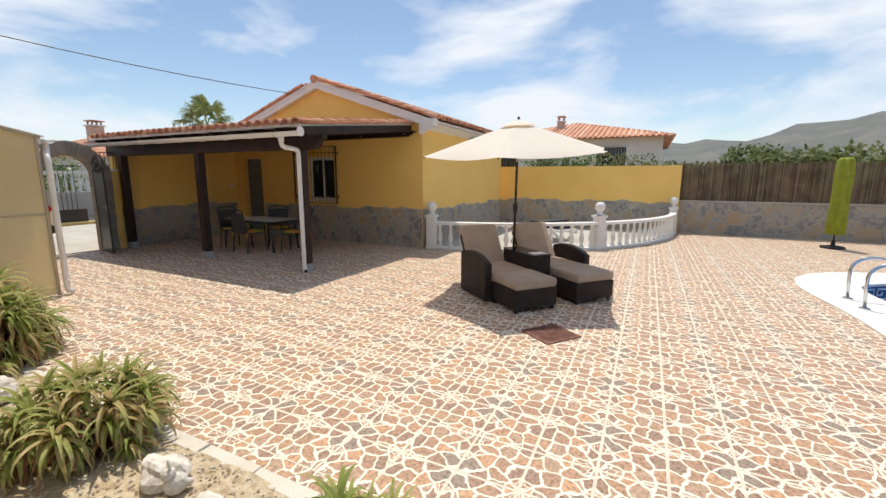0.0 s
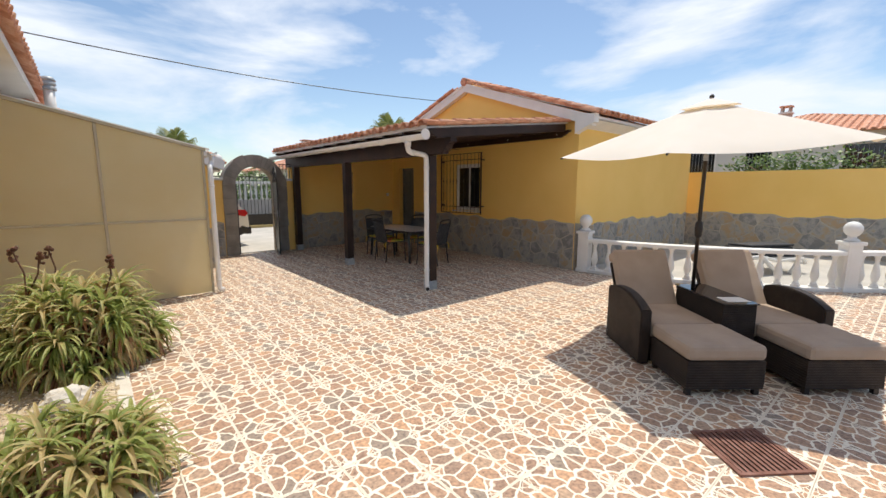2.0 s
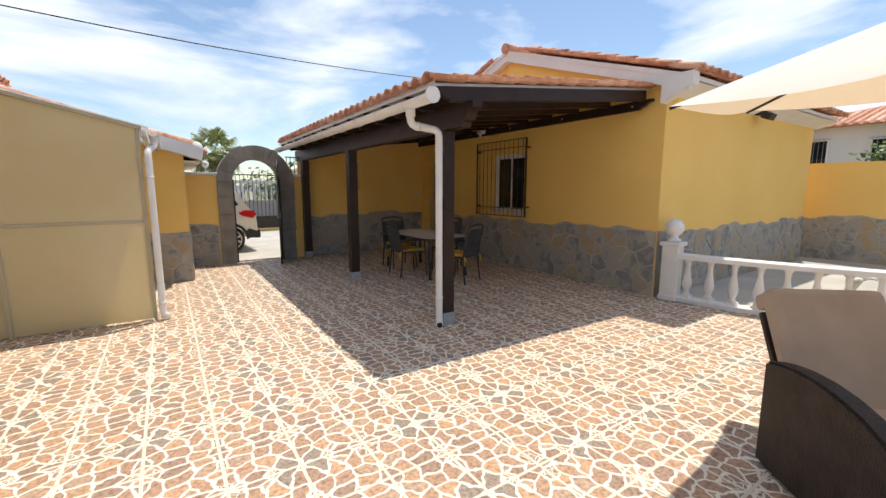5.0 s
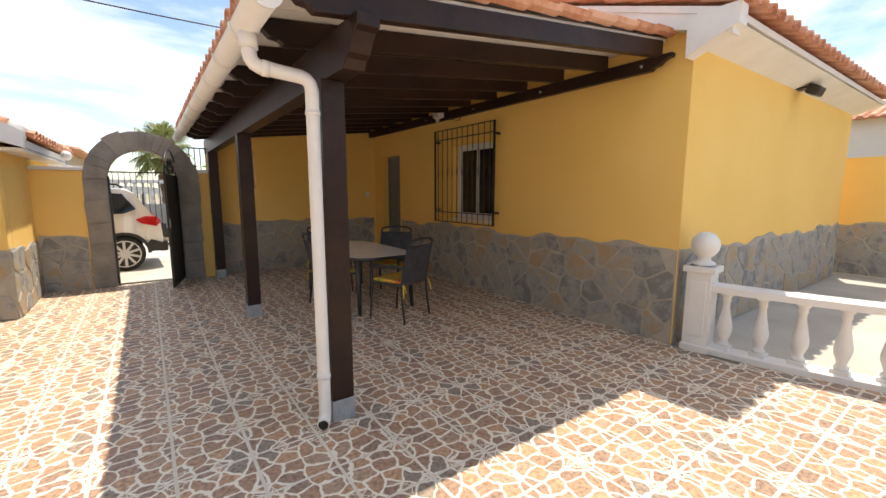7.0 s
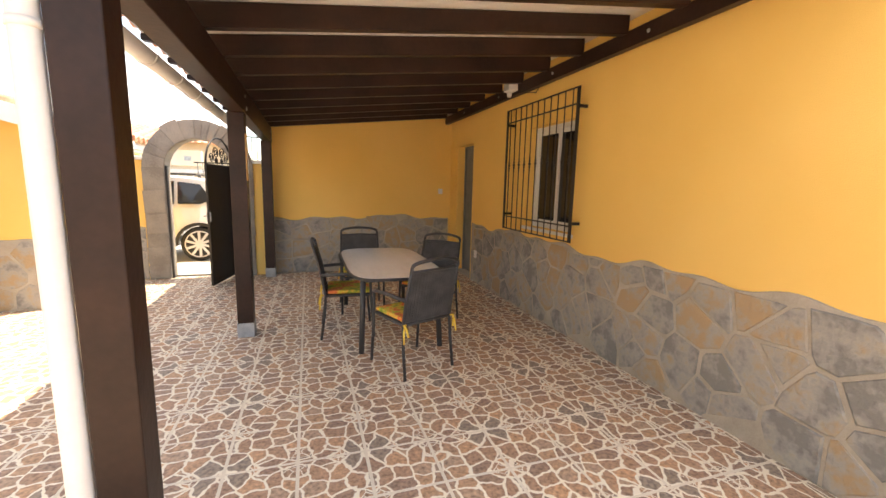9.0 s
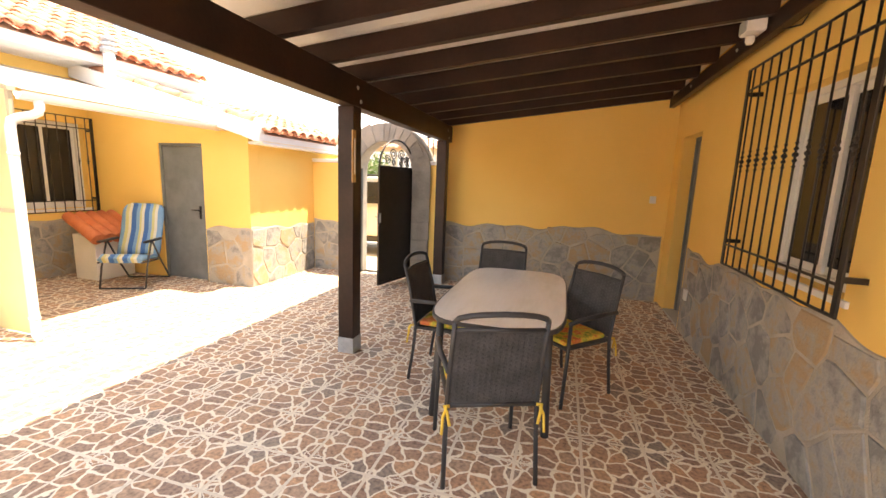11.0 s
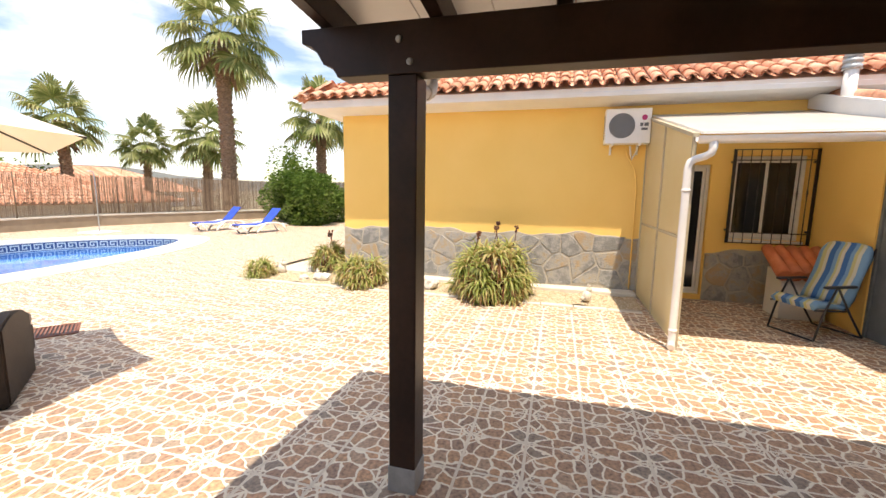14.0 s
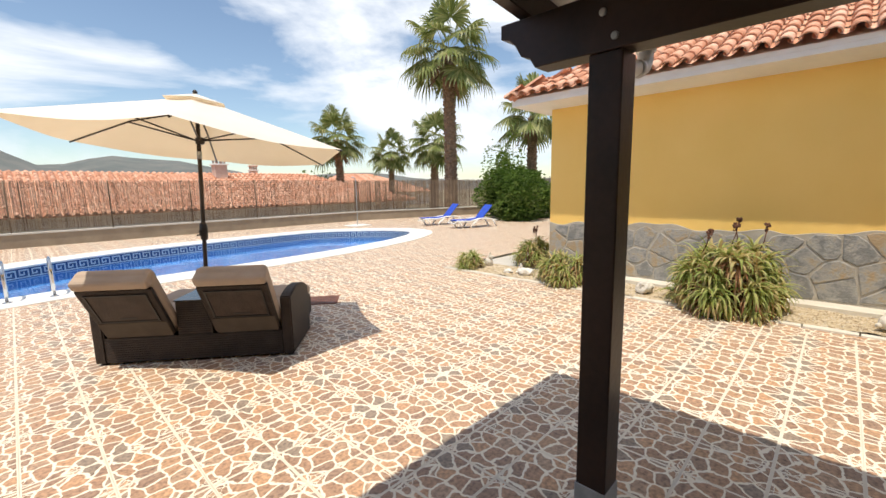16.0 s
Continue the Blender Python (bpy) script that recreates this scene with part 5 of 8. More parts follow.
part("seat_cushion", slab_along([(0.3, 0.40), (0.24, 0.43), (0.1, 0.41), (-0.05, 0.39), (-0.18, 0.38)], 0.54, 0.10), M_STRIPE, fc)
part("back_cushion", slab_along([(-0.17, 0.40), (-0.22, 0.5), (-0.27, 0.62), (-0.32, 0.75), (-0.365, 0.88), (-0.4, 0.98), (-0.425, 1.05), (-0.44, 1.1), (-0.445, 1.12)], 0.56, 0.12, True), M_STRIPE, fc)
for s in (-1, 1):
    part("leg", tube(bmesh.new(), [(s * 0.28, 0.28, 0.012), (s * 0.28, 0.2, 0.3), (s * 0.28, 0.05, 0.62)], 0.012, 8), M_DKGREY, fc)
    part("leg", tube(bmesh.new(), [(s * 0.28, -0.42, 0.012), (s * 0.28, -0.2, 0.3), (s * 0.28, 0.02, 0.62)], 0.012, 8), M_DKGREY, fc)
    part("armrest", boxes((s * 0.28 - 0.025, -0.22, 0.625, s * 0.28 + 0.025, 0.22, 0.655), bevel=0.01), M_DKGREY, fc)
    part("back_tube", tube(bmesh.new(), [(s * 0.26, -0.14, 0.36), (s * 0.26, -0.46, 1.08)], 0.011, 8), M_DKGREY, fc)
    part("seat_tube", tube(bmesh.new(), [(s * 0.265, 0.3, 0.37), (s * 0.265, -0.2, 0.34)], 0.011, 8), M_DKGREY, fc)
for y in (0.28, -0.42):
    part("foot_bar", tube(bmesh.new(), [(-0.28, y, 0.012), (0.28, y, 0.012)], 0.012, 8), M_DKGREY, fc)

tb = thing("meter_box", "small white masonry box with a clay tile roof against the wall", "masonry box", pose(-4.75, 4.1, 0))
part("body", boxes((-0.24, -0.25, 0, 0.2, 0.3, 0.66), bevel=0.01), M_WHITE, tb)
bm = bmesh.new()
for k in range(5):
    y = -0.28 + k * 0.145
    tube(bm, [(-0.24, y, 0.92), (0.32, y, 0.62)], [0.075, 0.085], 10)
part("tiled_top", bm, material("orange_clay_tile", [(0.62, 0.17, 0.07), (0.72, 0.24, 0.11)], 0.7, 8, 0.2), tb, "salmon clay tile top")

ac = thing("air_conditioner", "white wall-mounted outdoor air-conditioning unit", "air conditioner", basis((AX + 0.002, 1.51, 2.45), (0, 1, 0), (0, 0, 1)))
part("housing", boxes((0, 0, 0.0, 0.66, 0.53, 0.24), bevel=0.012), M_PVC, ac)
M_FANGREY = material("fan_grille_grey", [(0.10, 0.10, 0.10), (0.16, 0.16, 0.16)], 0.5, 9, 0.05)
fan = part("fan_guard", lathe(bmesh.new(), [(0.19, 0.2405), (0.19, 0.246), (0.18, 0.246)], (0.24, 0.27, 0), 28), M_FANGREY, ac)
M_FANPALE = material("guard_wire_grey", [(0.30, 0.30, 0.30), (0.36, 0.36, 0.36)], 0.5, 9, 0)
for r in (0.035, 0.06, 0.085, 0.11, 0.135, 0.16, 0.18):
    part("guard_ring", tube(bmesh.new(), [(0.24 + r * math.cos(a), 0.27 + r * math.sin(a), 0.247) for a in (2 * math.pi * k / 28 for k in range(29))], 0.0022, 5), M_FANPALE, fan)
part("emblem", lathe(bmesh.new(), [(0.04, 0.241), (0.04, 0.243)], (0.56, 0.39, 0), 20), material("crimson_disc", [(0.45, 0.02, 0.12), (0.5, 0.03, 0.14)], 0.4, 5, 0), ac, "round crimson emblem")
part("marking", boxes((0.50, 0.26, 0.2405, 0.545, 0.31, 0.2425), (0.56, 0.26, 0.2405, 0.62, 0.31, 0.2425), (0.52, 0.20, 0.2405, 0.61, 0.235, 0.2425)), M_FANGREY, ac, "grey lettering bars")
for k in range(9):
    part("louvre", boxes((-0.003, 0.08 + k * 0.042, 0.04, 0.002, 0.1 + k * 0.042, 0.2)), M_FANGREY, ac)
for x in (0.1, 0.5):
    part("bracket", boxes((x, -0.03, 0.0, x + 0.03, 0.0, 0.27), (x, -0.16, 0.0, x + 0.03, -0.03, 0.02)), M_PVC, ac)
hose = tagged(part("pipe_duct", tube(bmesh.new(), [(AX + 0.1, 1.85, 2.38), (AX + 0.06, 1.9, 2.25), (AX + 0.04, 2.02, 2.05), (AX + 0.035, 2.06, 1.8), (AX + 0.035, 2.06, 0.1)], 0.012, 8), M_YELLOW),
              "ochre painted pipe duct down the wall", "pipe")
tagged(part("pipe_lagging", tube(bmesh.new(), [(AX + 0.16, 1.9, 2.42), (AX + 0.13, 1.92, 2.3), (AX + 0.06, 1.95, 2.22), (AX + 0.1, 2.0, 2.32), (AX + 0.14, 2.02, 2.42)], 0.014, 7), M_PVC), "white lagged pipe loop under the cooling unit", "pipe")

# lamps, thermometer, small fixtures
fl = thing("floodlight", "black outdoor floodlight on the side wall", "lamp", pose(6.2, -0.58, 2.9))
part("lamp_head", boxes((-0.13, -0.26, -0.03, 0.13, -0.12, 0.09), bevel=0.02), M_BLACK, fl).data.transform(Matrix.Rotation(radians(25), 4, 'X'))
part("arm", boxes((-0.1, -0.14, -0.02, 0.1, 0.005, 0.0)), M_BLACK, fl)
fl2 = thing("sensor_lamp", "white floodlight with motion sensor on the wall plate", "lamp", pose(BX - 0.16, 3.28, 2.80))
part("lamp_head", boxes((-0.12, -0.09, -0.06, 0.0, 0.07, 0.04), bevel=0.012), M_PVC, fl2)
part("lens", boxes((-0.126, -0.075, -0.05, -0.119, 0.055, 0.03)), material("lamp_glass", [(0.5, 0.52, 0.52), (0.6, 0.62, 0.62)], 0.1, 4, 0), fl2)
part("sensor", lathe(bmesh.new(), [(0.02, -0.12), (0.03, -0.1), (0.03, -0.065)], (-0.06, 0.02, 0), 12), M_PVC, fl2)
part("cable", tube(bmesh.new(), [(0.0, -0.05, 0.0), (0.05, -0.22, -0.1), (0.08, -0.38, -0.13), (0.1, -0.5, -0.02)], 0.005, 6), M_BLACK, fl2)
th = thing("thermometer", "long wooden thermometer on the pergola post", "thermometer", pose(0.066, 2.89, 1.58, 0, 0, 90))
part("board", boxes((-0.03, -0.014, 0, 0.03, -0.001, 0.44), bevel=0.003), material("pale_varnished_wood", [(0.42, 0.24, 0.09), (0.52, 0.32, 0.13)], 0.4, 14, 0.05), th)
part("glass_tube", tube(bmesh.new(), [(0, -0.017, 0.07), (0, -0.017, 0.37)], 0.005, 6), M_WHITE, th, "thin glass tube")
tagged(part("wall_switch", boxes((3.0, BY1 - 0.03, 1.42, 3.08, BY1 - 0.002, 1.52), bevel=0.004), M_WHITE), "small white switch on the end wall", "switch")
tagged(part("wall_socket", boxes((BX - 0.055, 4.6, 0.42, BX - 0.03, 4.68, 0.54), bevel=0.004), M_WHITE), "white weatherproof socket on the stone", "socket")

# drain grate in the paving
gr = thing("drain_grate", "rust-brown slotted drain grate set in the paving", "drain grate", basis((-1.52, -4.70, 0.002), (0.80, -0.60, 0), (0.60, 0.80, 0)))
M_RUST = material("rusty_iron", [(0.12, 0.045, 0.03), (0.2, 0.08, 0.055), (0.26, 0.13, 0.1)], 0.7, 12, 0.3)
part("rim", boxes((0, 0, 0, 0.48, 0.025, 0.012), (0, 0.435, 0, 0.48, 0.46, 0.012), (0, 0.025, 0, 0.025, 0.435, 0.012), (0.455, 0.025, 0, 0.48, 0.435, 0.012)), M_RUST, gr)
# no depth below the bars: a flat black plate paints the pit's shade
part("pit", boxes((0.025, 0.025, 0.0, 0.455, 0.435, 0.002)), M_BLACK, gr)
for k in range(12):
    part("bar", boxes((0.03 + k * 0.036, 0.026, 0.002, 0.05 + k * 0.036, 0.434, 0.011)), M_RUST, gr)

# ---- pool ----
M_COPING = material("white_pool_coping", [(0.70, 0.69, 0.66), (0.80, 0.79, 0.76)], 0.7, 3, 0.2)
M_POOL = material("blue_pool_mosaic", [(0.03, 0.17, 0.46), (0.06, 0.24, 0.56), (0.09, 0.31, 0.64)], 0.4, 1.2, 0.1, fine=30)
M_NAVY = material("navy_mosaic", [(0.012, 0.05, 0.16), (0.02, 0.08, 0.22)], 0.3, 20, 0.1)
M_PALEBLUE = material("pale_mosaic", [(0.45, 0.55, 0.62), (0.55, 0.65, 0.70)], 0.3, 20, 0.1)
pool = thing("pool", "curved swimming pool with white coping and a meander mosaic band", "pool", kind="structure")


def ring_mesh(loops):
    """Loops of (outline, height), skinned one to the next."""
    bm = bmesh.new()
    vs = [[bm.verts.new((p.x, p.y, z)) for p in lp] for lp, z in loops]
    n = len(vs[0])
    for a, b in zip(vs, vs[1:]):
        for k in range(n):
            bm.faces.new((a[k], a[(k + 1) % n], b[(k + 1) % n], b[k]))
    bmesh.ops.recalc_face_normals(bm, faces=bm.faces[:])
    return bm


part("coping", ring_mesh([(COPE, -0.04), (COPE, 0.018), (grown(WATER, 0.84), 0.022), (grown(WATER, 0.03), 0.022), (grown(WATER, 0.01), 0.012), (grown(WATER, 0.01), -0.03)]), M_COPING, pool)
part("pool_wall", ring_mesh([(grown(WATER, 0.03), -0.02), (grown(WATER, 0.03), -1.5)]), M_POOL, pool)
bm = bmesh.new()
bm.faces.new([bm.verts.new((p.x, p.y, -1.5)) for p in grown(WATER, 0.05)])
bmesh.ops.triangulate(bm, faces=bm.faces[:])
part("pool_bottom", bm, M_POOL, pool)
part("mosaic_band", ring_mesh([(grown(WATER, 0.022), -0.028), (grown(WATER, 0.022), -0.3)]), M_NAVY, pool)
# meander of pale tiles on the band
fine = grown(WATER, 0.016)
length = [0.0]
for i in range(len(fine)):
    length.append(length[-1] + (fine[(i + 1) % len(fine)] - fine[i]).length)


def along_band(s):
    s %= length[-1]
    i = next(k for k in range(len(fine)) if length[k + 1] >= s)
    return fine[i].lerp(fine[(i + 1) % len(fine)], (s - length[i]) / (length[i + 1] - length[i]))


vs, fs = [], []
PER = length[-1] / 118
for k in range(118):
    for a, b, z0, z1 in ((0.0, 0.12, 0, 1), (0.0, 0.8, 0.82, 1), (0.68, 0.8, 0.3, 1), (0.34, 0.8, 0.3, 0.46), (0.34, 0.46, 0.3, 0.66), (0.0, 1.0, 0.0, 0.14)):
        p, q = along_band((k + a) * PER), along_band((k + b) * PER)
        i = len(vs)
        u, v = -0.06 - 0.2 * (1 - z0), -0.06 - 0.2 * (1 - z1)
        vs += [(p.x, p.y, u), (q.x, q.y, u), (q.x, q.y, v), (p.x, p.y, v)]
        fs.append((i, i + 1, i + 2, i + 3))
me = bpy.data.meshes.new("meander")
me.from_pydata(vs, [], fs)
me.materials.append(M_PALEBLUE)
mo = new("meander", me)
mo.parent = pool
tagged(mo, "pale meander pattern of mosaic", kind="stuff")


def water():
    m = bpy.data.materials.new("pool_water")
    m.use_nodes = True
    n, l = m.node_tree.nodes, m.node_tree.links
    b = n["Principled BSDF"]
    b.inputs["Base Color"].default_value = (0.55, 0.85, 1.0, 1)
    b.inputs["Roughness"].default_value = 0.03
    b.inputs["Transmission Weight"].default_value = 1.0
    b.inputs["IOR"].default_value = 1.33
    geo = n.new("ShaderNodeNewGeometry")
    no = n.new("ShaderNodeTexNoise")
    no.inputs["Scale"].default_value = 2.2
    no.inputs["Detail"].default_value = 4
    l.new(geo.outputs["Position"], no.inputs["Vector"])
    bp = n.new("ShaderNodeBump")
    bp.inputs["Strength"].default_value = 0.25
    bp.inputs["Distance"].default_value = 0.04
    l.new(no.outputs["Fac"], bp.inputs["Height"])
    l.new(bp.outputs["Normal"], b.inputs["Normal"])
    return m


bm = bmesh.new()
bm.faces.new([bm.verts.new((p.x, p.y, -0.27)) for p in grown(WATER, 0.02)])
bmesh.ops.triangulate(bm, faces=bm.faces[:])
wt = tagged(part("water", bm, water()), "clear blue pool water", "water", kind="structure")
wt.visible_shadow = False

M_CHROME = material("polished_steel", [(0.55, 0.55, 0.55), (0.65, 0.65, 0.65)], 0.12, 4, 0, metallic=1.0)
lad = thing("pool_ladder", "polished steel pool ladder with hooped rails", "ladder", pose(1.85, -8.25, 0.022))
for x in (0.27, -0.27):
    rl = part("rail", tube(bmesh.new(), [(x, 0.0, 0.0), (x, 0.02, 0.3)] + [(x, -0.22 + 0.24 * math.cos(a), 0.42 + 0.2 * math.sin(a)) for a in (math.pi * k / 10 for k in range(11))] + [(x, -0.5, 0.1), (x, -0.62, -0.3), (x, -0.64, -0.9)], 0.021, 12), M_CHROME, lad)
    part("flange", lathe(bmesh.new(), [(0.06, 0), (0.06, 0.012), (0.03, 0.02)], (x, 0, 0), 14), M_CHROME, rl)
for z in (-0.45, -0.75):
    part("rung", boxes((-0.26, -0.68, z - 0.02, 0.26, -0.6, z + 0.01), bevel=0.008), M_CHROME, lad)

# shower by the pool
sh = thing("pool_shower", "thin steel pool shower on a square base", "shower", pose(-8.9, -14.9, 0))
part("base", boxes((-0.45, -0.45, 0, 0.45, 0.45, 0.05), bevel=0.01), M_COPING, sh)
part("pipe", tube(bmesh.new(), [(0, 0, 0.05), (0, 0, 2.0), (0.05, 0.02, 2.15), (0.2, 0.05, 2.2)], 0.018, 8), M_STEEL, sh)
part("rose", lathe(bmesh.new(), [(0.01, 2.2), (0.06, 2.17), (0.06, 2.16)], (0.2, 0.05, 0), 12), M_STEEL, sh)

# ---- sun loungers ----
M_BLUEPAD = material("blue_canvas", [(0.015, 0.06, 0.42), (0.025, 0.09, 0.52)], 0.85, 5, 0.1)


def sun_lounger(m, pad=None, lift=48):
    pad = pad or M_BLUEPAD
    t = thing("sun_lounger", "white plastic sun lounger with a blue canvas sling", "sun lounger", m, group="loungers by the pool")
    part("sling", boxes((-0.3, -0.9, 0.30, 0.3, 0.25, 0.335), bevel=0.01), pad, t)
    b = part("backrest", boxes((-0.3, 0.0, 0.0, 0.3, 0.78, 0.035), bevel=0.01), pad, t)
    b.data.transform(Matrix.Translation((0, 0.25, 0.31)) @ Matrix.Rotation(radians(lift), 4, 'X'))
    for s in (-1, 1):
        part("side_rail", tube(bmesh.new(), [(s * 0.33, -0.98, 0.2), (s * 0.33, -0.9, 0.3), (s * 0.33, -0.3, 0.27), (s * 0.33, 0.1, 0.36), (s * 0.33, 0.5, 0.36), (s * 0.33, 0.95, 0.27)], 0.033, 8), M_PVC, t)
        part("leg", tube(bmesh.new(), [(s * 0.33, -0.8, 0.27), (s * 0.33, -0.62, 0.0)], [0.04, 0.03], 8), M_PVC, t)
        part("leg", tube(bmesh.new(), [(s * 0.33, 0.05, 0.33), (s * 0.33, -0.2, 0.12), (s * 0.33, -0.28, 0.0)], [0.045, 0.04, 0.03], 8), M_PVC, t)
        part("leg", tube(bmesh.new(), [(s * 0.33, 0.75, 0.32), (s * 0.33, 0.95, 0.0)], [0.04, 0.03], 8), M_PVC, t)
    part("foot_bar", tube(bmesh.new(), [(-0.33, -0.98, 0.2), (0.33, -0.98, 0.2)], 0.03, 8), M_PVC, t)
    return t


s1 = sun_lounger(pose(-11.35, -10.15, 0, 0, 0, 68))
copy_thing(s1, pose(-11.55, -12.2, 0, 0, 0, 69))

# dark folded cushions on a white lounger behind the balustrade
dl = sun_lounger(pose(5.9, -3.0, 0, 0, 0, 60), M_WHITE, 6)
tagged(dl, "white plastic sun lounger standing behind the balustrade", "sun lounger")
M_DARKCLOTH = material("black_cover_cloth", [(0.012, 0.012, 0.014), (0.03, 0.03, 0.033)], 0.6, 10, 0.4)
bm = bmesh.new()
for k in range(5):
    box(bm, -0.32 + 0.015 * k, -0.75 + 0.05 * (k % 2), 0.34 + 0.05 * k, 0.32 - 0.012 * k, 0.35 - 0.04 * (k % 3), 0.385 + 0.05 * k, bevel=0.02)
for v in bm.verts:
    v.co.z += 0.03 * noise.noise(v.co * 4)
fc2 = tagged(part("folded_cover", bm, M_DARKCLOTH), "black folded cover heaped on the lounger", "cover")
fc2.matrix_world = pose(5.9, -3.0, 0.0, 0, 0, 60)

# closed green parasol
gp = thing("closed_parasol", "closed green parasol in a base by the pool", "parasol", pose(8.0, -9.85, 0))
M_GREEN = material("olive_green_cloth", [(0.20, 0.24, 0.02), (0.30, 0.34, 0.03)], 0.85, 6, 0.3, fine=20)
part("pole", tube(bmesh.new(), [(0, 0, 0), (0, 0, 2.3)], 0.02, 8), M_POLE, gp)
part("base", lathe(bmesh.new(), [(0.25, 0), (0.25, 0.05), (0.05, 0.08), (0.03, 0.2)], seg=18), M_BLACK, gp)
bm = bmesh.new()
rings = []
for z, r in ((0.36, 0.17), (0.8, 0.16), (1.4, 0.15), (1.9, 0.16), (2.2, 0.14), (2.26, 0.1)):
    rings.append([bm.verts.new((r * (1 + 0.22 * math.cos(6 * a)) * math.cos(a), r * (1 + 0.22 * math.cos(6 * a)) * math.sin(a), z)) for a in (2 * math.pi * k / 36 for k in range(36))])
for a, b in zip(rings, rings[1:]):
    for k in range(36):
        bm.faces.new((a[k], a[(k + 1) % 36], b[(k + 1) % 36], b[k])).smooth = True
bm.faces.new(rings[0][::-1])
bm.faces.new(rings[-1])
part("folded_canopy", bm, M_GREEN, gp)

# ---- plants ----
M_ALOE = material("aloe_leaf", [(0.27, 0.33, 0.09), (0.38, 0.43, 0.14), (0.48, 0.48, 0.20), (0.56, 0.44, 0.22)], 0.5, 5, 0.1, by_piece=0.5, spec=0.3)
M_DRYLEAF = material("dry_aloe_leaf", [(0.24, 0.11, 0.055), (0.40, 0.21, 0.10), (0.52, 0.34, 0.18)], 0.8, 6, 0.1, by_piece=0.5)
leafy(M_ALOE)
M_DRY = material("dry_flower_and_core_shade", [(0.09, 0.035, 0.02), (0.16, 0.07, 0.04)], 0.9, 20, 0.3)
M_BARK = material("palm_bark", [(0.12, 0.075, 0.05), (0.24, 0.155, 0.10), (0.34, 0.24, 0.165)], 0.95, 9, 0.8, stretch=(1, 1, 3))
M_FROND = material("palm_frond", [(0.13, 0.17, 0.045), (0.22, 0.26, 0.08), (0.36, 0.37, 0.16)], 0.45, 1.5, 0.1, by_piece=0.5)
M_SHRUB = material("shrub_leaf", [(0.05, 0.10, 0.018), (0.10, 0.18, 0.035), (0.18, 0.28, 0.07)], 0.4, 3, 0.1, by_piece=0.5)
M_OLIVE = material("dry_bush_leaf", [(0.09, 0.13, 0.04), (0.15, 0.19, 0.06), (0.21, 0.22, 0.09)], 0.7, 1, 0.1, by_piece=0.5)
M_CREEPER = material("creeper_leaf", [(0.10, 0.17, 0.03), (0.17, 0.27, 0.055), (0.27, 0.36, 0.10)], 0.5, 2, 0.1, by_piece=0.5)

for q in (M_FROND, M_SHRUB, M_OLIVE, M_CREEPER):
    leafy(q, 0.35)


def leaf_strip(vs, fs, o, d, length, width, curl, rng):
    """A channelled, tapering leaf that arches over and curls in at its tip."""
    side = d.cross(Vector((0, 0, 1)))
    side = side.normalized() if side.length > 1e-4 else Vector((1, 0, 0))
    side = (side + Vector((rng.uniform(-0.3, 0.3), rng.uniform(-0.3, 0.3), 0))).normalized()
    n = 7
    p, t = o.copy(), d.copy()
    k0 = len(vs)
    for i in range(n + 1):
        f = i / n
        w = width * (0.8 + 0.5 * f if f < 0.2 else 0.9 * (1 - ((f - 0.2) / 0.8) ** 1.5)) * 0.5 + 0.0008
        up = side.cross(t).normalized()
        vs += [p - side * w + up * w * 0.55, p.copy(), p + side * w + up * w * 0.55]
        bend = curl * (0.35 + 1.1 * f)
        t = (t - side.cross(t).normalized() * bend * (1 if side.cross(t).z > 0 else -1) + Vector((0, 0, -0.25 * bend))).normalized()
        p = p + t * (length / n)
    for i in range(n):
        a = k0 + 3 * i
        fs += [(a, a + 1, a + 4, a + 3), (a + 1, a + 2, a + 5, a + 4)]


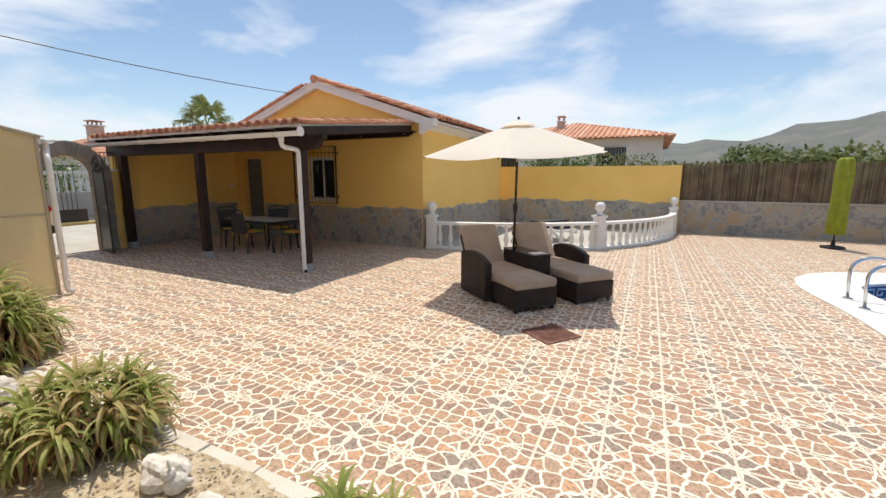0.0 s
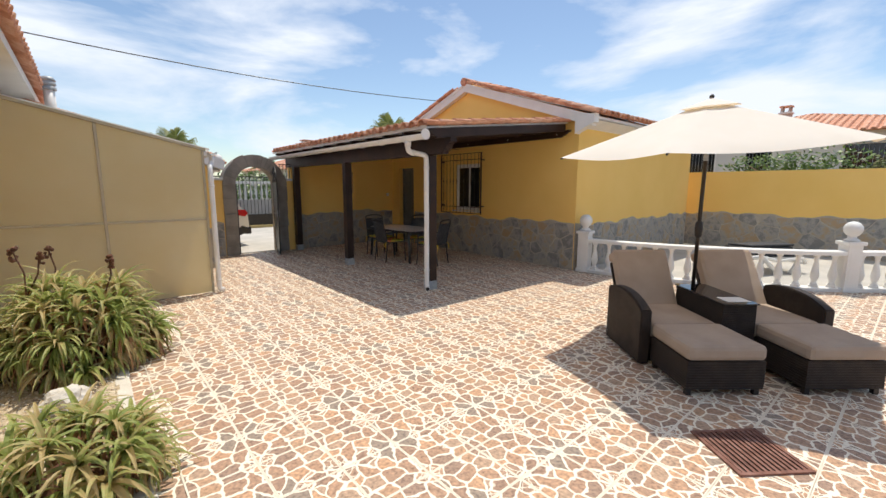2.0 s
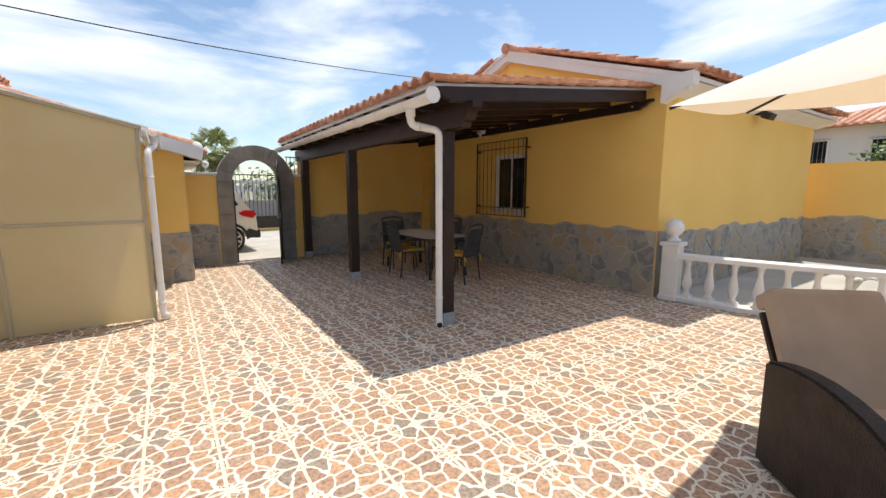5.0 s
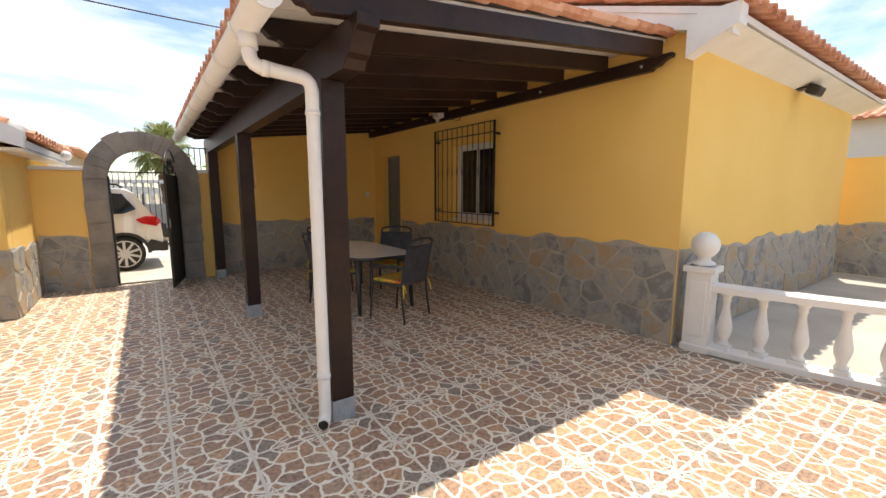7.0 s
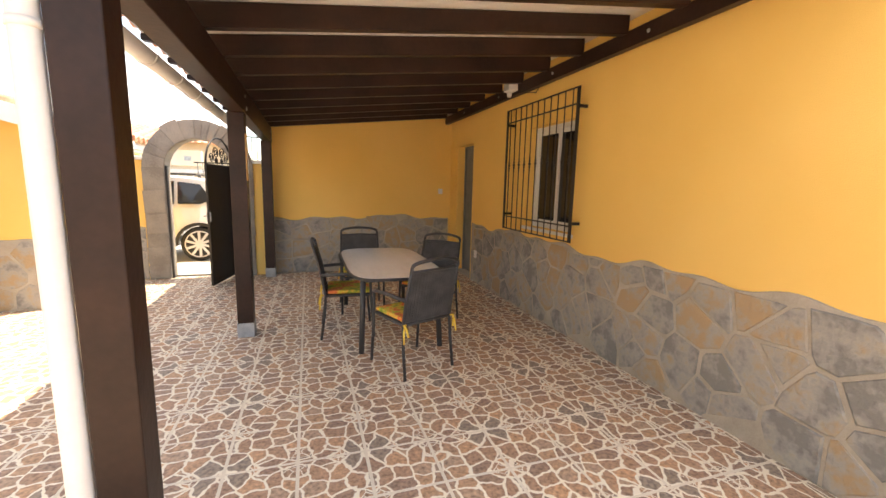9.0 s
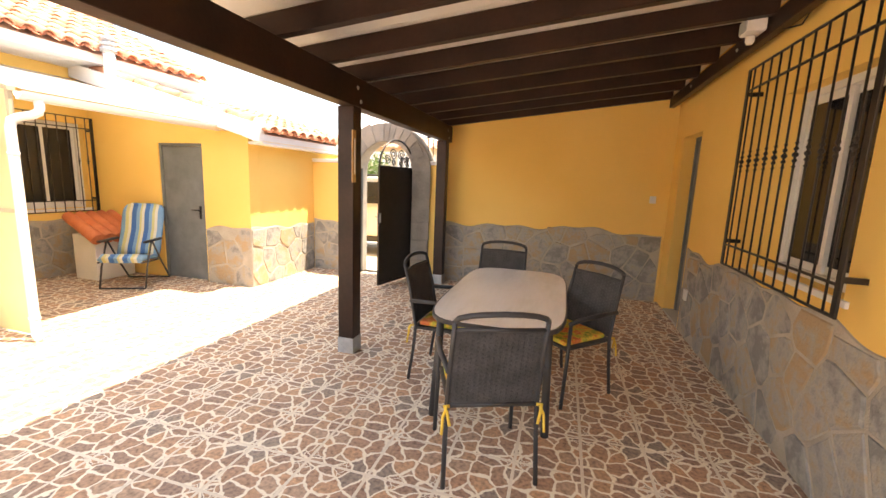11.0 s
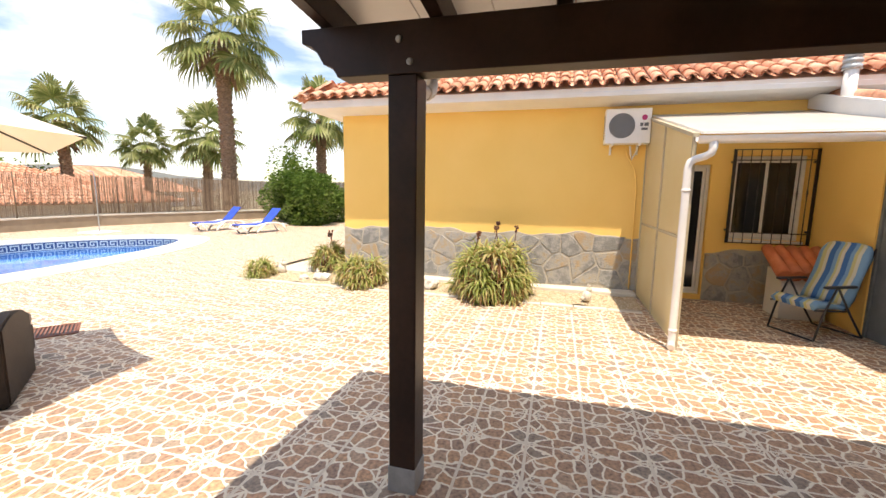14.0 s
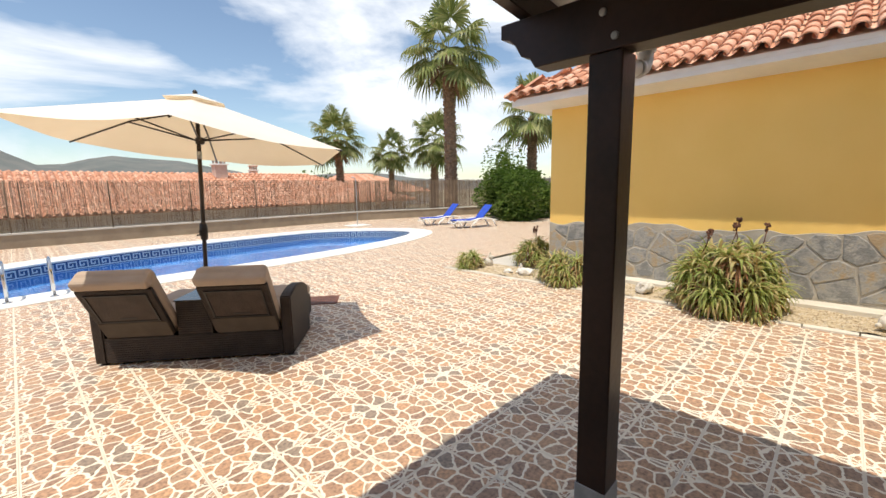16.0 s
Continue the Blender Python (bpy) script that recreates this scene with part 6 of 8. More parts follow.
def aloe(name, label, at, radius, height, rosettes, seed, stalks=0):
    """A mound of rosettes, each a whorl of arching leaves, over a skirt of dry ones."""
    rng = random.Random(seed)
    t = thing(name, label, "plant", pose(*at))
    vs, fs, dry_v, dry_f = [], [], [], []
    for r_i in range(rosettes):
        a = r_i * 2.39996 + rng.uniform(-0.3, 0.3)
        e = math.asin(min(0.995, (r_i + 0.5) / rosettes)) * 0.97 + rng.uniform(-0.08, 0.08)
        r = rng.uniform(0.66, 0.86)
        ce = math.cos(e) ** 0.6 if e < 1.55 else 0.0
        c = Vector((radius * r * math.cos(a) * ce, radius * r * math.sin(a) * ce, 0.05 + height * r * max(0.0, math.sin(e))))
        axis = (Vector((math.cos(a) * math.cos(e), math.sin(a) * math.cos(e), math.sin(e) + 0.55))).normalized()
        u = axis.orthogonal().normalized()
        w = axis.cross(u)
        n = rng.randint(16, 21)
        s = rng.uniform(0.8, 1.2) * min(1.0, 0.6 + radius * 0.6)
        for k in range(n):
            b = k * 2.39996 + rng.uniform(-0.2, 0.2)
            spread = 0.22 + 1.15 * k / n
            d = (axis * math.cos(spread) + (u * math.cos(b) + w * math.sin(b)) * math.sin(spread)).normalized()
            leaf_strip(vs, fs, c, d, s * rng.uniform(0.22, 0.36), 0.040 * s, 0.14 + 0.32 * k / n + rng.uniform(0, 0.12), rng)
        for k in range(9):
            b = rng.uniform(0, 6.28)
            d = (Vector((math.cos(b), math.sin(b), -0.35)) + Vector((math.cos(a), math.sin(a), 0)) * 0.5).normalized()
            leaf_strip(dry_v, dry_f, c - axis * 0.05, d, s * rng.uniform(0.2, 0.36), 0.032 * s, 0.24, rng)
    me = bpy.data.meshes.new("dry_leaves")
    me.from_pydata(dry_v, [], dry_f)
    me.materials.append(M_DRYLEAF)
    dl0 = new("dry_leaves", me)
    dl0.parent = t
    dl0["label"] = "dry reddish leaves under the rosettes"
    me = bpy.data.meshes.new("leaves")
    me.from_pydata(vs, [], fs)
    me.materials.append(M_ALOE)
    lv = new("leaves", me)
    lv.parent = t
    # lumpy brown core: stands in for dead stems and for shade inside the clump
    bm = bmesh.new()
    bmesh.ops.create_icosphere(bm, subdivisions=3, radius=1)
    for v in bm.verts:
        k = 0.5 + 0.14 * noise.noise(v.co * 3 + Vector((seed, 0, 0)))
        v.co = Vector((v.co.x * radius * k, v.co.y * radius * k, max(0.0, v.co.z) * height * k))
    part("stem", bm, M_DRY, t, "brown core for dead leaves and painted shade inside the clump")
    for k in range(stalks):
        a = rng.uniform(0, 6.28)
        b = Vector((radius * 0.5 * math.cos(a), radius * 0.5 * math.sin(a), height * 0.8))
        tip = b + Vector((rng.uniform(-0.12, 0.12), rng.uniform(-0.12, 0.12), rng.uniform(0.3, 0.5)))
        st = part("flower_stalk", tube(bmesh.new(), [b, b.lerp(tip, 0.5) + Vector((0.03, 0.02, 0)), tip], 0.007, 5), M_DRY, t)
        bm = bmesh.new()
        for i in range(16):
            z = rng.uniform(-0.09, 0.03)
            bmesh.ops.create_icosphere(bm, subdivisions=1, radius=rng.uniform(0.012, 0.022), matrix=Matrix.Translation(tip + Vector((rng.uniform(-0.025, 0.025), rng.uniform(-0.025, 0.025), z))))
        part("flower_head", bm, M_DRY, st, "withered brown flower head")
    return t


aloe("aloe_clump", "large bushy aloe clump with withered flower stalks in the gravel bed", (-4.48, -0.12, 0.03), 0.66, 0.88, 74, 3, 4)
aloe("aloe_clump", "low aloe clump with reddish leaf tips in the gravel bed", (-4.52, -2.42, 0.03), 0.42, 0.47, 30, 5)
aloe("aloe_clump", "small aloe clump near the end of the bed", (-4.5, -4.5, 0.03), 0.25, 0.26, 13, 7)
aloe("aloe_clump", "aloe clump at the corner of the house", (-5.75, -3.75, 0.0), 0.4, 0.52, 26, 9, 2)


def rock(name, label, at, size, seed, mat):
    bm = bmesh.new()
    bmesh.ops.create_icosphere(bm, subdivisions=3, radius=1)
    for v in bm.verts:
        k = 1 + 0.45 * noise.noise(v.co * 1.3 + Vector((seed, 0, 0))) + 0.16 * noise.noise(v.co * 4 + Vector((0, seed, 0)))
        v.co = Vector((v.co.x * size[0] * k, v.co.y * size[1] * k, size[2] + v.co.z * size[2] * k))
    o = tagged(part(name, bm, mat), label, "rock")
    o.location = at
    return o


M_ROCK = material("white_limestone", [(0.50, 0.46, 0.40), (0.66, 0.62, 0.55), (0.74, 0.71, 0.66)], 0.9, 9, 0.6, fine=40)
rock("garden_rock", "rough white limestone rock in the gravel", (-4.52, -3.2, 0.0), (0.10, 0.14, 0.09), 2.0, M_ROCK)
rock("garden_rock", "white limestone rock between the aloes", (-4.6, -1.15, 0.0), (0.14, 0.12, 0.1), 5.0, M_ROCK)
rock("garden_rock", "small pale stone on the gravel", (-4.55, -3.6, 0.0), (0.07, 0.09, 0.05), 8.0, M_ROCK)


def figurine(label, at, h, turn):
    """A little animal figure: one plain rounded mesh."""
    bm = bmesh.new()
    for c, r in (((0, 0, 0.32), (0.24, 0.3, 0.32)), ((0, 0.14, 0.68), (0.17, 0.2, 0.17)), ((-0.07, 0.1, 0.9), (0.05, 0.04, 0.14)), ((0.07, 0.1, 0.9), (0.05, 0.04, 0.14)), ((0, -0.3, 0.2), (0.1, 0.14, 0.12))):
        bmesh.ops.create_icosphere(bm, subdivisions=2, radius=1, matrix=Matrix.Translation(Vector(c) * h) @ Matrix.Diagonal((*(x * h for x in r), 1)))
    o = tagged(part("garden_figurine", bm, M_ROCK), label, "figurine")
    o.matrix_world = pose(*at, 0, 0, turn)
    return o


figurine("small pale stone squirrel figurine on the gravel", (-4.5, 1.35, 0.04), 0.26, 40)
figurine("small white stone rabbit figurine on the gravel", (-4.9, -4.35, 0.0), 0.3, 20)
figurine("small white stone bird figurine on the gravel", (-4.55, -3.35, 0.03), 0.2, 70)


def palm(name, label, at, height, crown, seed, lean=0.0, trunk_r=0.26, leaves=34):
    rng = random.Random(seed)
    t = thing(name, label, "palm tree", pose(*at), group="fan palms")
    pts, rs = [], []
    n = max(6, int(height / 0.22))
    for k in range(n + 1):
        f = k / n
        pts.append((lean * f * f, 0.0, height * f))
        rs.append(trunk_r * (1.25 - 0.5 * f if f < 0.2 else 1.15 - 0.25 * f) * (1.0 if k % 2 else 0.9))
    bm = tube(bmesh.new(), pts, rs, 14)
    for k in range(int(height / 0.05)):
        f = (k + 0.5) / int(height / 0.05)
        a, z, rr = k * 2.39996, height * f, trunk_r * (1.25 - 0.5 * f if f < 0.2 else 1.15 - 0.25 * f)
        m = pose(lean * f * f + rr * 0.93 * math.cos(a), rr * 0.93 * math.sin(a), z, 0, 28, math.degrees(a))
        box(bm, -0.02, -trunk_r * 0.28, -0.09, trunk_r * 0.16, trunk_r * 0.28, 0.07, m=m)
    part("trunk", bm, M_BARK, t)
    vs, fs = [], []
    top = Vector((lean, 0, height))
    for k in range(leaves):
        a = k * 2.39996 + rng.uniform(-0.2, 0.2)
        e = radians(82 - 122 * (k / leaves) ** 0.8)
        d = Vector((math.cos(a) * math.cos(e), math.sin(a) * math.cos(e), math.sin(e)))
        stem = crown * rng.uniform(0.44, 0.60)
        hub = top + d * stem + Vector((0, 0, -0.10 * stem * math.cos(e)))
        side = d.cross(Vector((0, 0, 1))).normalized()
        # the fan hangs over from its stalk and is folded along it
        d2 = (d + Vector((0, 0, -0.55 * max(0.2, math.cos(e))))).normalized()
        up = side.cross(d2).normalized()
        i = len(vs)
        vs += [top - side * 0.025, top + side * 0.025, hub + side * 0.02, hub - side * 0.02]
        fs.append((i, i + 1, i + 2, i + 3))
        m = 26
        roll = rng.uniform(-0.25, 0.25)
        for j in range(m):
            b = radians(-125 + 250 * j / (m - 1)) + rng.uniform(-0.03, 0.03)
            q = (d2 * math.cos(b) + side * math.sin(b) - up * (0.28 * abs(math.sin(b)) - roll * math.sin(b))).normalized()
            ln = crown * rng.uniform(0.40, 0.50) * (1 - 0.22 * abs(b) / 2.2)
            w = ln * 0.058
            s2 = q.cross(up).normalized()
            mid = hub + q * ln * 0.55
            out = hub + q * ln * 0.8 + Vector((0, 0, -0.07 * ln))
            tip = hub + q * ln * 0.93 + Vector((0, 0, -0.30 * ln * rng.uniform(0.6, 1.5)))
            i = len(vs)
            vs += [hub.copy(), mid - s2 * w, mid - up * w * 0.5, mid + s2 * w, out - s2 * w * 0.6, out + s2 * w * 0.6, tip]
            fs += [(i, i + 1, i + 2), (i, i + 2, i + 3), (i + 1, i + 4, i + 2), (i + 2, i + 4, i + 5), (i + 2, i + 5, i + 3), (i + 4, i + 6, i + 5)]
    me = bpy.data.meshes.new("crown")
    me.from_pydata(vs, [], fs)
    me.materials.append(M_FROND)
    cr = new("crown", me)
    cr.parent = t
    # old brown fronds hanging under the crown
    vs, fs = [], []
    for k in range(16):
        a = rng.uniform(0, 6.28)
        b = top + Vector((math.cos(a) * trunk_r, math.sin(a) * trunk_r, -rng.uniform(0.0, crown * 0.3)))
        e = b + Vector((math.cos(a) * crown * 0.3, math.sin(a) * crown * 0.3, -crown * rng.uniform(0.25, 0.5)))
        s2 = Vector((-math.sin(a), math.cos(a), 0)) * crown * 0.05
        i = len(vs)
        vs += [b, b.lerp(e, 0.6) - s2, b.lerp(e, 0.6) + s2, e]
        fs.append((i, i + 1, i + 3, i + 2))
    me = bpy.data.meshes.new("dead_fronds")
    me.from_pydata(vs, [], fs)
    me.materials.append(M_BARK)
    df = new("dead_fronds", me)
    df.parent = t
    return t


palm("palm_tree", "tall fan palm with a rough brown trunk beside the fence", (-17.7, -17.2, 0), 9.7, 3.6, 1, 0.15, 0.36, 26)
p2 = palm("palm_tree", "fan palm behind the screen fence", (-15.8, -26.9, -0.3), 5.6, 2.8, 2, 0.2, 0.28, 24)
copy_thing(p2, pose(-22.2, -28.7, -0.4, 0, 0, 60) @ Matrix.Scale(0.9, 4))
copy_thing(p2, pose(-24.6, -25.7, -1.2, 0, 0, 140) @ Matrix.Scale(1.2, 4))
copy_thing(p2, pose(-20.0, -12.75, 0, 0, 0, 200) @ Matrix.Scale(1.02, 4))
p6 = palm("palm_tree", "bushy fan palm standing beyond the gateway", (-0.1, 24.5, 0), 3.6, 1.9, 4, 0.0, 0.25, 26)
copy_thing(p6, pose(17.0, 27.0, 0.6, 0, 0, 80) @ Matrix.Scale(1.45, 4))


def bush(name, label, at, size, count, seed, mat, leaf=0.09):
    """A crown of small leaves on clumps round a few stems."""
    rng = random.Random(seed)
    t = thing(name, label, "shrub", pose(*at))
    vs, fs = [], []
    lumps = [(Vector((rng.uniform(-1, 1) * 0.7, rng.uniform(-1, 1) * 0.7, rng.uniform(0.1, 0.95))), rng.uniform(0.25, 0.5)) for _ in range(26)]
    for _ in range(count):
        c, r = rng.choice(lumps)
        d = Vector((rng.gauss(0, 1), rng.gauss(0, 1), rng.gauss(0, 1))).normalized()
        p = c + d * r * rng.uniform(0.75, 1.05)
        p = Vector((p.x * size[0], p.y * size[1], max(0.02, p.z * size[2])))
        q = Vector((rng.gauss(0, 1), rng.gauss(0, 1), rng.gauss(0, 0.6))).normalized()
        s = q.orthogonal().normalized()
        k = len(vs)
        L = leaf * rng.uniform(0.7, 1.3)
        vs += [p, p + q * L * 0.5 + s * L * 0.3, p + q * L, p + q * L * 0.5 - s * L * 0.3]
        fs.append((k, k + 1, k + 2, k + 3))
    me = bpy.data.meshes.new("leaves")
    me.from_pydata(vs, [], fs)
    me.materials.append(mat)
    o = new("leaves", me)
    o.parent = t
    bm = bmesh.new()
    for k in range(7):
        c, r = lumps[k]
        tube(bm, [(0.05 * k - 0.15, 0.03 * k, 0), (c.x * size[0] * 0.5, c.y * size[1] * 0.5, c.z * size[2] * 0.5), (c.x * size[0], c.y * size[1], c.z * size[2])], [0.05, 0.03, 0.01], 6)
    part("stem", bm, M_BARK, t)
    return t


bush("leafy_shrub", "dense dark green shrub at the end of the terrace", (-16.3, -11.5, 0), (2.0, 2.3, 2.0), 14000, 11, M_SHRUB, 0.2)
bush("leafy_shrub", "lighter green creeper shrub behind the dark one", (-17.3, -13.0, 0), (1.4, 1.2, 3.5), 6500, 12, M_CREEPER, 0.17)
bush("roadside_bush", "pale green bush beyond the reed fence", (26.0, -13.2, 0), (3.0, 4.2, 2.9), 16000, 13, M_OLIVE, 0.34)
bush("roadside_bush", "low scrub beyond the reed fence", (30.0, -8.0, 0), (3, 3.5, 2.3), 6000, 14, M_OLIVE, 0.3)
bush("roadside_bush", "low scrub beyond the reed fence", (30.0, -22.5, 0), (4, 6, 3.0), 9000, 15, M_OLIVE, 0.3)
bush("wall_creeper", "green creeper growing along the neighbour's wall", (10.9, -2.6, 1.6), (0.5, 1.7, 0.95), 2600, 16, M_SHRUB, 0.12)
bush("wall_creeper", "thin green creeper on the neighbour's railing", (10.9, -5.0, 1.6), (0.4, 1.0, 0.8), 1000, 17, M_OLIVE, 0.12)
bush("round_bush", "clipped round bush beyond the south fence", (-13.5, -27.5, -0.4), (2.2, 2.0, 2.6), 3500, 18, M_SHRUB, 0.22)
bush("round_bush", "green bush beyond the gateway", (3.0, 19.0, 0), (2.4, 1.6, 2.3), 3000, 19, M_SHRUB, 0.2)
bush("round_bush", "round clipped bush on the neighbour's terrace", (-6.5, 17.0, 1.2), (0.7, 0.7, 1.2), 1500, 20, M_SHRUB, 0.12)

# ---- reed screens round the terrace ----
M_REED = material("grey_brown_reed", [(0.11, 0.075, 0.05), (0.19, 0.135, 0.09), (0.28, 0.21, 0.145)], 0.95, 3, 0.2, by_piece=0.6)
M_REEDPALE = material("pale_brown_reed", [(0.13, 0.09, 0.065), (0.21, 0.15, 0.105), (0.29, 0.215, 0.15)], 0.95, 3, 0.2, by_piece=0.6)
M_WIRE = material("fence_wire", [(0.05, 0.045, 0.04), (0.08, 0.07, 0.06)], 0.6, 4, 0)


def reed_fence(name, label, a, b, z0, z1, gap, seed, mat=None, reed=(0.012, 0.024), hole=0.022):
    rng = random.Random(seed)
    a, b = Vector(a), Vector(b)
    d = (b - a).normalized()
    nrm = Vector((d.y, -d.x))
    f = thing(name, label, "fence", kind="structure")
    vs, fs = [], []
    s, L = 0.0, (b - a).length
    while s < L:
        w = rng.uniform(*reed)
        off = rng.uniform(-0.012, 0.012)
        t = rng.uniform(-0.01, 0.01)
        zt = z1 + rng.uniform(-0.05, 0.05)
        p, q = a + d * s + nrm * off, a + d * (s + w) + nrm * off
        k = len(vs)
        m = (p + q) / 2 + nrm * w * 0.5
        tl = d * t
        vs += [(p.x, p.y, z0), (m.x, m.y, z0), (q.x, q.y, z0), (q.x + tl.x, q.y + tl.y, zt), (m.x + tl.x, m.y + tl.y, zt), (p.x + tl.x, p.y + tl.y, zt)]
        fs += [(k, k + 1, k + 4, k + 5), (k + 1, k + 2, k + 3, k + 4)]
        s += w * (1 - rng.uniform(0, 0.25)) if rng.random() > gap else w + rng.uniform(0.004, hole)
    me = bpy.data.meshes.new("reeds")
    me.from_pydata(vs, [], fs)
    me.materials.append(mat or M_REED)
    o = new("reeds", me)
    o.parent = f
    tagged(o, "weathered reed stalks", kind="stuff")
    for z in (z0 + 0.25, (z0 + z1) / 2, z1 - 0.2):
        part("wire", tube(bmesh.new(), [(*(a - nrm * 0.02), z), (*(b - nrm * 0.02), z)], 0.004, 4), M_WIRE, f)
    n = int(L / 2.4)
    for k in range(n + 1):
        p = a + d * (L * k / max(1, n)) - nrm * 0.05
        part("post", tube(bmesh.new(), [(p.x, p.y, z0 - 0.1), (p.x, p.y, z1 + 0.02)], 0.022, 6), M_REED, f)
    return f


reed_fence("fence_south", "weathered reed screen over a low rendered wall", (9.8, -18.45), (-11.0, -18.1), 0.5, 2.12, 0.97, 1, M_REEDPALE, (0.007, 0.015), 0.015)
reed_fence("fence_south_west", "weathered reed screen turning towards the palms", (-11.0, -18.1), (-19.0, -15.2), 0.5, 2.1, 0.25, 2, M_REEDPALE, (0.010, 0.020), 0.016)
reed_fence("fence_west", "weathered reed screen at the end of the terrace", (-19.0, -15.2), (-18.5, -3.2), 0.3, 2.1, 0.2, 3)
reed_fence("fence_east", "dark reed screen over a rubble stone wall", (9.9, -6.46), (9.9, -18.4), 1.05, 2.2, 0.0, 4)
M_TANWALL = material("tan_render", [(0.24, 0.19, 0.14), (0.32, 0.26, 0.19)], 0.95, 2, 0.3)
for nm, a, b in (("wall_low_south", (9.8, -18.3), (-11.0, -17.95)), ("wall_low_west", (-11.0, -17.95), (-19.0, -15.05))):
    a, b = Vector(a), Vector(b)
    wall(nm, (b.x, b.y, 0), (a - b).normalized().to_3d(), (a - b).length, 0.42, 0.3, mat=M_TANWALL, label="low tan rendered wall under the reed screen")
    d = (a - b).normalized()
    nrm = Vector((d.y, -d.x)) * 0.03
    c = wall(nm + "_cap", (b.x - nrm.x, b.y - nrm.y, 0.422), d.to_3d(), (a - b).length, 0.05, 0.3, mat=M_CONCRETE, label="pale coping of the low wall")
wall("wall_east_low", (9.78, -6.47, 0), (0, -1, 0), 11.9, 1.02, 0.25, mat=M_MORTAR, label="low wall of rubble stone")
tagged(part("coping_east", boxes((9.74, -18.35, 1.022, 10.06, -6.47, 1.05)), M_CONCRETE), "pale coping of the rubble wall", "coping", kind="structure")

# ---- beyond the gate ----
tagged(part("driveway", boxes((-7, 6.26, -0.2, 9, 13.0, -0.004)), M_CONCRETE), "pale concrete driveway outside the gate", "driveway", kind="structure")
M_CARPAINT = material("white_car_paint", [(0.74, 0.74, 0.73), (0.78, 0.78, 0.77)], 0.18, 2, 0)
M_TYRE = material("black_rubber", [(0.012, 0.012, 0.012), (0.022, 0.022, 0.022)], 0.8, 20, 0.2)
M_RED = material("red_lamp_lens", [(0.45, 0.012, 0.012), (0.55, 0.02, 0.02)], 0.12, 5, 0)
M_ALLOY = material("silver_alloy", [(0.55, 0.55, 0.56), (0.62, 0.62, 0.63)], 0.35, 5, 0, metallic=0.4)
M_TRIM = material("black_plastic_trim", [(0.018, 0.018, 0.018), (0.03, 0.03, 0.03)], 0.55, 12, 0.1)


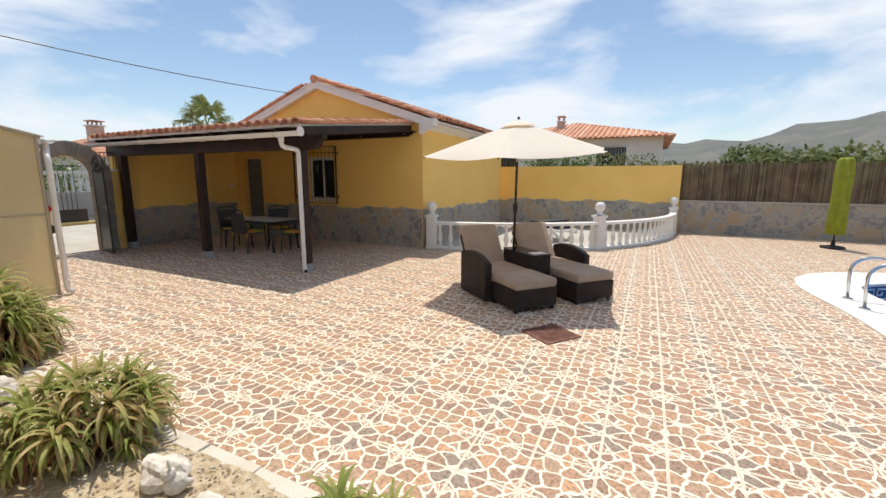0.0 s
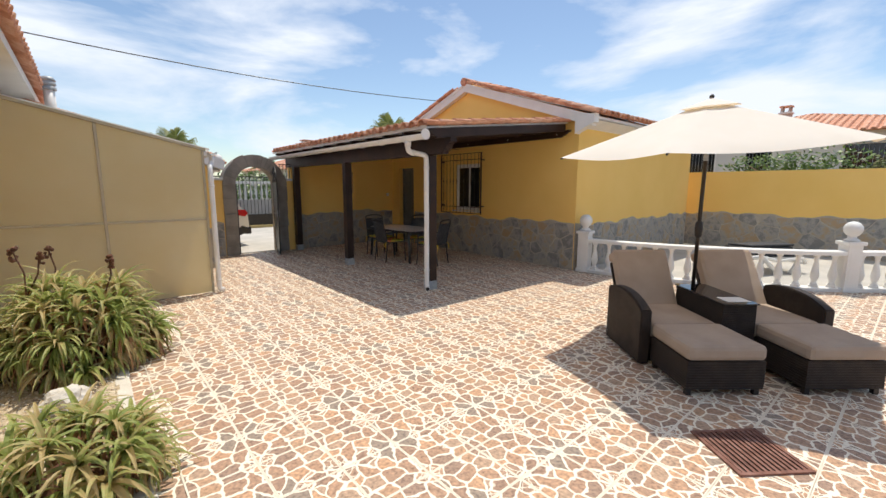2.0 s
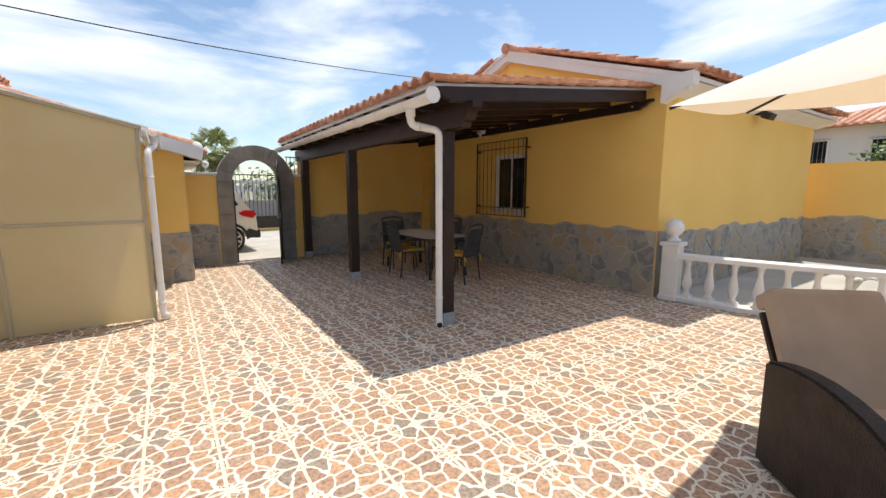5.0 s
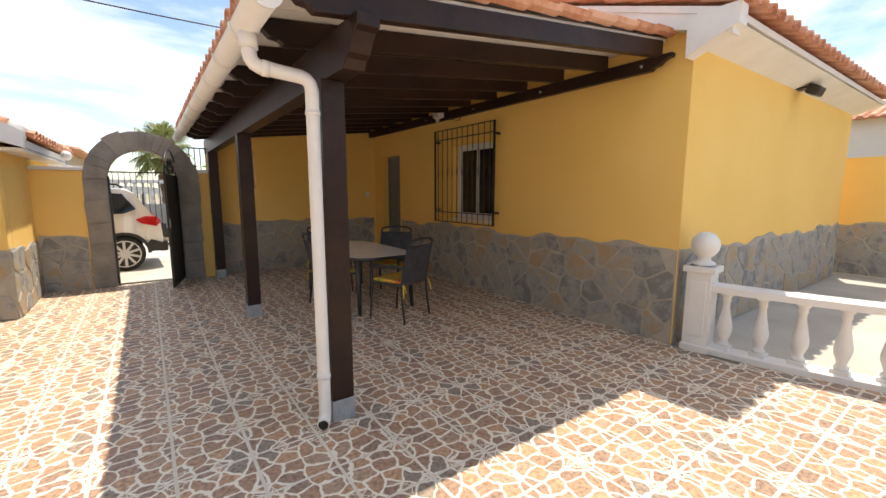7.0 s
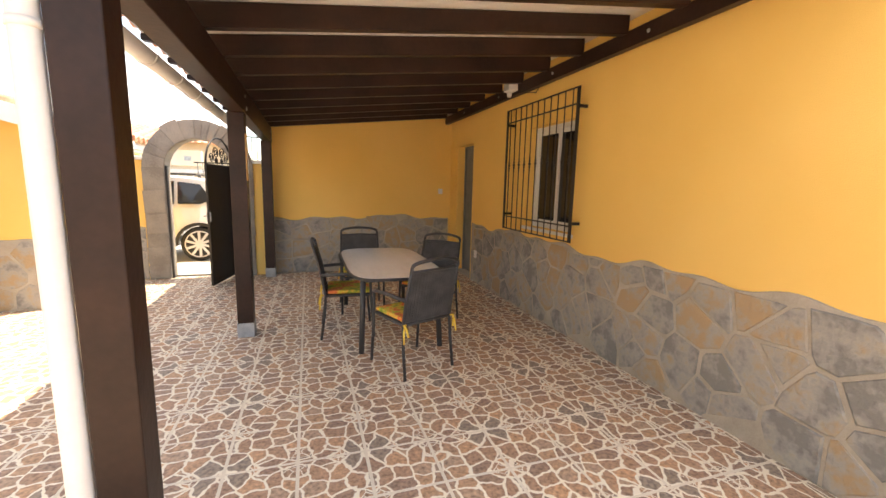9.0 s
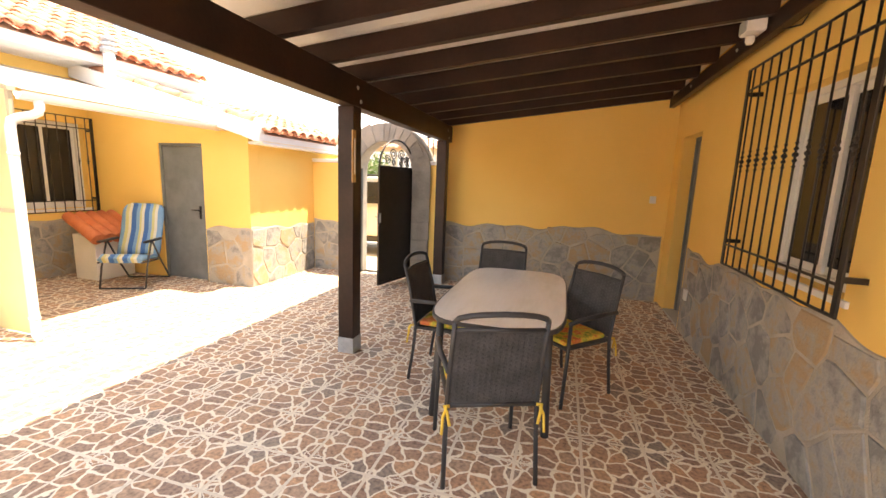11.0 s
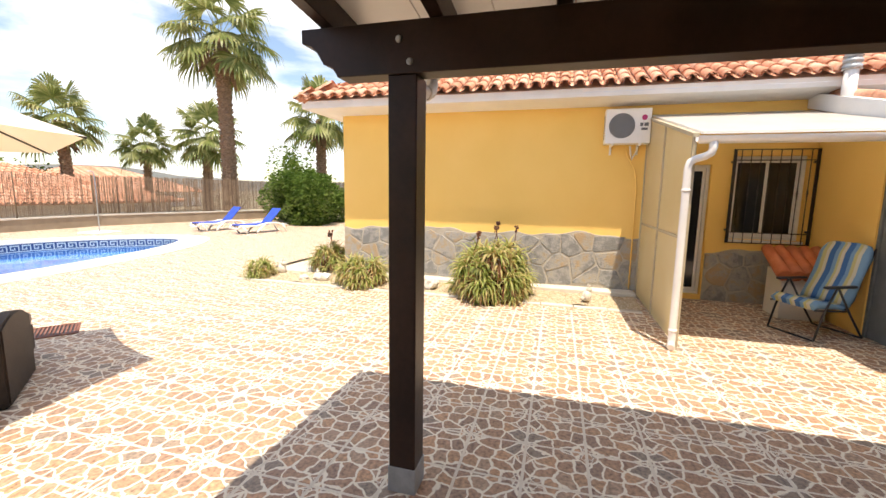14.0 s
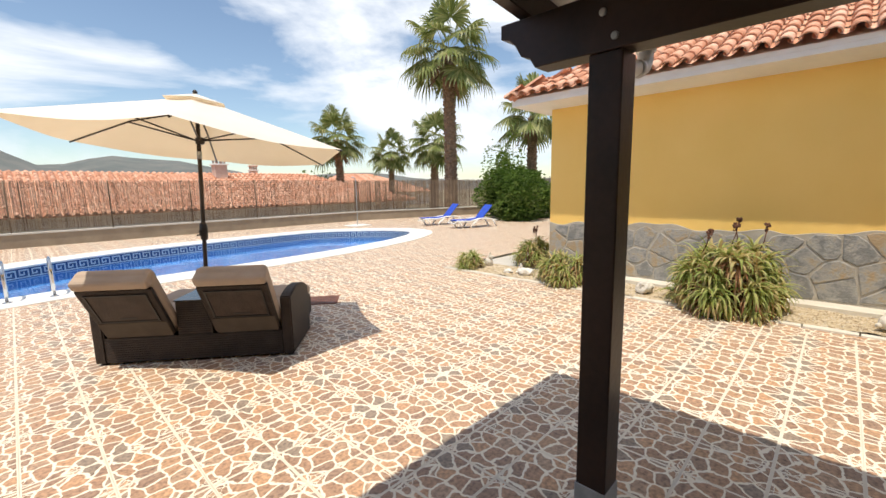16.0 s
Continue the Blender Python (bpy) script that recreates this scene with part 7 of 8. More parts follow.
def car(m, label):
    """A compact white off-roader: its tail at x = 0, nose at x = -4.05, near side at y = 0."""
    c = thing("car", label, "car", m)
    W = 1.72
    side = [(-0.06, 0.42), (-0.02, 0.62), (-0.04, 0.9), (-0.10, 1.02), (-0.22, 1.15), (-0.42, 1.5), (-0.55, 1.60), (-1.2, 1.66), (-1.9, 1.65), (-2.3, 1.58), (-2.75, 1.24), (-2.95, 1.08), (-3.7, 0.98), (-3.95, 0.85), (-4.03, 0.6), (-4.0, 0.36)]
    under = [(-3.62, 0.3), (-3.55, 0.55), (-3.35, 0.69), (-3.2, 0.72), (-3.05, 0.69), (-2.85, 0.55), (-2.78, 0.3), (-1.05, 0.3), (-1.0, 0.5), (-0.85, 0.66), (-0.66, 0.72), (-0.46, 0.66), (-0.3, 0.5), (-0.26, 0.36)]
    poly = side + under
    bm = bmesh.new()
    rows = []
    for y, inset in ((0.0, 0.03), (0.05, 0.0), (W - 0.05, 0.0), (W, 0.03)):
        row = []
        for x, z in poly:
            tuck = max(0.0, z - 1.0) * 0.28
            yy = y + tuck if y < W / 2 else y - tuck
            row.append(bm.verts.new((x, yy, z - (inset if z > 1.5 else 0))))
        rows.append(row)
    k = len(poly)
    for a, b in zip(rows, rows[1:]):
        for i in range(k):
            bm.faces.new((a[i], a[(i + 1) % k], b[(i + 1) % k], b[i]))
    for r in (rows[0], rows[-1]):
        f = bm.faces.new(r)
        bmesh.ops.triangulate(bm, faces=[f])
    bmesh.ops.recalc_face_normals(bm, faces=bm.faces[:])
    body = part("body", bm, M_CARPAINT, c)
    for s, y in ((1, 0.0), (-1, W)):
        def flank(pts, name, mat, lift, par=c):
            bm = bmesh.new()
            v = []
            for x, z in pts:
                v.append(bm.verts.new((x, y + s * (max(0.0, z - 1.0) * 0.28 - lift), z)))
            bm.faces.new(v)
            r = bmesh.ops.extrude_face_region(bm, geom=bm.faces[:])
            bmesh.ops.translate(bm, verts=[g for g in r["geom"] if isinstance(g, bmesh.types.BMVert)], vec=(0, s * 0.012, 0))
            bmesh.ops.recalc_face_normals(bm, faces=bm.faces[:])
            return part(name, bm, mat, par)
        flank([(-0.62, 1.12), (-0.42, 1.2), (-0.62, 1.5), (-1.0, 1.54), (-1.0, 1.12)], "side_window", M_DARKGLASS, 0.008)
        flank([(-1.06, 1.11), (-1.06, 1.55), (-1.8, 1.55), (-1.8, 1.09)], "side_window", M_DARKGLASS, 0.008)
        flank([(-1.86, 1.09), (-1.86, 1.54), (-2.22, 1.5), (-2.66, 1.14), (-2.66, 1.09)], "side_window", M_DARKGLASS, 0.008)
        flank([(-0.03, 0.95), (-0.1, 1.05), (-0.3, 1.06), (-0.45, 1.0), (-0.36, 0.92), (-0.12, 0.86)], "tail_lamp", M_RED, 0.012)
        flank([(-0.02, 0.36), (-0.01, 0.52), (-0.22, 0.6), (-0.30, 0.52), (-0.26, 0.36)], "bumper_side", M_TRIM, 0.012)
        flank([(-1.05, 0.3), (-1.05, 0.42), (-2.78, 0.42), (-2.78, 0.3)], "sill_trim", M_TRIM, 0.012)
        for cx in (-0.66, -3.2):
            arc = [(cx + 0.43 * math.cos(a), 0.33 + 0.43 * math.sin(a)) for a in (math.pi * i / 12 for i in range(13))] + [(cx + 0.37 * math.cos(a), 0.33 + 0.37 * math.sin(a)) for a in (math.pi * i / 12 for i in range(12, -1, -1))]
            flank(arc, "arch_trim", M_TRIM, 0.014)
            w = part("wheel", bmesh.new(), M_TYRE, c)
            bm = bmesh.new()
            lathe(bm, [(0.24, -0.1), (0.305, -0.1), (0.335, -0.07), (0.335, 0.07), (0.305, 0.1), (0.24, 0.1)], seg=28)
            bm.to_mesh(w.data)
            bm.free()
            w.matrix_local = pose(cx, y + s * 0.09, 0.335, 90, 0, 0)
            rim = bmesh.new()
            lathe(rim, [(0.262, 0.07), (0.262, 0.102), (0.242, 0.106), (0.235, 0.08)], seg=28)
            lathe(rim, [(0.05, 0.06), (0.05, 0.1), (0.03, 0.104)], seg=12)
            for i in range(10):
                box(rim, -0.03, 0.04, 0.088, 0.016, 0.248, 0.103, m=Matrix.Rotation(2 * math.pi * i / 10, 4, 'Z'))
            lathe(rim, [(0.23, 0.02), (0.23, 0.03)], seg=20)
            o = part("rim", rim, M_ALLOY, w, "ten-spoke alloy rim")
            if s < 0:
                o.data.transform(Matrix.Diagonal((1, 1, -1, 1)))
    part("rear_window", boxes((-0.30, 0.3, 1.2, -0.28, W - 0.3, 1.5)), M_DARKGLASS, c).data.transform(Matrix.Translation((-0.0, 0, 0)))
    part("rear_bumper", boxes((-0.1, 0.05, 0.34, 0.06, W - 0.05, 0.56), bevel=0.03), M_TRIM, c)
    part("tow_hook", boxes((0.05, W / 2 - 0.03, 0.36, 0.14, W / 2 + 0.03, 0.42)), M_TRIM, c)
    part("roof_rail", tube(bmesh.new(), [(-0.6, 0.2, 1.63), (-0.7, 0.2, 1.69), (-2.0, 0.2, 1.7), (-2.2, 0.2, 1.63)], 0.016, 8), M_TRIM, c)
    part("roof_rail", tube(bmesh.new(), [(-0.6, W - 0.2, 1.63), (-0.7, W - 0.2, 1.69), (-2.0, W - 0.2, 1.7), (-2.2, W - 0.2, 1.63)], 0.016, 8), M_TRIM, c)
    return c


car(pose(-0.76, 7.6, -0.004, 0, 0, 2), "white compact off-roader parked outside the gate, tail towards the road")

fg = thing("street_gate", "black barred sliding gate at the end of the drive", "gate", kind="structure")
for k in range(34):
    x = -2.6 + k * 0.14
    part("bar", tube(bmesh.new(), [(x, 13.2, 0.55), (x, 13.2, 2.1)], 0.011, 5), M_BLACK, fg)
part("rail", boxes((-2.7, 13.18, 2.09, 2.3, 13.22, 2.13)), M_BLACK, fg)
part("kick_plate", boxes((-2.7, 13.185, 0.08, 2.3, 13.215, 0.56)), M_BLACK, fg)
tagged(part("road_kerb", boxes((-9, 13.05, -0.05, 12, 13.35, 0.1), bevel=0.01), material("faded_yellow_kerb", [(0.45, 0.33, 0.12), (0.55, 0.43, 0.2)], 0.9, 4, 0.3)), "faded yellow kerb", "kerb", kind="structure")
tagged(part("road", boxes((-60, 13.36, -0.25, 60, 17.0, -0.02)), material("asphalt", [(0.05, 0.05, 0.05), (0.075, 0.073, 0.07)], 0.95, 3, 0.4)), "worn asphalt street", "road", kind="structure")

M_CREAMPIER = material("cream_pier_render", [(0.62, 0.53, 0.41), (0.70, 0.61, 0.48)], 0.9, 1, 0.2)
nb = thing("street_balustrade", "white balustrade on a grey wall across the street", "balustrade", kind="structure")
part("base_wall", boxes((-14, 17.1, -0.2, 12, 17.3, 1.05)), M_CONCRETE, nb)
part("rail", boxes((-14, 17.08, 1.85, 12, 17.32, 1.98)), M_WHITE, nb)
for k in range(100):
    o = new("baluster", BAL_ME)
    o.parent = nb
    o.matrix_local = pose(-13.8 + k * 0.26, 17.2, 0.97) @ Matrix.Diagonal((1.15, 1.15, 1.45, 1))

nt = thing("terrace_balustrade", "white balustrade on the neighbour's cream terrace wall", "balustrade", kind="structure")
part("base_wall", boxes((-12.0, 17.6, -0.2, -3.4, 17.8, 2.12)), material("cream_terrace_render", [(0.60, 0.52, 0.40), (0.68, 0.60, 0.47)], 0.9, 1, 0.2), nt)
part("rail", boxes((-12.0, 17.58, 2.74, -4.75, 17.82, 2.84)), M_WHITE, nt)
for k in range(28):
    o = new("baluster", BAL_ME)
    o.parent = nt
    o.matrix_local = pose(-11.8 + k * 0.26, 17.7, 2.08) @ Matrix.Diagonal((1.1, 1.1, 1.09, 1))
part("end_pier", boxes((-4.75, 17.5, 2.122, -3.4, 17.9, 2.72), bevel=0.01), M_CREAMPIER, nt, "cream end pier")
part("number_plate", boxes((-4.0, 17.488, 2.32, -3.75, 17.499, 2.5)), M_STEEL, nt, "small house number plate")

gl = thing("lantern", "small white wall lantern by the gate", "lantern", pose(-1.95, GATE_Y + 0.12, 1.92))
part("stem", lathe(bmesh.new(), [(0.05, 0), (0.05, 0.015), (0.015, 0.03), (0.015, 0.1)], seg=10), M_WHITE, gl)
part("globe", lathe(bmesh.new(), [(0.03, 0.1), (0.06, 0.13), (0.07, 0.18), (0.05, 0.22), (0.01, 0.24)], seg=12), M_WHITE, gl)
rg = thing("gate_railing", "short black railing on the low wall by the pergola", "railing", pose(0, 0, 0))
for k in range(4):
    part("bar", tube(bmesh.new(), [(-0.33 + k * 0.085, GATE_Y + 0.12, 1.92), (-0.33 + k * 0.085, GATE_Y + 0.12, 2.3)], 0.008, 6), M_BLACK, rg)
part("rail", boxes((-0.36, GATE_Y + 0.105, 2.29, -0.05, GATE_Y + 0.135, 2.31)), M_BLACK, rg)


# ---- neighbouring houses ----
def house(name, label, x0, y0, x1, y1, h, rise, mat, windows=(), over=0.45, parts=0):
    """A hip-roofed house; windows: (face, centre along it, sill, width, height)."""
    t = thing(name, label, "house")
    part("wall", boxes((x0, y0, -0.3, x1, y1, h)), mat, t)
    X0, Y0b, X1b, Y1b = x0 - over, y0 - over, x1 + over, y1 + over
    r = min(X1b - X0, Y1b - Y0b) / 2
    if X1b - X0 > Y1b - Y0b:
        A, B = (X0 + r, (Y0b + Y1b) / 2), (X1b - r, (Y0b + Y1b) / 2)
    else:
        A, B = ((X0 + X1b) / 2, Y0b + r), ((X0 + X1b) / 2, Y1b - r)
    bm = bmesh.new()
    c = [bm.verts.new((x, y, h + 0.0)) for x, y in ((X0, Y0b), (X1b, Y0b), (X1b, Y1b), (X0, Y1b))]
    a, b = bm.verts.new((*A, h + rise)), bm.verts.new((*B, h + rise))
    if X1b - X0 > Y1b - Y0b:
        fsx = [(c[0], c[1], b, a), (c[1], c[2], b), (c[2], c[3], a, b), (c[3], c[0], a)]
    else:
        fsx = [(c[0], c[1], a), (c[1], c[2], b, a), (c[2], c[3], b), (c[3], c[0], a, b)]
    for f in fsx:
        bm.faces.new(f)
    bm.faces.new(c[::-1])
    bmesh.ops.recalc_face_normals(bm, faces=bm.faces[:])
    rf = part("roof", bm, M_TILE, t)
    # courses of tiles as ribs down each slope
    vs, fs = [], []
    for (p, q, n) in (((X0, Y0b), (X1b, Y0b), (0, 1)), ((X1b, Y0b), (X1b, Y1b), (-1, 0)), ((X1b, Y1b), (X0, Y1b), (0, -1)), ((X0, Y1b), (X0, Y0b), (1, 0))):
        p, q, n = Vector(p), Vector(q), Vector(n)
        L = (q - p).length
        for k in range(int(L / 0.26)):
            s = (k + 0.5) * 0.26
            run = min(s, L - s, r)
            if run < 0.1:
                continue
            a3 = (p + (q - p).normalized() * s - n * 0.06).to_3d() + Vector((0, 0, h + 0.02 - 0.06 * rise / r))
            b3 = (p + (q - p).normalized() * s + n * run).to_3d() + Vector((0, 0, h + rise * run / r + 0.02))
            d = (q - p).normalized().to_3d() * 0.085
            k0 = len(vs)
            for e in (a3, b3):
                vs += [e - d, e - d * 0.55 + Vector((0, 0, 0.06)), e + d * 0.55 + Vector((0, 0, 0.06)), e + d]
            fs += [(k0, k0 + 1, k0 + 5, k0 + 4), (k0 + 1, k0 + 2, k0 + 6, k0 + 5), (k0 + 2, k0 + 3, k0 + 7, k0 + 6), (k0, k0 + 3, k0 + 2, k0 + 1)]
    me = bpy.data.meshes.new("roof_tiles")
    me.from_pydata(vs, [], fs)
    me.materials.append(M_TILE)
    o = new("roof_tiles", me)
    o.parent = rf
    tagged(o, "rows of clay roof tiles", kind="stuff")
    for face, cpos, sill, w, hh in windows:
        m = {"x-": basis((x0, cpos, sill), (0, -1, 0), (0, 0, 1)), "y-": basis((cpos, y0, sill), (1, 0, 0), (0, 0, 1)), "y+": basis((cpos, y1, sill), (-1, 0, 0), (0, 0, 1))}[face]
        wi = part("window", boxes((-w / 2, 0, 0.0, -w / 2 + 0.06, hh, 0.03), (w / 2 - 0.06, 0, 0.0, w / 2, hh, 0.03), (-w / 2 + 0.06, 0, 0, w / 2 - 0.06, 0.06, 0.03), (-w / 2 + 0.06, hh - 0.06, 0, w / 2 - 0.06, hh, 0.03)), M_ALU, t)
        wi.matrix_local = m
        part("pane", boxes((-w / 2 + 0.06, 0.06, 0.002, w / 2 - 0.06, hh - 0.06, 0.012)), M_DARKGLASS, wi)
        bm = bmesh.new()
        for k in range(int(w / 0.13)):
            x = -w / 2 + 0.06 + k * 0.13
            tube(bm, [(x, -0.05, 0.1), (x, hh + 0.05, 0.1)], 0.008, 4)
        box(bm, -w / 2 - 0.03, 0.0, 0.09, w / 2 + 0.03, 0.025, 0.11)
        box(bm, -w / 2 - 0.03, hh - 0.02, 0.09, w / 2 + 0.03, hh + 0.005, 0.11)
        part("window_bars", bm, M_STEEL, wi)
    return t


M_HOUSEWHITE = material("white_house_render", [(0.62, 0.62, 0.62), (0.70, 0.70, 0.69)], 0.9, 1, 0.2)
house("neighbour_house", "white neighbouring house with barred windows and a hipped clay tile roof", 17.3, -6.0, 27.0, 3.5, 3.75, 1.35, M_HOUSEWHITE,
      windows=[("x-", -3.7, 2.0, 1.5, 1.35), ("x-", -0.4, 2.0, 1.0, 1.3), ("x-", 1.9, 2.0, 1.5, 1.35)])
hs = house("neighbour_house", "long low house with a clay tile roof beyond the south fence", -17.0, -31.0, 15.0, -20.8, 0.82, 1.85, M_HOUSEWHITE, over=0.5)
tiled_slope(next(c for c in hs.children if c.name.startswith("roof")), (-17.5, -20.24, 0.86), (1, 0, 0), (0, -1, 0.331), 33.0, 5.9, 0, pitch=0.27, course=0.42,
            cut=lambda p: p.x + 17.5 > -20.3 - p.y and 15.5 - p.x > -20.3 - p.y)
house("neighbour_house", "house with a clay tile roof beyond the palms", -34.0, -46.0, -20.0, -36.0, 1.2, 2.2, M_HOUSEWHITE, over=0.5)
house("neighbour_house", "cream house with a clay tile roof across the street", -12.0, 20.0, -3.5, 28.0, 3.2, 1.1, material("cream_render", [(0.60, 0.50, 0.36), (0.68, 0.58, 0.43)], 0.9, 1, 0.2), windows=[("y-", -6.0, 1.6, 1.2, 1.2)])
house("neighbour_house", "pale house with a clay tile roof across the street", 6.0, 24.0, 17.0, 33.0, 2.9, 1.6, M_HOUSEWHITE, windows=[("y-", 9.0, 1.2, 1.2, 1.2)])
M_CHIM = material("pinkish_chimney_render", [(0.50, 0.36, 0.30), (0.58, 0.45, 0.38)], 0.9, 3, 0.3)


def chimney(at, h, w, label):
    c = thing("chimney", label, "chimney", pose(*at))
    part("shaft", boxes((-w, -w, -0.8, w, w, h), bevel=0.01), M_CHIM, c)
    part("cap", boxes((-w * 1.25, -w * 1.25, h, w * 1.25, w * 1.25, h + 0.08), bevel=0.01), M_WHITE, c)
    for sx in (-0.7, 0, 0.7):
        for sy in (-0.7, 0.7):
            part("pillar", boxes((sx * w - 0.04, sy * w - 0.04, h + 0.08, sx * w + 0.04, sy * w + 0.04, h + 0.3)), M_CHIM, c)
    part("crown_tiles", boxes((-w * 1.15, -w * 1.15, h + 0.3, w * 1.15, w * 1.15, h + 0.36), bevel=0.01), M_TILE, c)


chimney((-6.6, -25.0, 2.4), 0.75, 0.32, "pink rendered chimney on the south house")
chimney((-9.7, -28.0, 2.4), 0.6, 0.22, "small dark-capped chimney on the south house")
chimney((9.0, 26.5, 4.0), 0.9, 0.35, "brick-coloured chimney on the street house")
chimney((20.2, -0.6, 4.6), 0.4, 0.2, "small dark chimney on the white house")

# overhead cable and its pole
tagged(part("overhead_cable", tube(bmesh.new(), [Vector((-16, 6.5, 5.75)).lerp(Vector((12, 6.5, 5.25)), k / 20) + Vector((0, 0, -0.95 * math.sin(math.pi * k / 20))) for k in range(21)], 0.012, 5), M_BLACK), "sagging black overhead cable", "cable")
tagged(part("utility_pole", tube(bmesh.new(), [(14, 1.2, -0.2), (14, 1.2, 3.2)], [0.1, 0.07], 8), M_BARK), "dark wooden utility pole beyond the boundary wall", "pole")

# ---- hills ----
# scrub colours lightened and greyed: the distance haze is mixed into them
M_HILL = material("hazy_scrub_hills", [(0.095, 0.11, 0.105), (0.13, 0.14, 0.13), (0.18, 0.17, 0.155)], 0.95, 0.03, 0.0, fine=0.2)
bm = bmesh.new()
N, rowsh = 180, []
for j, (r, f) in enumerate(((300, 0.0), (420, 0.35), (540, 0.8), (640, 1.0), (760, 0.7), (860, 0.0))):
    row = []
    for k in range(N):
        a = 2 * math.pi * k / N
        c, s = math.cos(a), math.sin(a)
        east = max(0.0, c * 0.95 - s * 0.31)
        south = max(0.0, -s * 0.95 + c * 0.2)
        hgt = 12 + 66 * east ** 5 + 62 * south ** 3
        hgt *= 0.75 + 0.55 * noise.noise(Vector((c * 3.2, s * 3.2, 1.0))) + 0.22 * noise.noise(Vector((c * 11, s * 11, j * 0.4)))
        row.append(bm.verts.new((r * c, r * s, -1.0 + f * hgt)))
    rowsh.append(row)
for a, b in zip(rowsh, rowsh[1:]):
    for k in range(N):
        bm.faces.new((a[k], a[(k + 1) % N], b[(k + 1) % N], b[k])).smooth = True
tagged(part("backdrop", bm, M_HILL), "low scrub-covered hills on the horizon", "hills", kind="structure")

# ---- single pieces: wall stones and floor tiles ----
def clip(poly, n, d):
    """Keeps the part of a convex outline where p . n <= d."""
    out = []
    k = len(poly)
    for i in range(k):
        a, b = poly[i], poly[(i + 1) % k]
        da, db = a.dot(n) - d, b.dot(n) - d
        if da <= 0:
            out.append(a)
        if (da < 0 < db) or (db < 0 < da):
            out.append(a.lerp(b, da / (da - db)))
    return out


def stone_mesh(poly, depth, rng):
    bm = bmesh.new()
    c = sum(poly, Vector((0, 0))) / len(poly)
    rim = [bm.verts.new((p.x, p.y, 0)) for p in poly]
    mid = [bm.verts.new((p.x, p.y, depth * 0.7)) for p in poly]
    top = [bm.verts.new(((c + (p - c) * 0.94).x, (c + (p - c) * 0.94).y, depth * rng.uniform(0.92, 1.08))) for p in poly]
    k = len(poly)
    for a, b in ((rim, mid), (mid, top)):
        for i in range(k):
            bm.faces.new((a[i], a[(i + 1) % k], b[(i + 1) % k], b[i]))
    bm.faces.new(top)
    bmesh.ops.recalc_face_normals(bm, faces=bm.faces[:])
    return bm


def rubble(name, label, o, u, length, height, seed, size=0.34, wave=0.05, holes=(), mortar=0.012):
    """A skirting of irregular flat stones in mortar on a wall's face: o, u as for wall()."""
    rng = random.Random(seed)
    t = thing(name, label, "stone cladding", basis(o, u, (0, 0, 1)), kind="structure")

    def top(x):
        return height + wave * (math.sin(x * 5.1 + seed) * 0.5 + math.sin(x * 11.3 + 2 * seed) * 0.35 + math.sin(x * 2.3 + seed) * 0.5)
    # mortar bed
    bm = bmesh.new()
    n = max(2, int(length / 0.05))
    for i in range(n):
        a, b = length * i / n, length * (i + 1) / n
        if any(h[0] - 1e-4 <= (a + b) / 2 <= h[1] for h in holes):
            continue
        za, zb = top(a), top(b)
        v = [bm.verts.new(p) for p in ((a, 0, 0.002), (b, 0, 0.002), (b, zb, 0.002), (a, za, 0.002), (a, 0, mortar), (b, 0, mortar), (b, zb - 0.006, mortar), (a, za - 0.006, mortar))]
        for q in ((4, 5, 6, 7), (3, 2, 6, 7), (0, 3, 7, 4), (1, 2, 6, 5)):
            bm.faces.new([v[x] for x in q])
    bmesh.ops.remove_doubles(bm, verts=bm.verts[:], dist=0.0005)
    bmesh.ops.recalc_face_normals(bm, faces=bm.faces[:])
    part("mortar_bed", bm, M_MORTAR, t)
    seeds = []
    nx, nz = max(1, round(length / size)), max(1, round(height / (size * 0.8)))
    for i in range(-1, nx + 1):
        for j in range(-1, nz + 1):
            seeds.append(Vector(((i + 0.5 + rng.uniform(-0.46, 0.46)) * length / nx, (j + 0.5 + rng.uniform(-0.46, 0.46)) * height / nz)))
    for p in seeds:
        if not (0 < p.x < length and 0 < p.y < height + 0.05) or any(h[0] < p.x < h[1] for h in holes):
            continue
        tp = min(top(p.x - 0.1), top(p.x + 0.1), top(p.x)) - 0.015
        lo, hi = 0.008, length - 0.008
        for h in holes:
            if p.x < h[0]:
                hi = min(hi, h[0] - 0.008)
            else:
                lo = max(lo, h[1] + 0.008)
        poly = [Vector((lo, 0.008)), Vector((hi, 0.008)), Vector((hi, tp)), Vector((lo, tp))]
        for q in seeds:
            if q is p or (q - p).length > size * 3.2:
                continue
            d = (q - p).normalized()
            poly = clip(poly, d, d.dot((p + q) / 2) - 0.010 * rng.uniform(0.5, 1.9))
            if len(poly) < 3:
                break
        if len(poly) < 3:
            continue
        # knock the corners off
        for _ in range(2):
            k = rng.randrange(len(poly))
            a, b, c = poly[k - 1], poly[k], poly[(k + 1) % len(poly)]
            f = rng.uniform(0.08, 0.25)
            poly = poly[:k] + [b.lerp(a, f), b.lerp(c, f)] + poly[k + 1:] if k else [b.lerp(a, f), b.lerp(c, f)] + poly[1:]
        area = 0.5 * abs(sum(poly[i - 1].x * poly[i].y - poly[i].x * poly[i - 1].y for i in range(len(poly))))
        if area < 0.002:
            continue
        s = part("stone", stone_mesh(poly, mortar + rng.uniform(0.005, 0.014), rng), M_STONE, t)
    return t


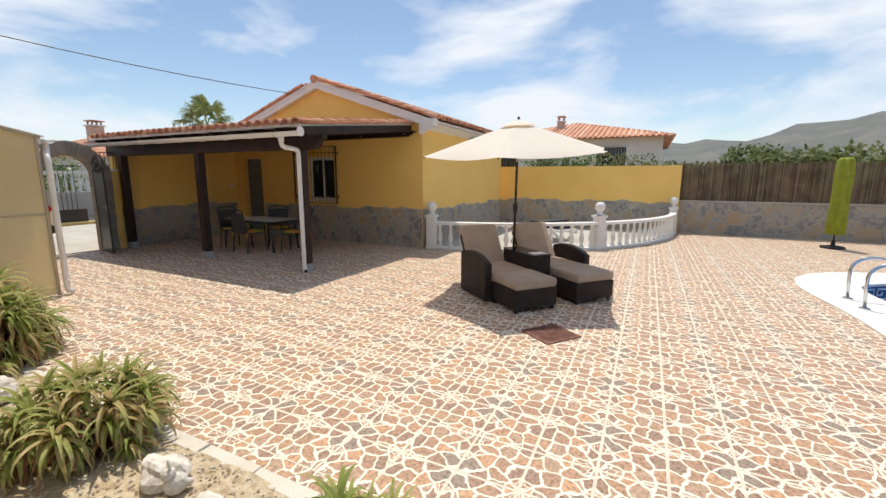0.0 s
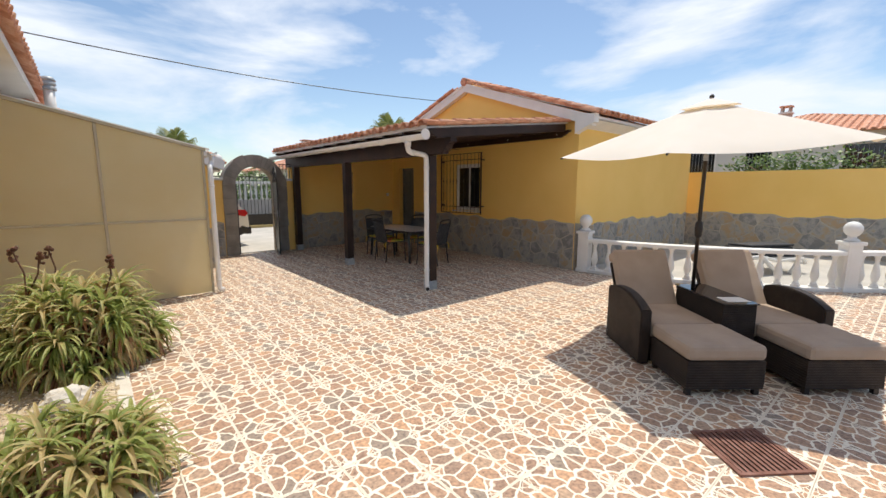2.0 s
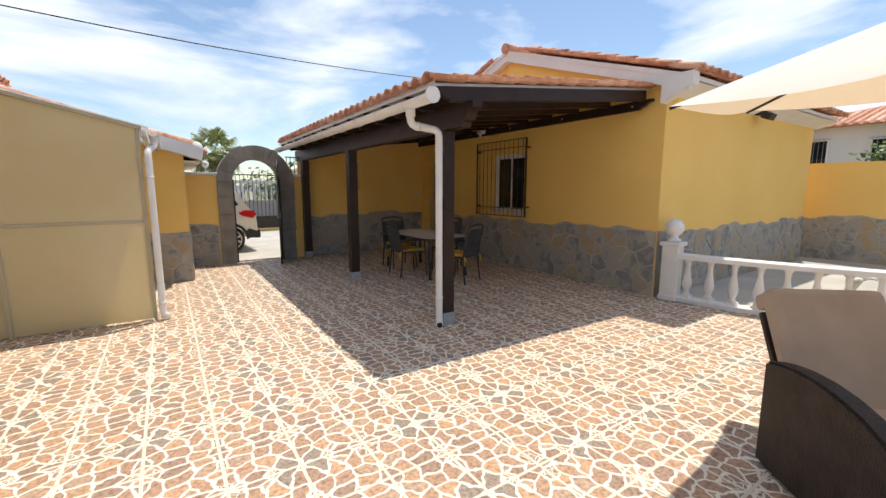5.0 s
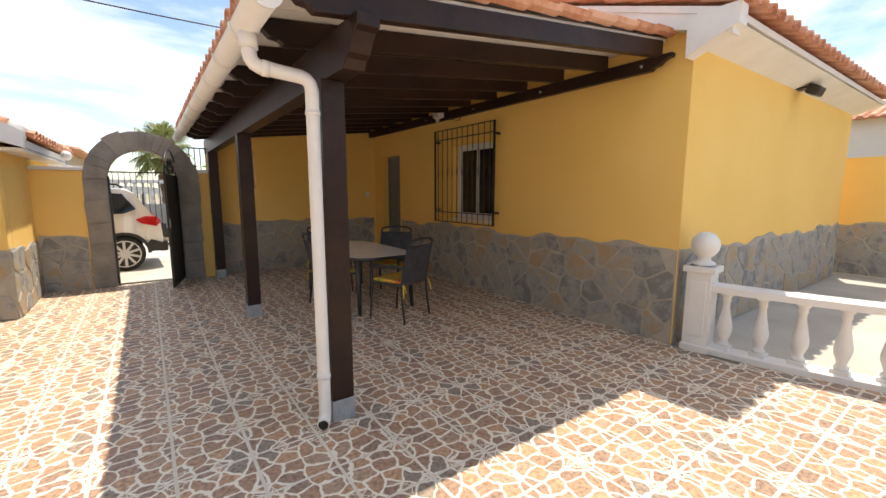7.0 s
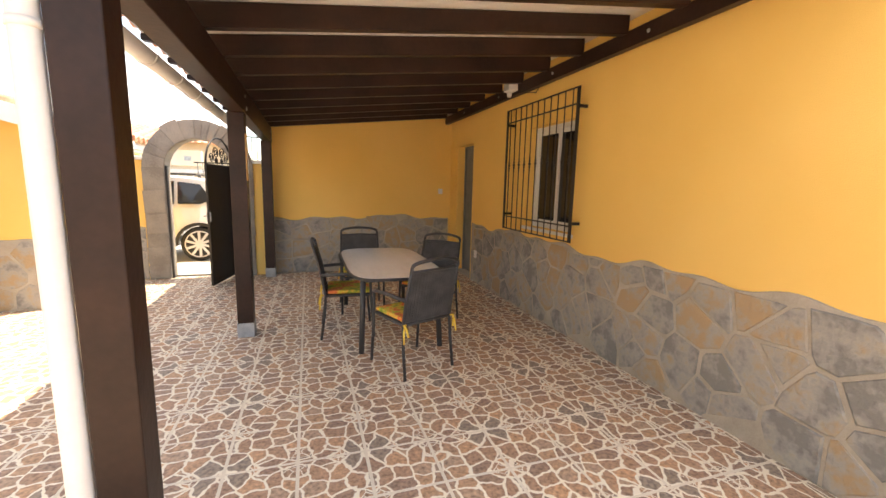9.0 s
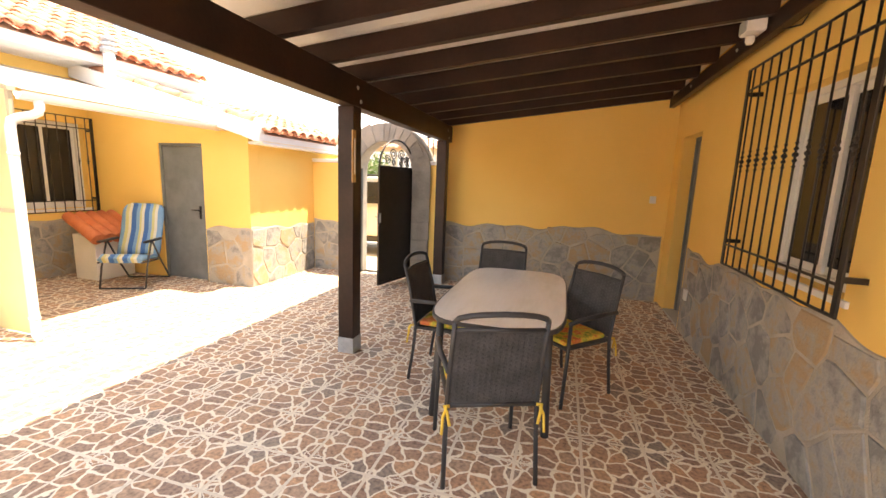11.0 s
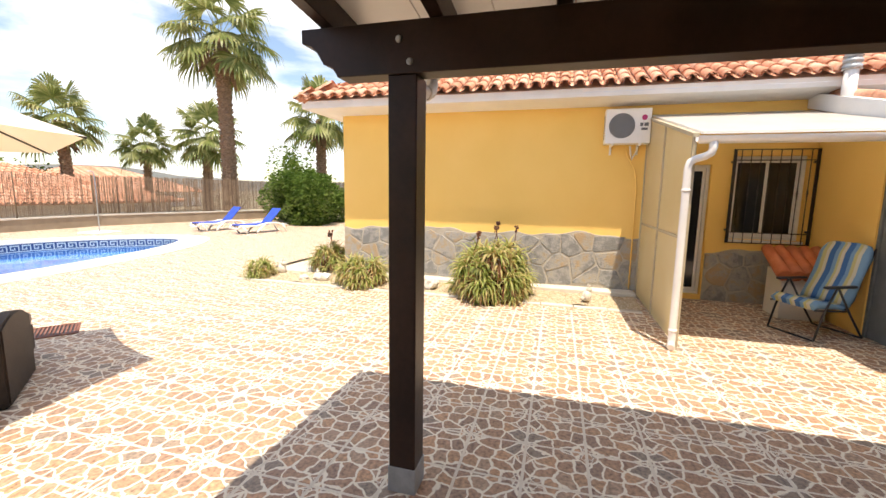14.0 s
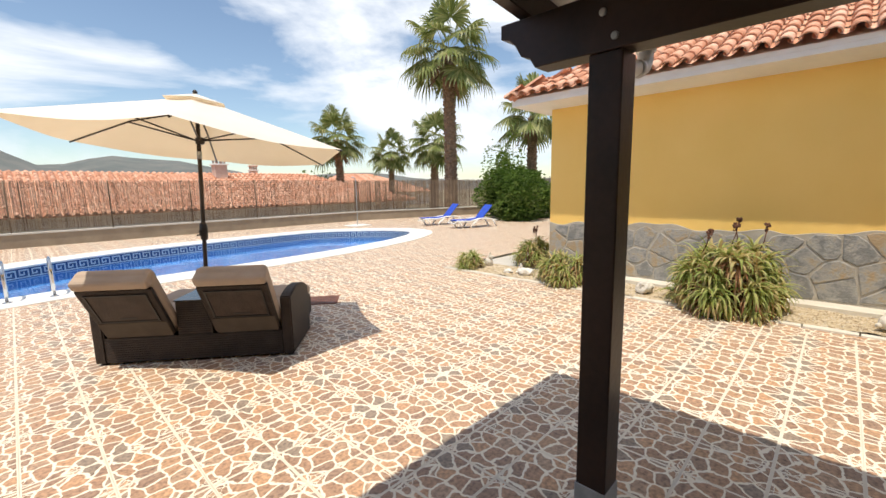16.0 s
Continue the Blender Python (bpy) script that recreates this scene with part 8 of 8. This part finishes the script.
rubble("skirting_terrace", "stone skirting of irregular slabs under the pergola", (BX, BY1, 0), (0, -1, 0), BY1 - BY0 - 0.01, 0.97, 1, holes=[(0.0, BY1 - 4.9)])
rubble("skirting_terrace_side", "stone skirting of irregular slabs behind the balustrade", (BX + 0.0, BY0, 0), (1, 0, 0), BX1 - BX, 0.95, 2)
rubble("skirting_terrace_end", "stone skirting of irregular slabs on the end wall", (-0.04, BY1, 0), (1, 0, 0), 3.25, 0.98, 3)
rubble("skirting_main", "stone skirting of irregular slabs along the main house", (AX, AY0, 0.075), (0, 1, 0), 5.36, 0.9, 4)
rubble("skirting_nook", "stone skirting of irregular slabs in the covered corner", (AX, 3.14, 0), (0, 1, 0), 1.31, 0.82, 5, size=0.3)
rubble("skirting_store_front", "stone skirting beside the grey door", (-3.16, 4.46, 0), (1, 0, 0), 0.78, 0.82, 6, size=0.34)
rubble("skirting_store_side", "stone skirting of irregular slabs on the store", (-2.38, 4.45, 0), (0, 1, 0), 1.54, 0.82, 7)
rubble("skirting_gate_left", "stone skirting beside the gateway", (-2.36, GATE_Y, 0), (1, 0, 0), 0.56, 0.85, 8, size=0.3)
rubble("skirting_yard", "stone skirting on the boundary wall", (9.7, 6.0, 0), (0, -1, 0), 12.4, 0.98, 9, size=0.46)
rubble("skirting_east", "rubble stone facing of the low wall", (9.78, -6.5, 0), (0, -1, 0), 8.0, 1.0, 10, size=0.44, wave=0.0)

# stones of the gate arch
rng = random.Random(21)
FACE = basis((0, GATE_Y - 0.041, 0), (1, 0, 0), (0, 0, 1))
for sx in (-1, 1):
    z = 0.0
    while z < SPR - 0.02:
        h = min(rng.uniform(0.2, 0.42), SPR - z)
        if SPR - z - h < 0.12:
            h = SPR - z
        x0, x1 = (AC - RO, AC - RI) if sx < 0 else (AC + RI, AC + RO)
        bulge = rng.uniform(-0.01, 0.03)
        x0, x1 = (x0 - bulge, x1) if sx < 0 else (x0, x1 + bulge)
        poly = [Vector((x0 + 0.008 + rng.uniform(0, 0.02), z + 0.008)), Vector((x1 - 0.008, z + 0.008 + rng.uniform(0, 0.02))), Vector((x1 - 0.008 - rng.uniform(0, 0.02), z + h - 0.008)), Vector((x0 + 0.008, z + h - 0.008 - rng.uniform(0, 0.02)))]
        o = part("stone", stone_mesh(poly, rng.uniform(0.006, 0.014), rng), M_ARCHSTONE, arch)
        o.matrix_local = FACE
        z += h
a = 0.0
while a < math.pi - 0.02:
    da = min(rng.uniform(0.14, 0.42), math.pi - a)
    if math.pi - a - da < 0.1:
        da = math.pi - a
    ro = RO + rng.uniform(-0.045, 0.03)
    poly = [Vector((AC + r * math.cos(b), SPR + r * math.sin(b))) for r, b in ((RI + 0.008, a + 0.02), (ro, a + 0.012), (ro, a + da / 2), (ro, a + da - 0.012), (RI + 0.008, a + da - 0.02), (RI + 0.004, a + da / 2))]
    o = part("stone", stone_mesh(poly, rng.uniform(0.006, 0.014), rng), M_ARCHSTONE, arch)
    o.matrix_local = FACE
    a += da

# floor tiles: those of the stretch walked over are single pieces, the rest are joined
HT = TILE / 2 - 0.0095


def tile_parts(cx, cy):
    z0, z1 = -0.0055, 0.0
    i = 0.002
    return ([(cx - HT, cy - HT, z0), (cx + HT, cy - HT, z0), (cx + HT, cy + HT, z0), (cx - HT, cy + HT, z0),
             (cx - HT, cy - HT, z1 - 0.0012), (cx + HT, cy - HT, z1 - 0.0012), (cx + HT, cy + HT, z1 - 0.0012), (cx - HT, cy + HT, z1 - 0.0012),
             (cx - HT + i, cy - HT + i, z1), (cx + HT - i, cy - HT + i, z1), (cx + HT - i, cy + HT - i, z1), (cx - HT + i, cy + HT - i, z1)],
            [(0, 1, 5, 4), (1, 2, 6, 5), (2, 3, 7, 6), (3, 0, 4, 7), (4, 5, 9, 8), (5, 6, 10, 9), (6, 7, 11, 10), (7, 4, 8, 11), (8, 9, 10, 11)])


one_v, one_f = tile_parts(0, 0)
TILE_ME = bpy.data.meshes.new("tile")
TILE_ME.from_pydata(one_v, [], one_f)
TILE_ME.materials.append(M_FLOOR)
near, far = [], []
for cx, cy in cells:
    (near if (-2.7 < cx < 2.9 and -1.9 < cy < 5.4) else far).append((cx, cy))
near.sort(key=lambda p: (p[0] - 0.3) ** 2 + (p[1] - 1.0) ** 2)
far += near[298:]
for cx, cy in near[:298]:
    o = new("tile", TILE_ME)
    o.parent = floor
    o.location = (cx, cy, random.uniform(-0.0006, 0.0006))
vs, fs = [], []
for cx, cy in far:
    k = len(vs)
    v, f = tile_parts(cx, cy)
    dz = random.uniform(-0.0006, 0.0006)
    vs += [(x, y, z + dz) for x, y, z in v]
    fs += [tuple(k + i for i in q) for q in f]
me = bpy.data.meshes.new("floor_tiles")
me.from_pydata(vs, [], fs)
me.materials.append(M_FLOOR)
ft = new("floor_tiles", me)
ft.parent = floor
tagged(ft, "further printed floor tiles", kind="stuff")

# pebbles on the gravel bed
rng = random.Random(5)
vs, fs = [], []
for _ in range(3600):
    x, y = rng.uniform(-5.06, -4.28), rng.uniform(-4.95, 2.05)
    r = rng.uniform(0.006, 0.016)
    z = 0.03 + 0.03 * noise.noise(Vector((x * 3, y * 3, 0)))
    k = len(vs)
    a = rng.uniform(0, 1.5)
    vs += [(x + r * math.cos(a + i * math.pi / 2), y + r * 0.8 * math.sin(a + i * math.pi / 2), z) for i in range(4)] + [(x, y, z + r * 0.7), (x, y, z - r * 0.5)]
    fs += [(k, k + 1, k + 4), (k + 1, k + 2, k + 4), (k + 2, k + 3, k + 4), (k + 3, k, k + 4)]
me = bpy.data.meshes.new("pebbles")
me.from_pydata(vs, [], fs)
me.materials.append(material("pebble_stone", [(0.34, 0.25, 0.16), (0.5, 0.4, 0.28), (0.66, 0.6, 0.5)], 0.9, 9, 0.2, by_piece=0.6))
tagged(new("pebbles", me), "small pebbles strewn over the gravel bed", "pebbles", kind="stuff")
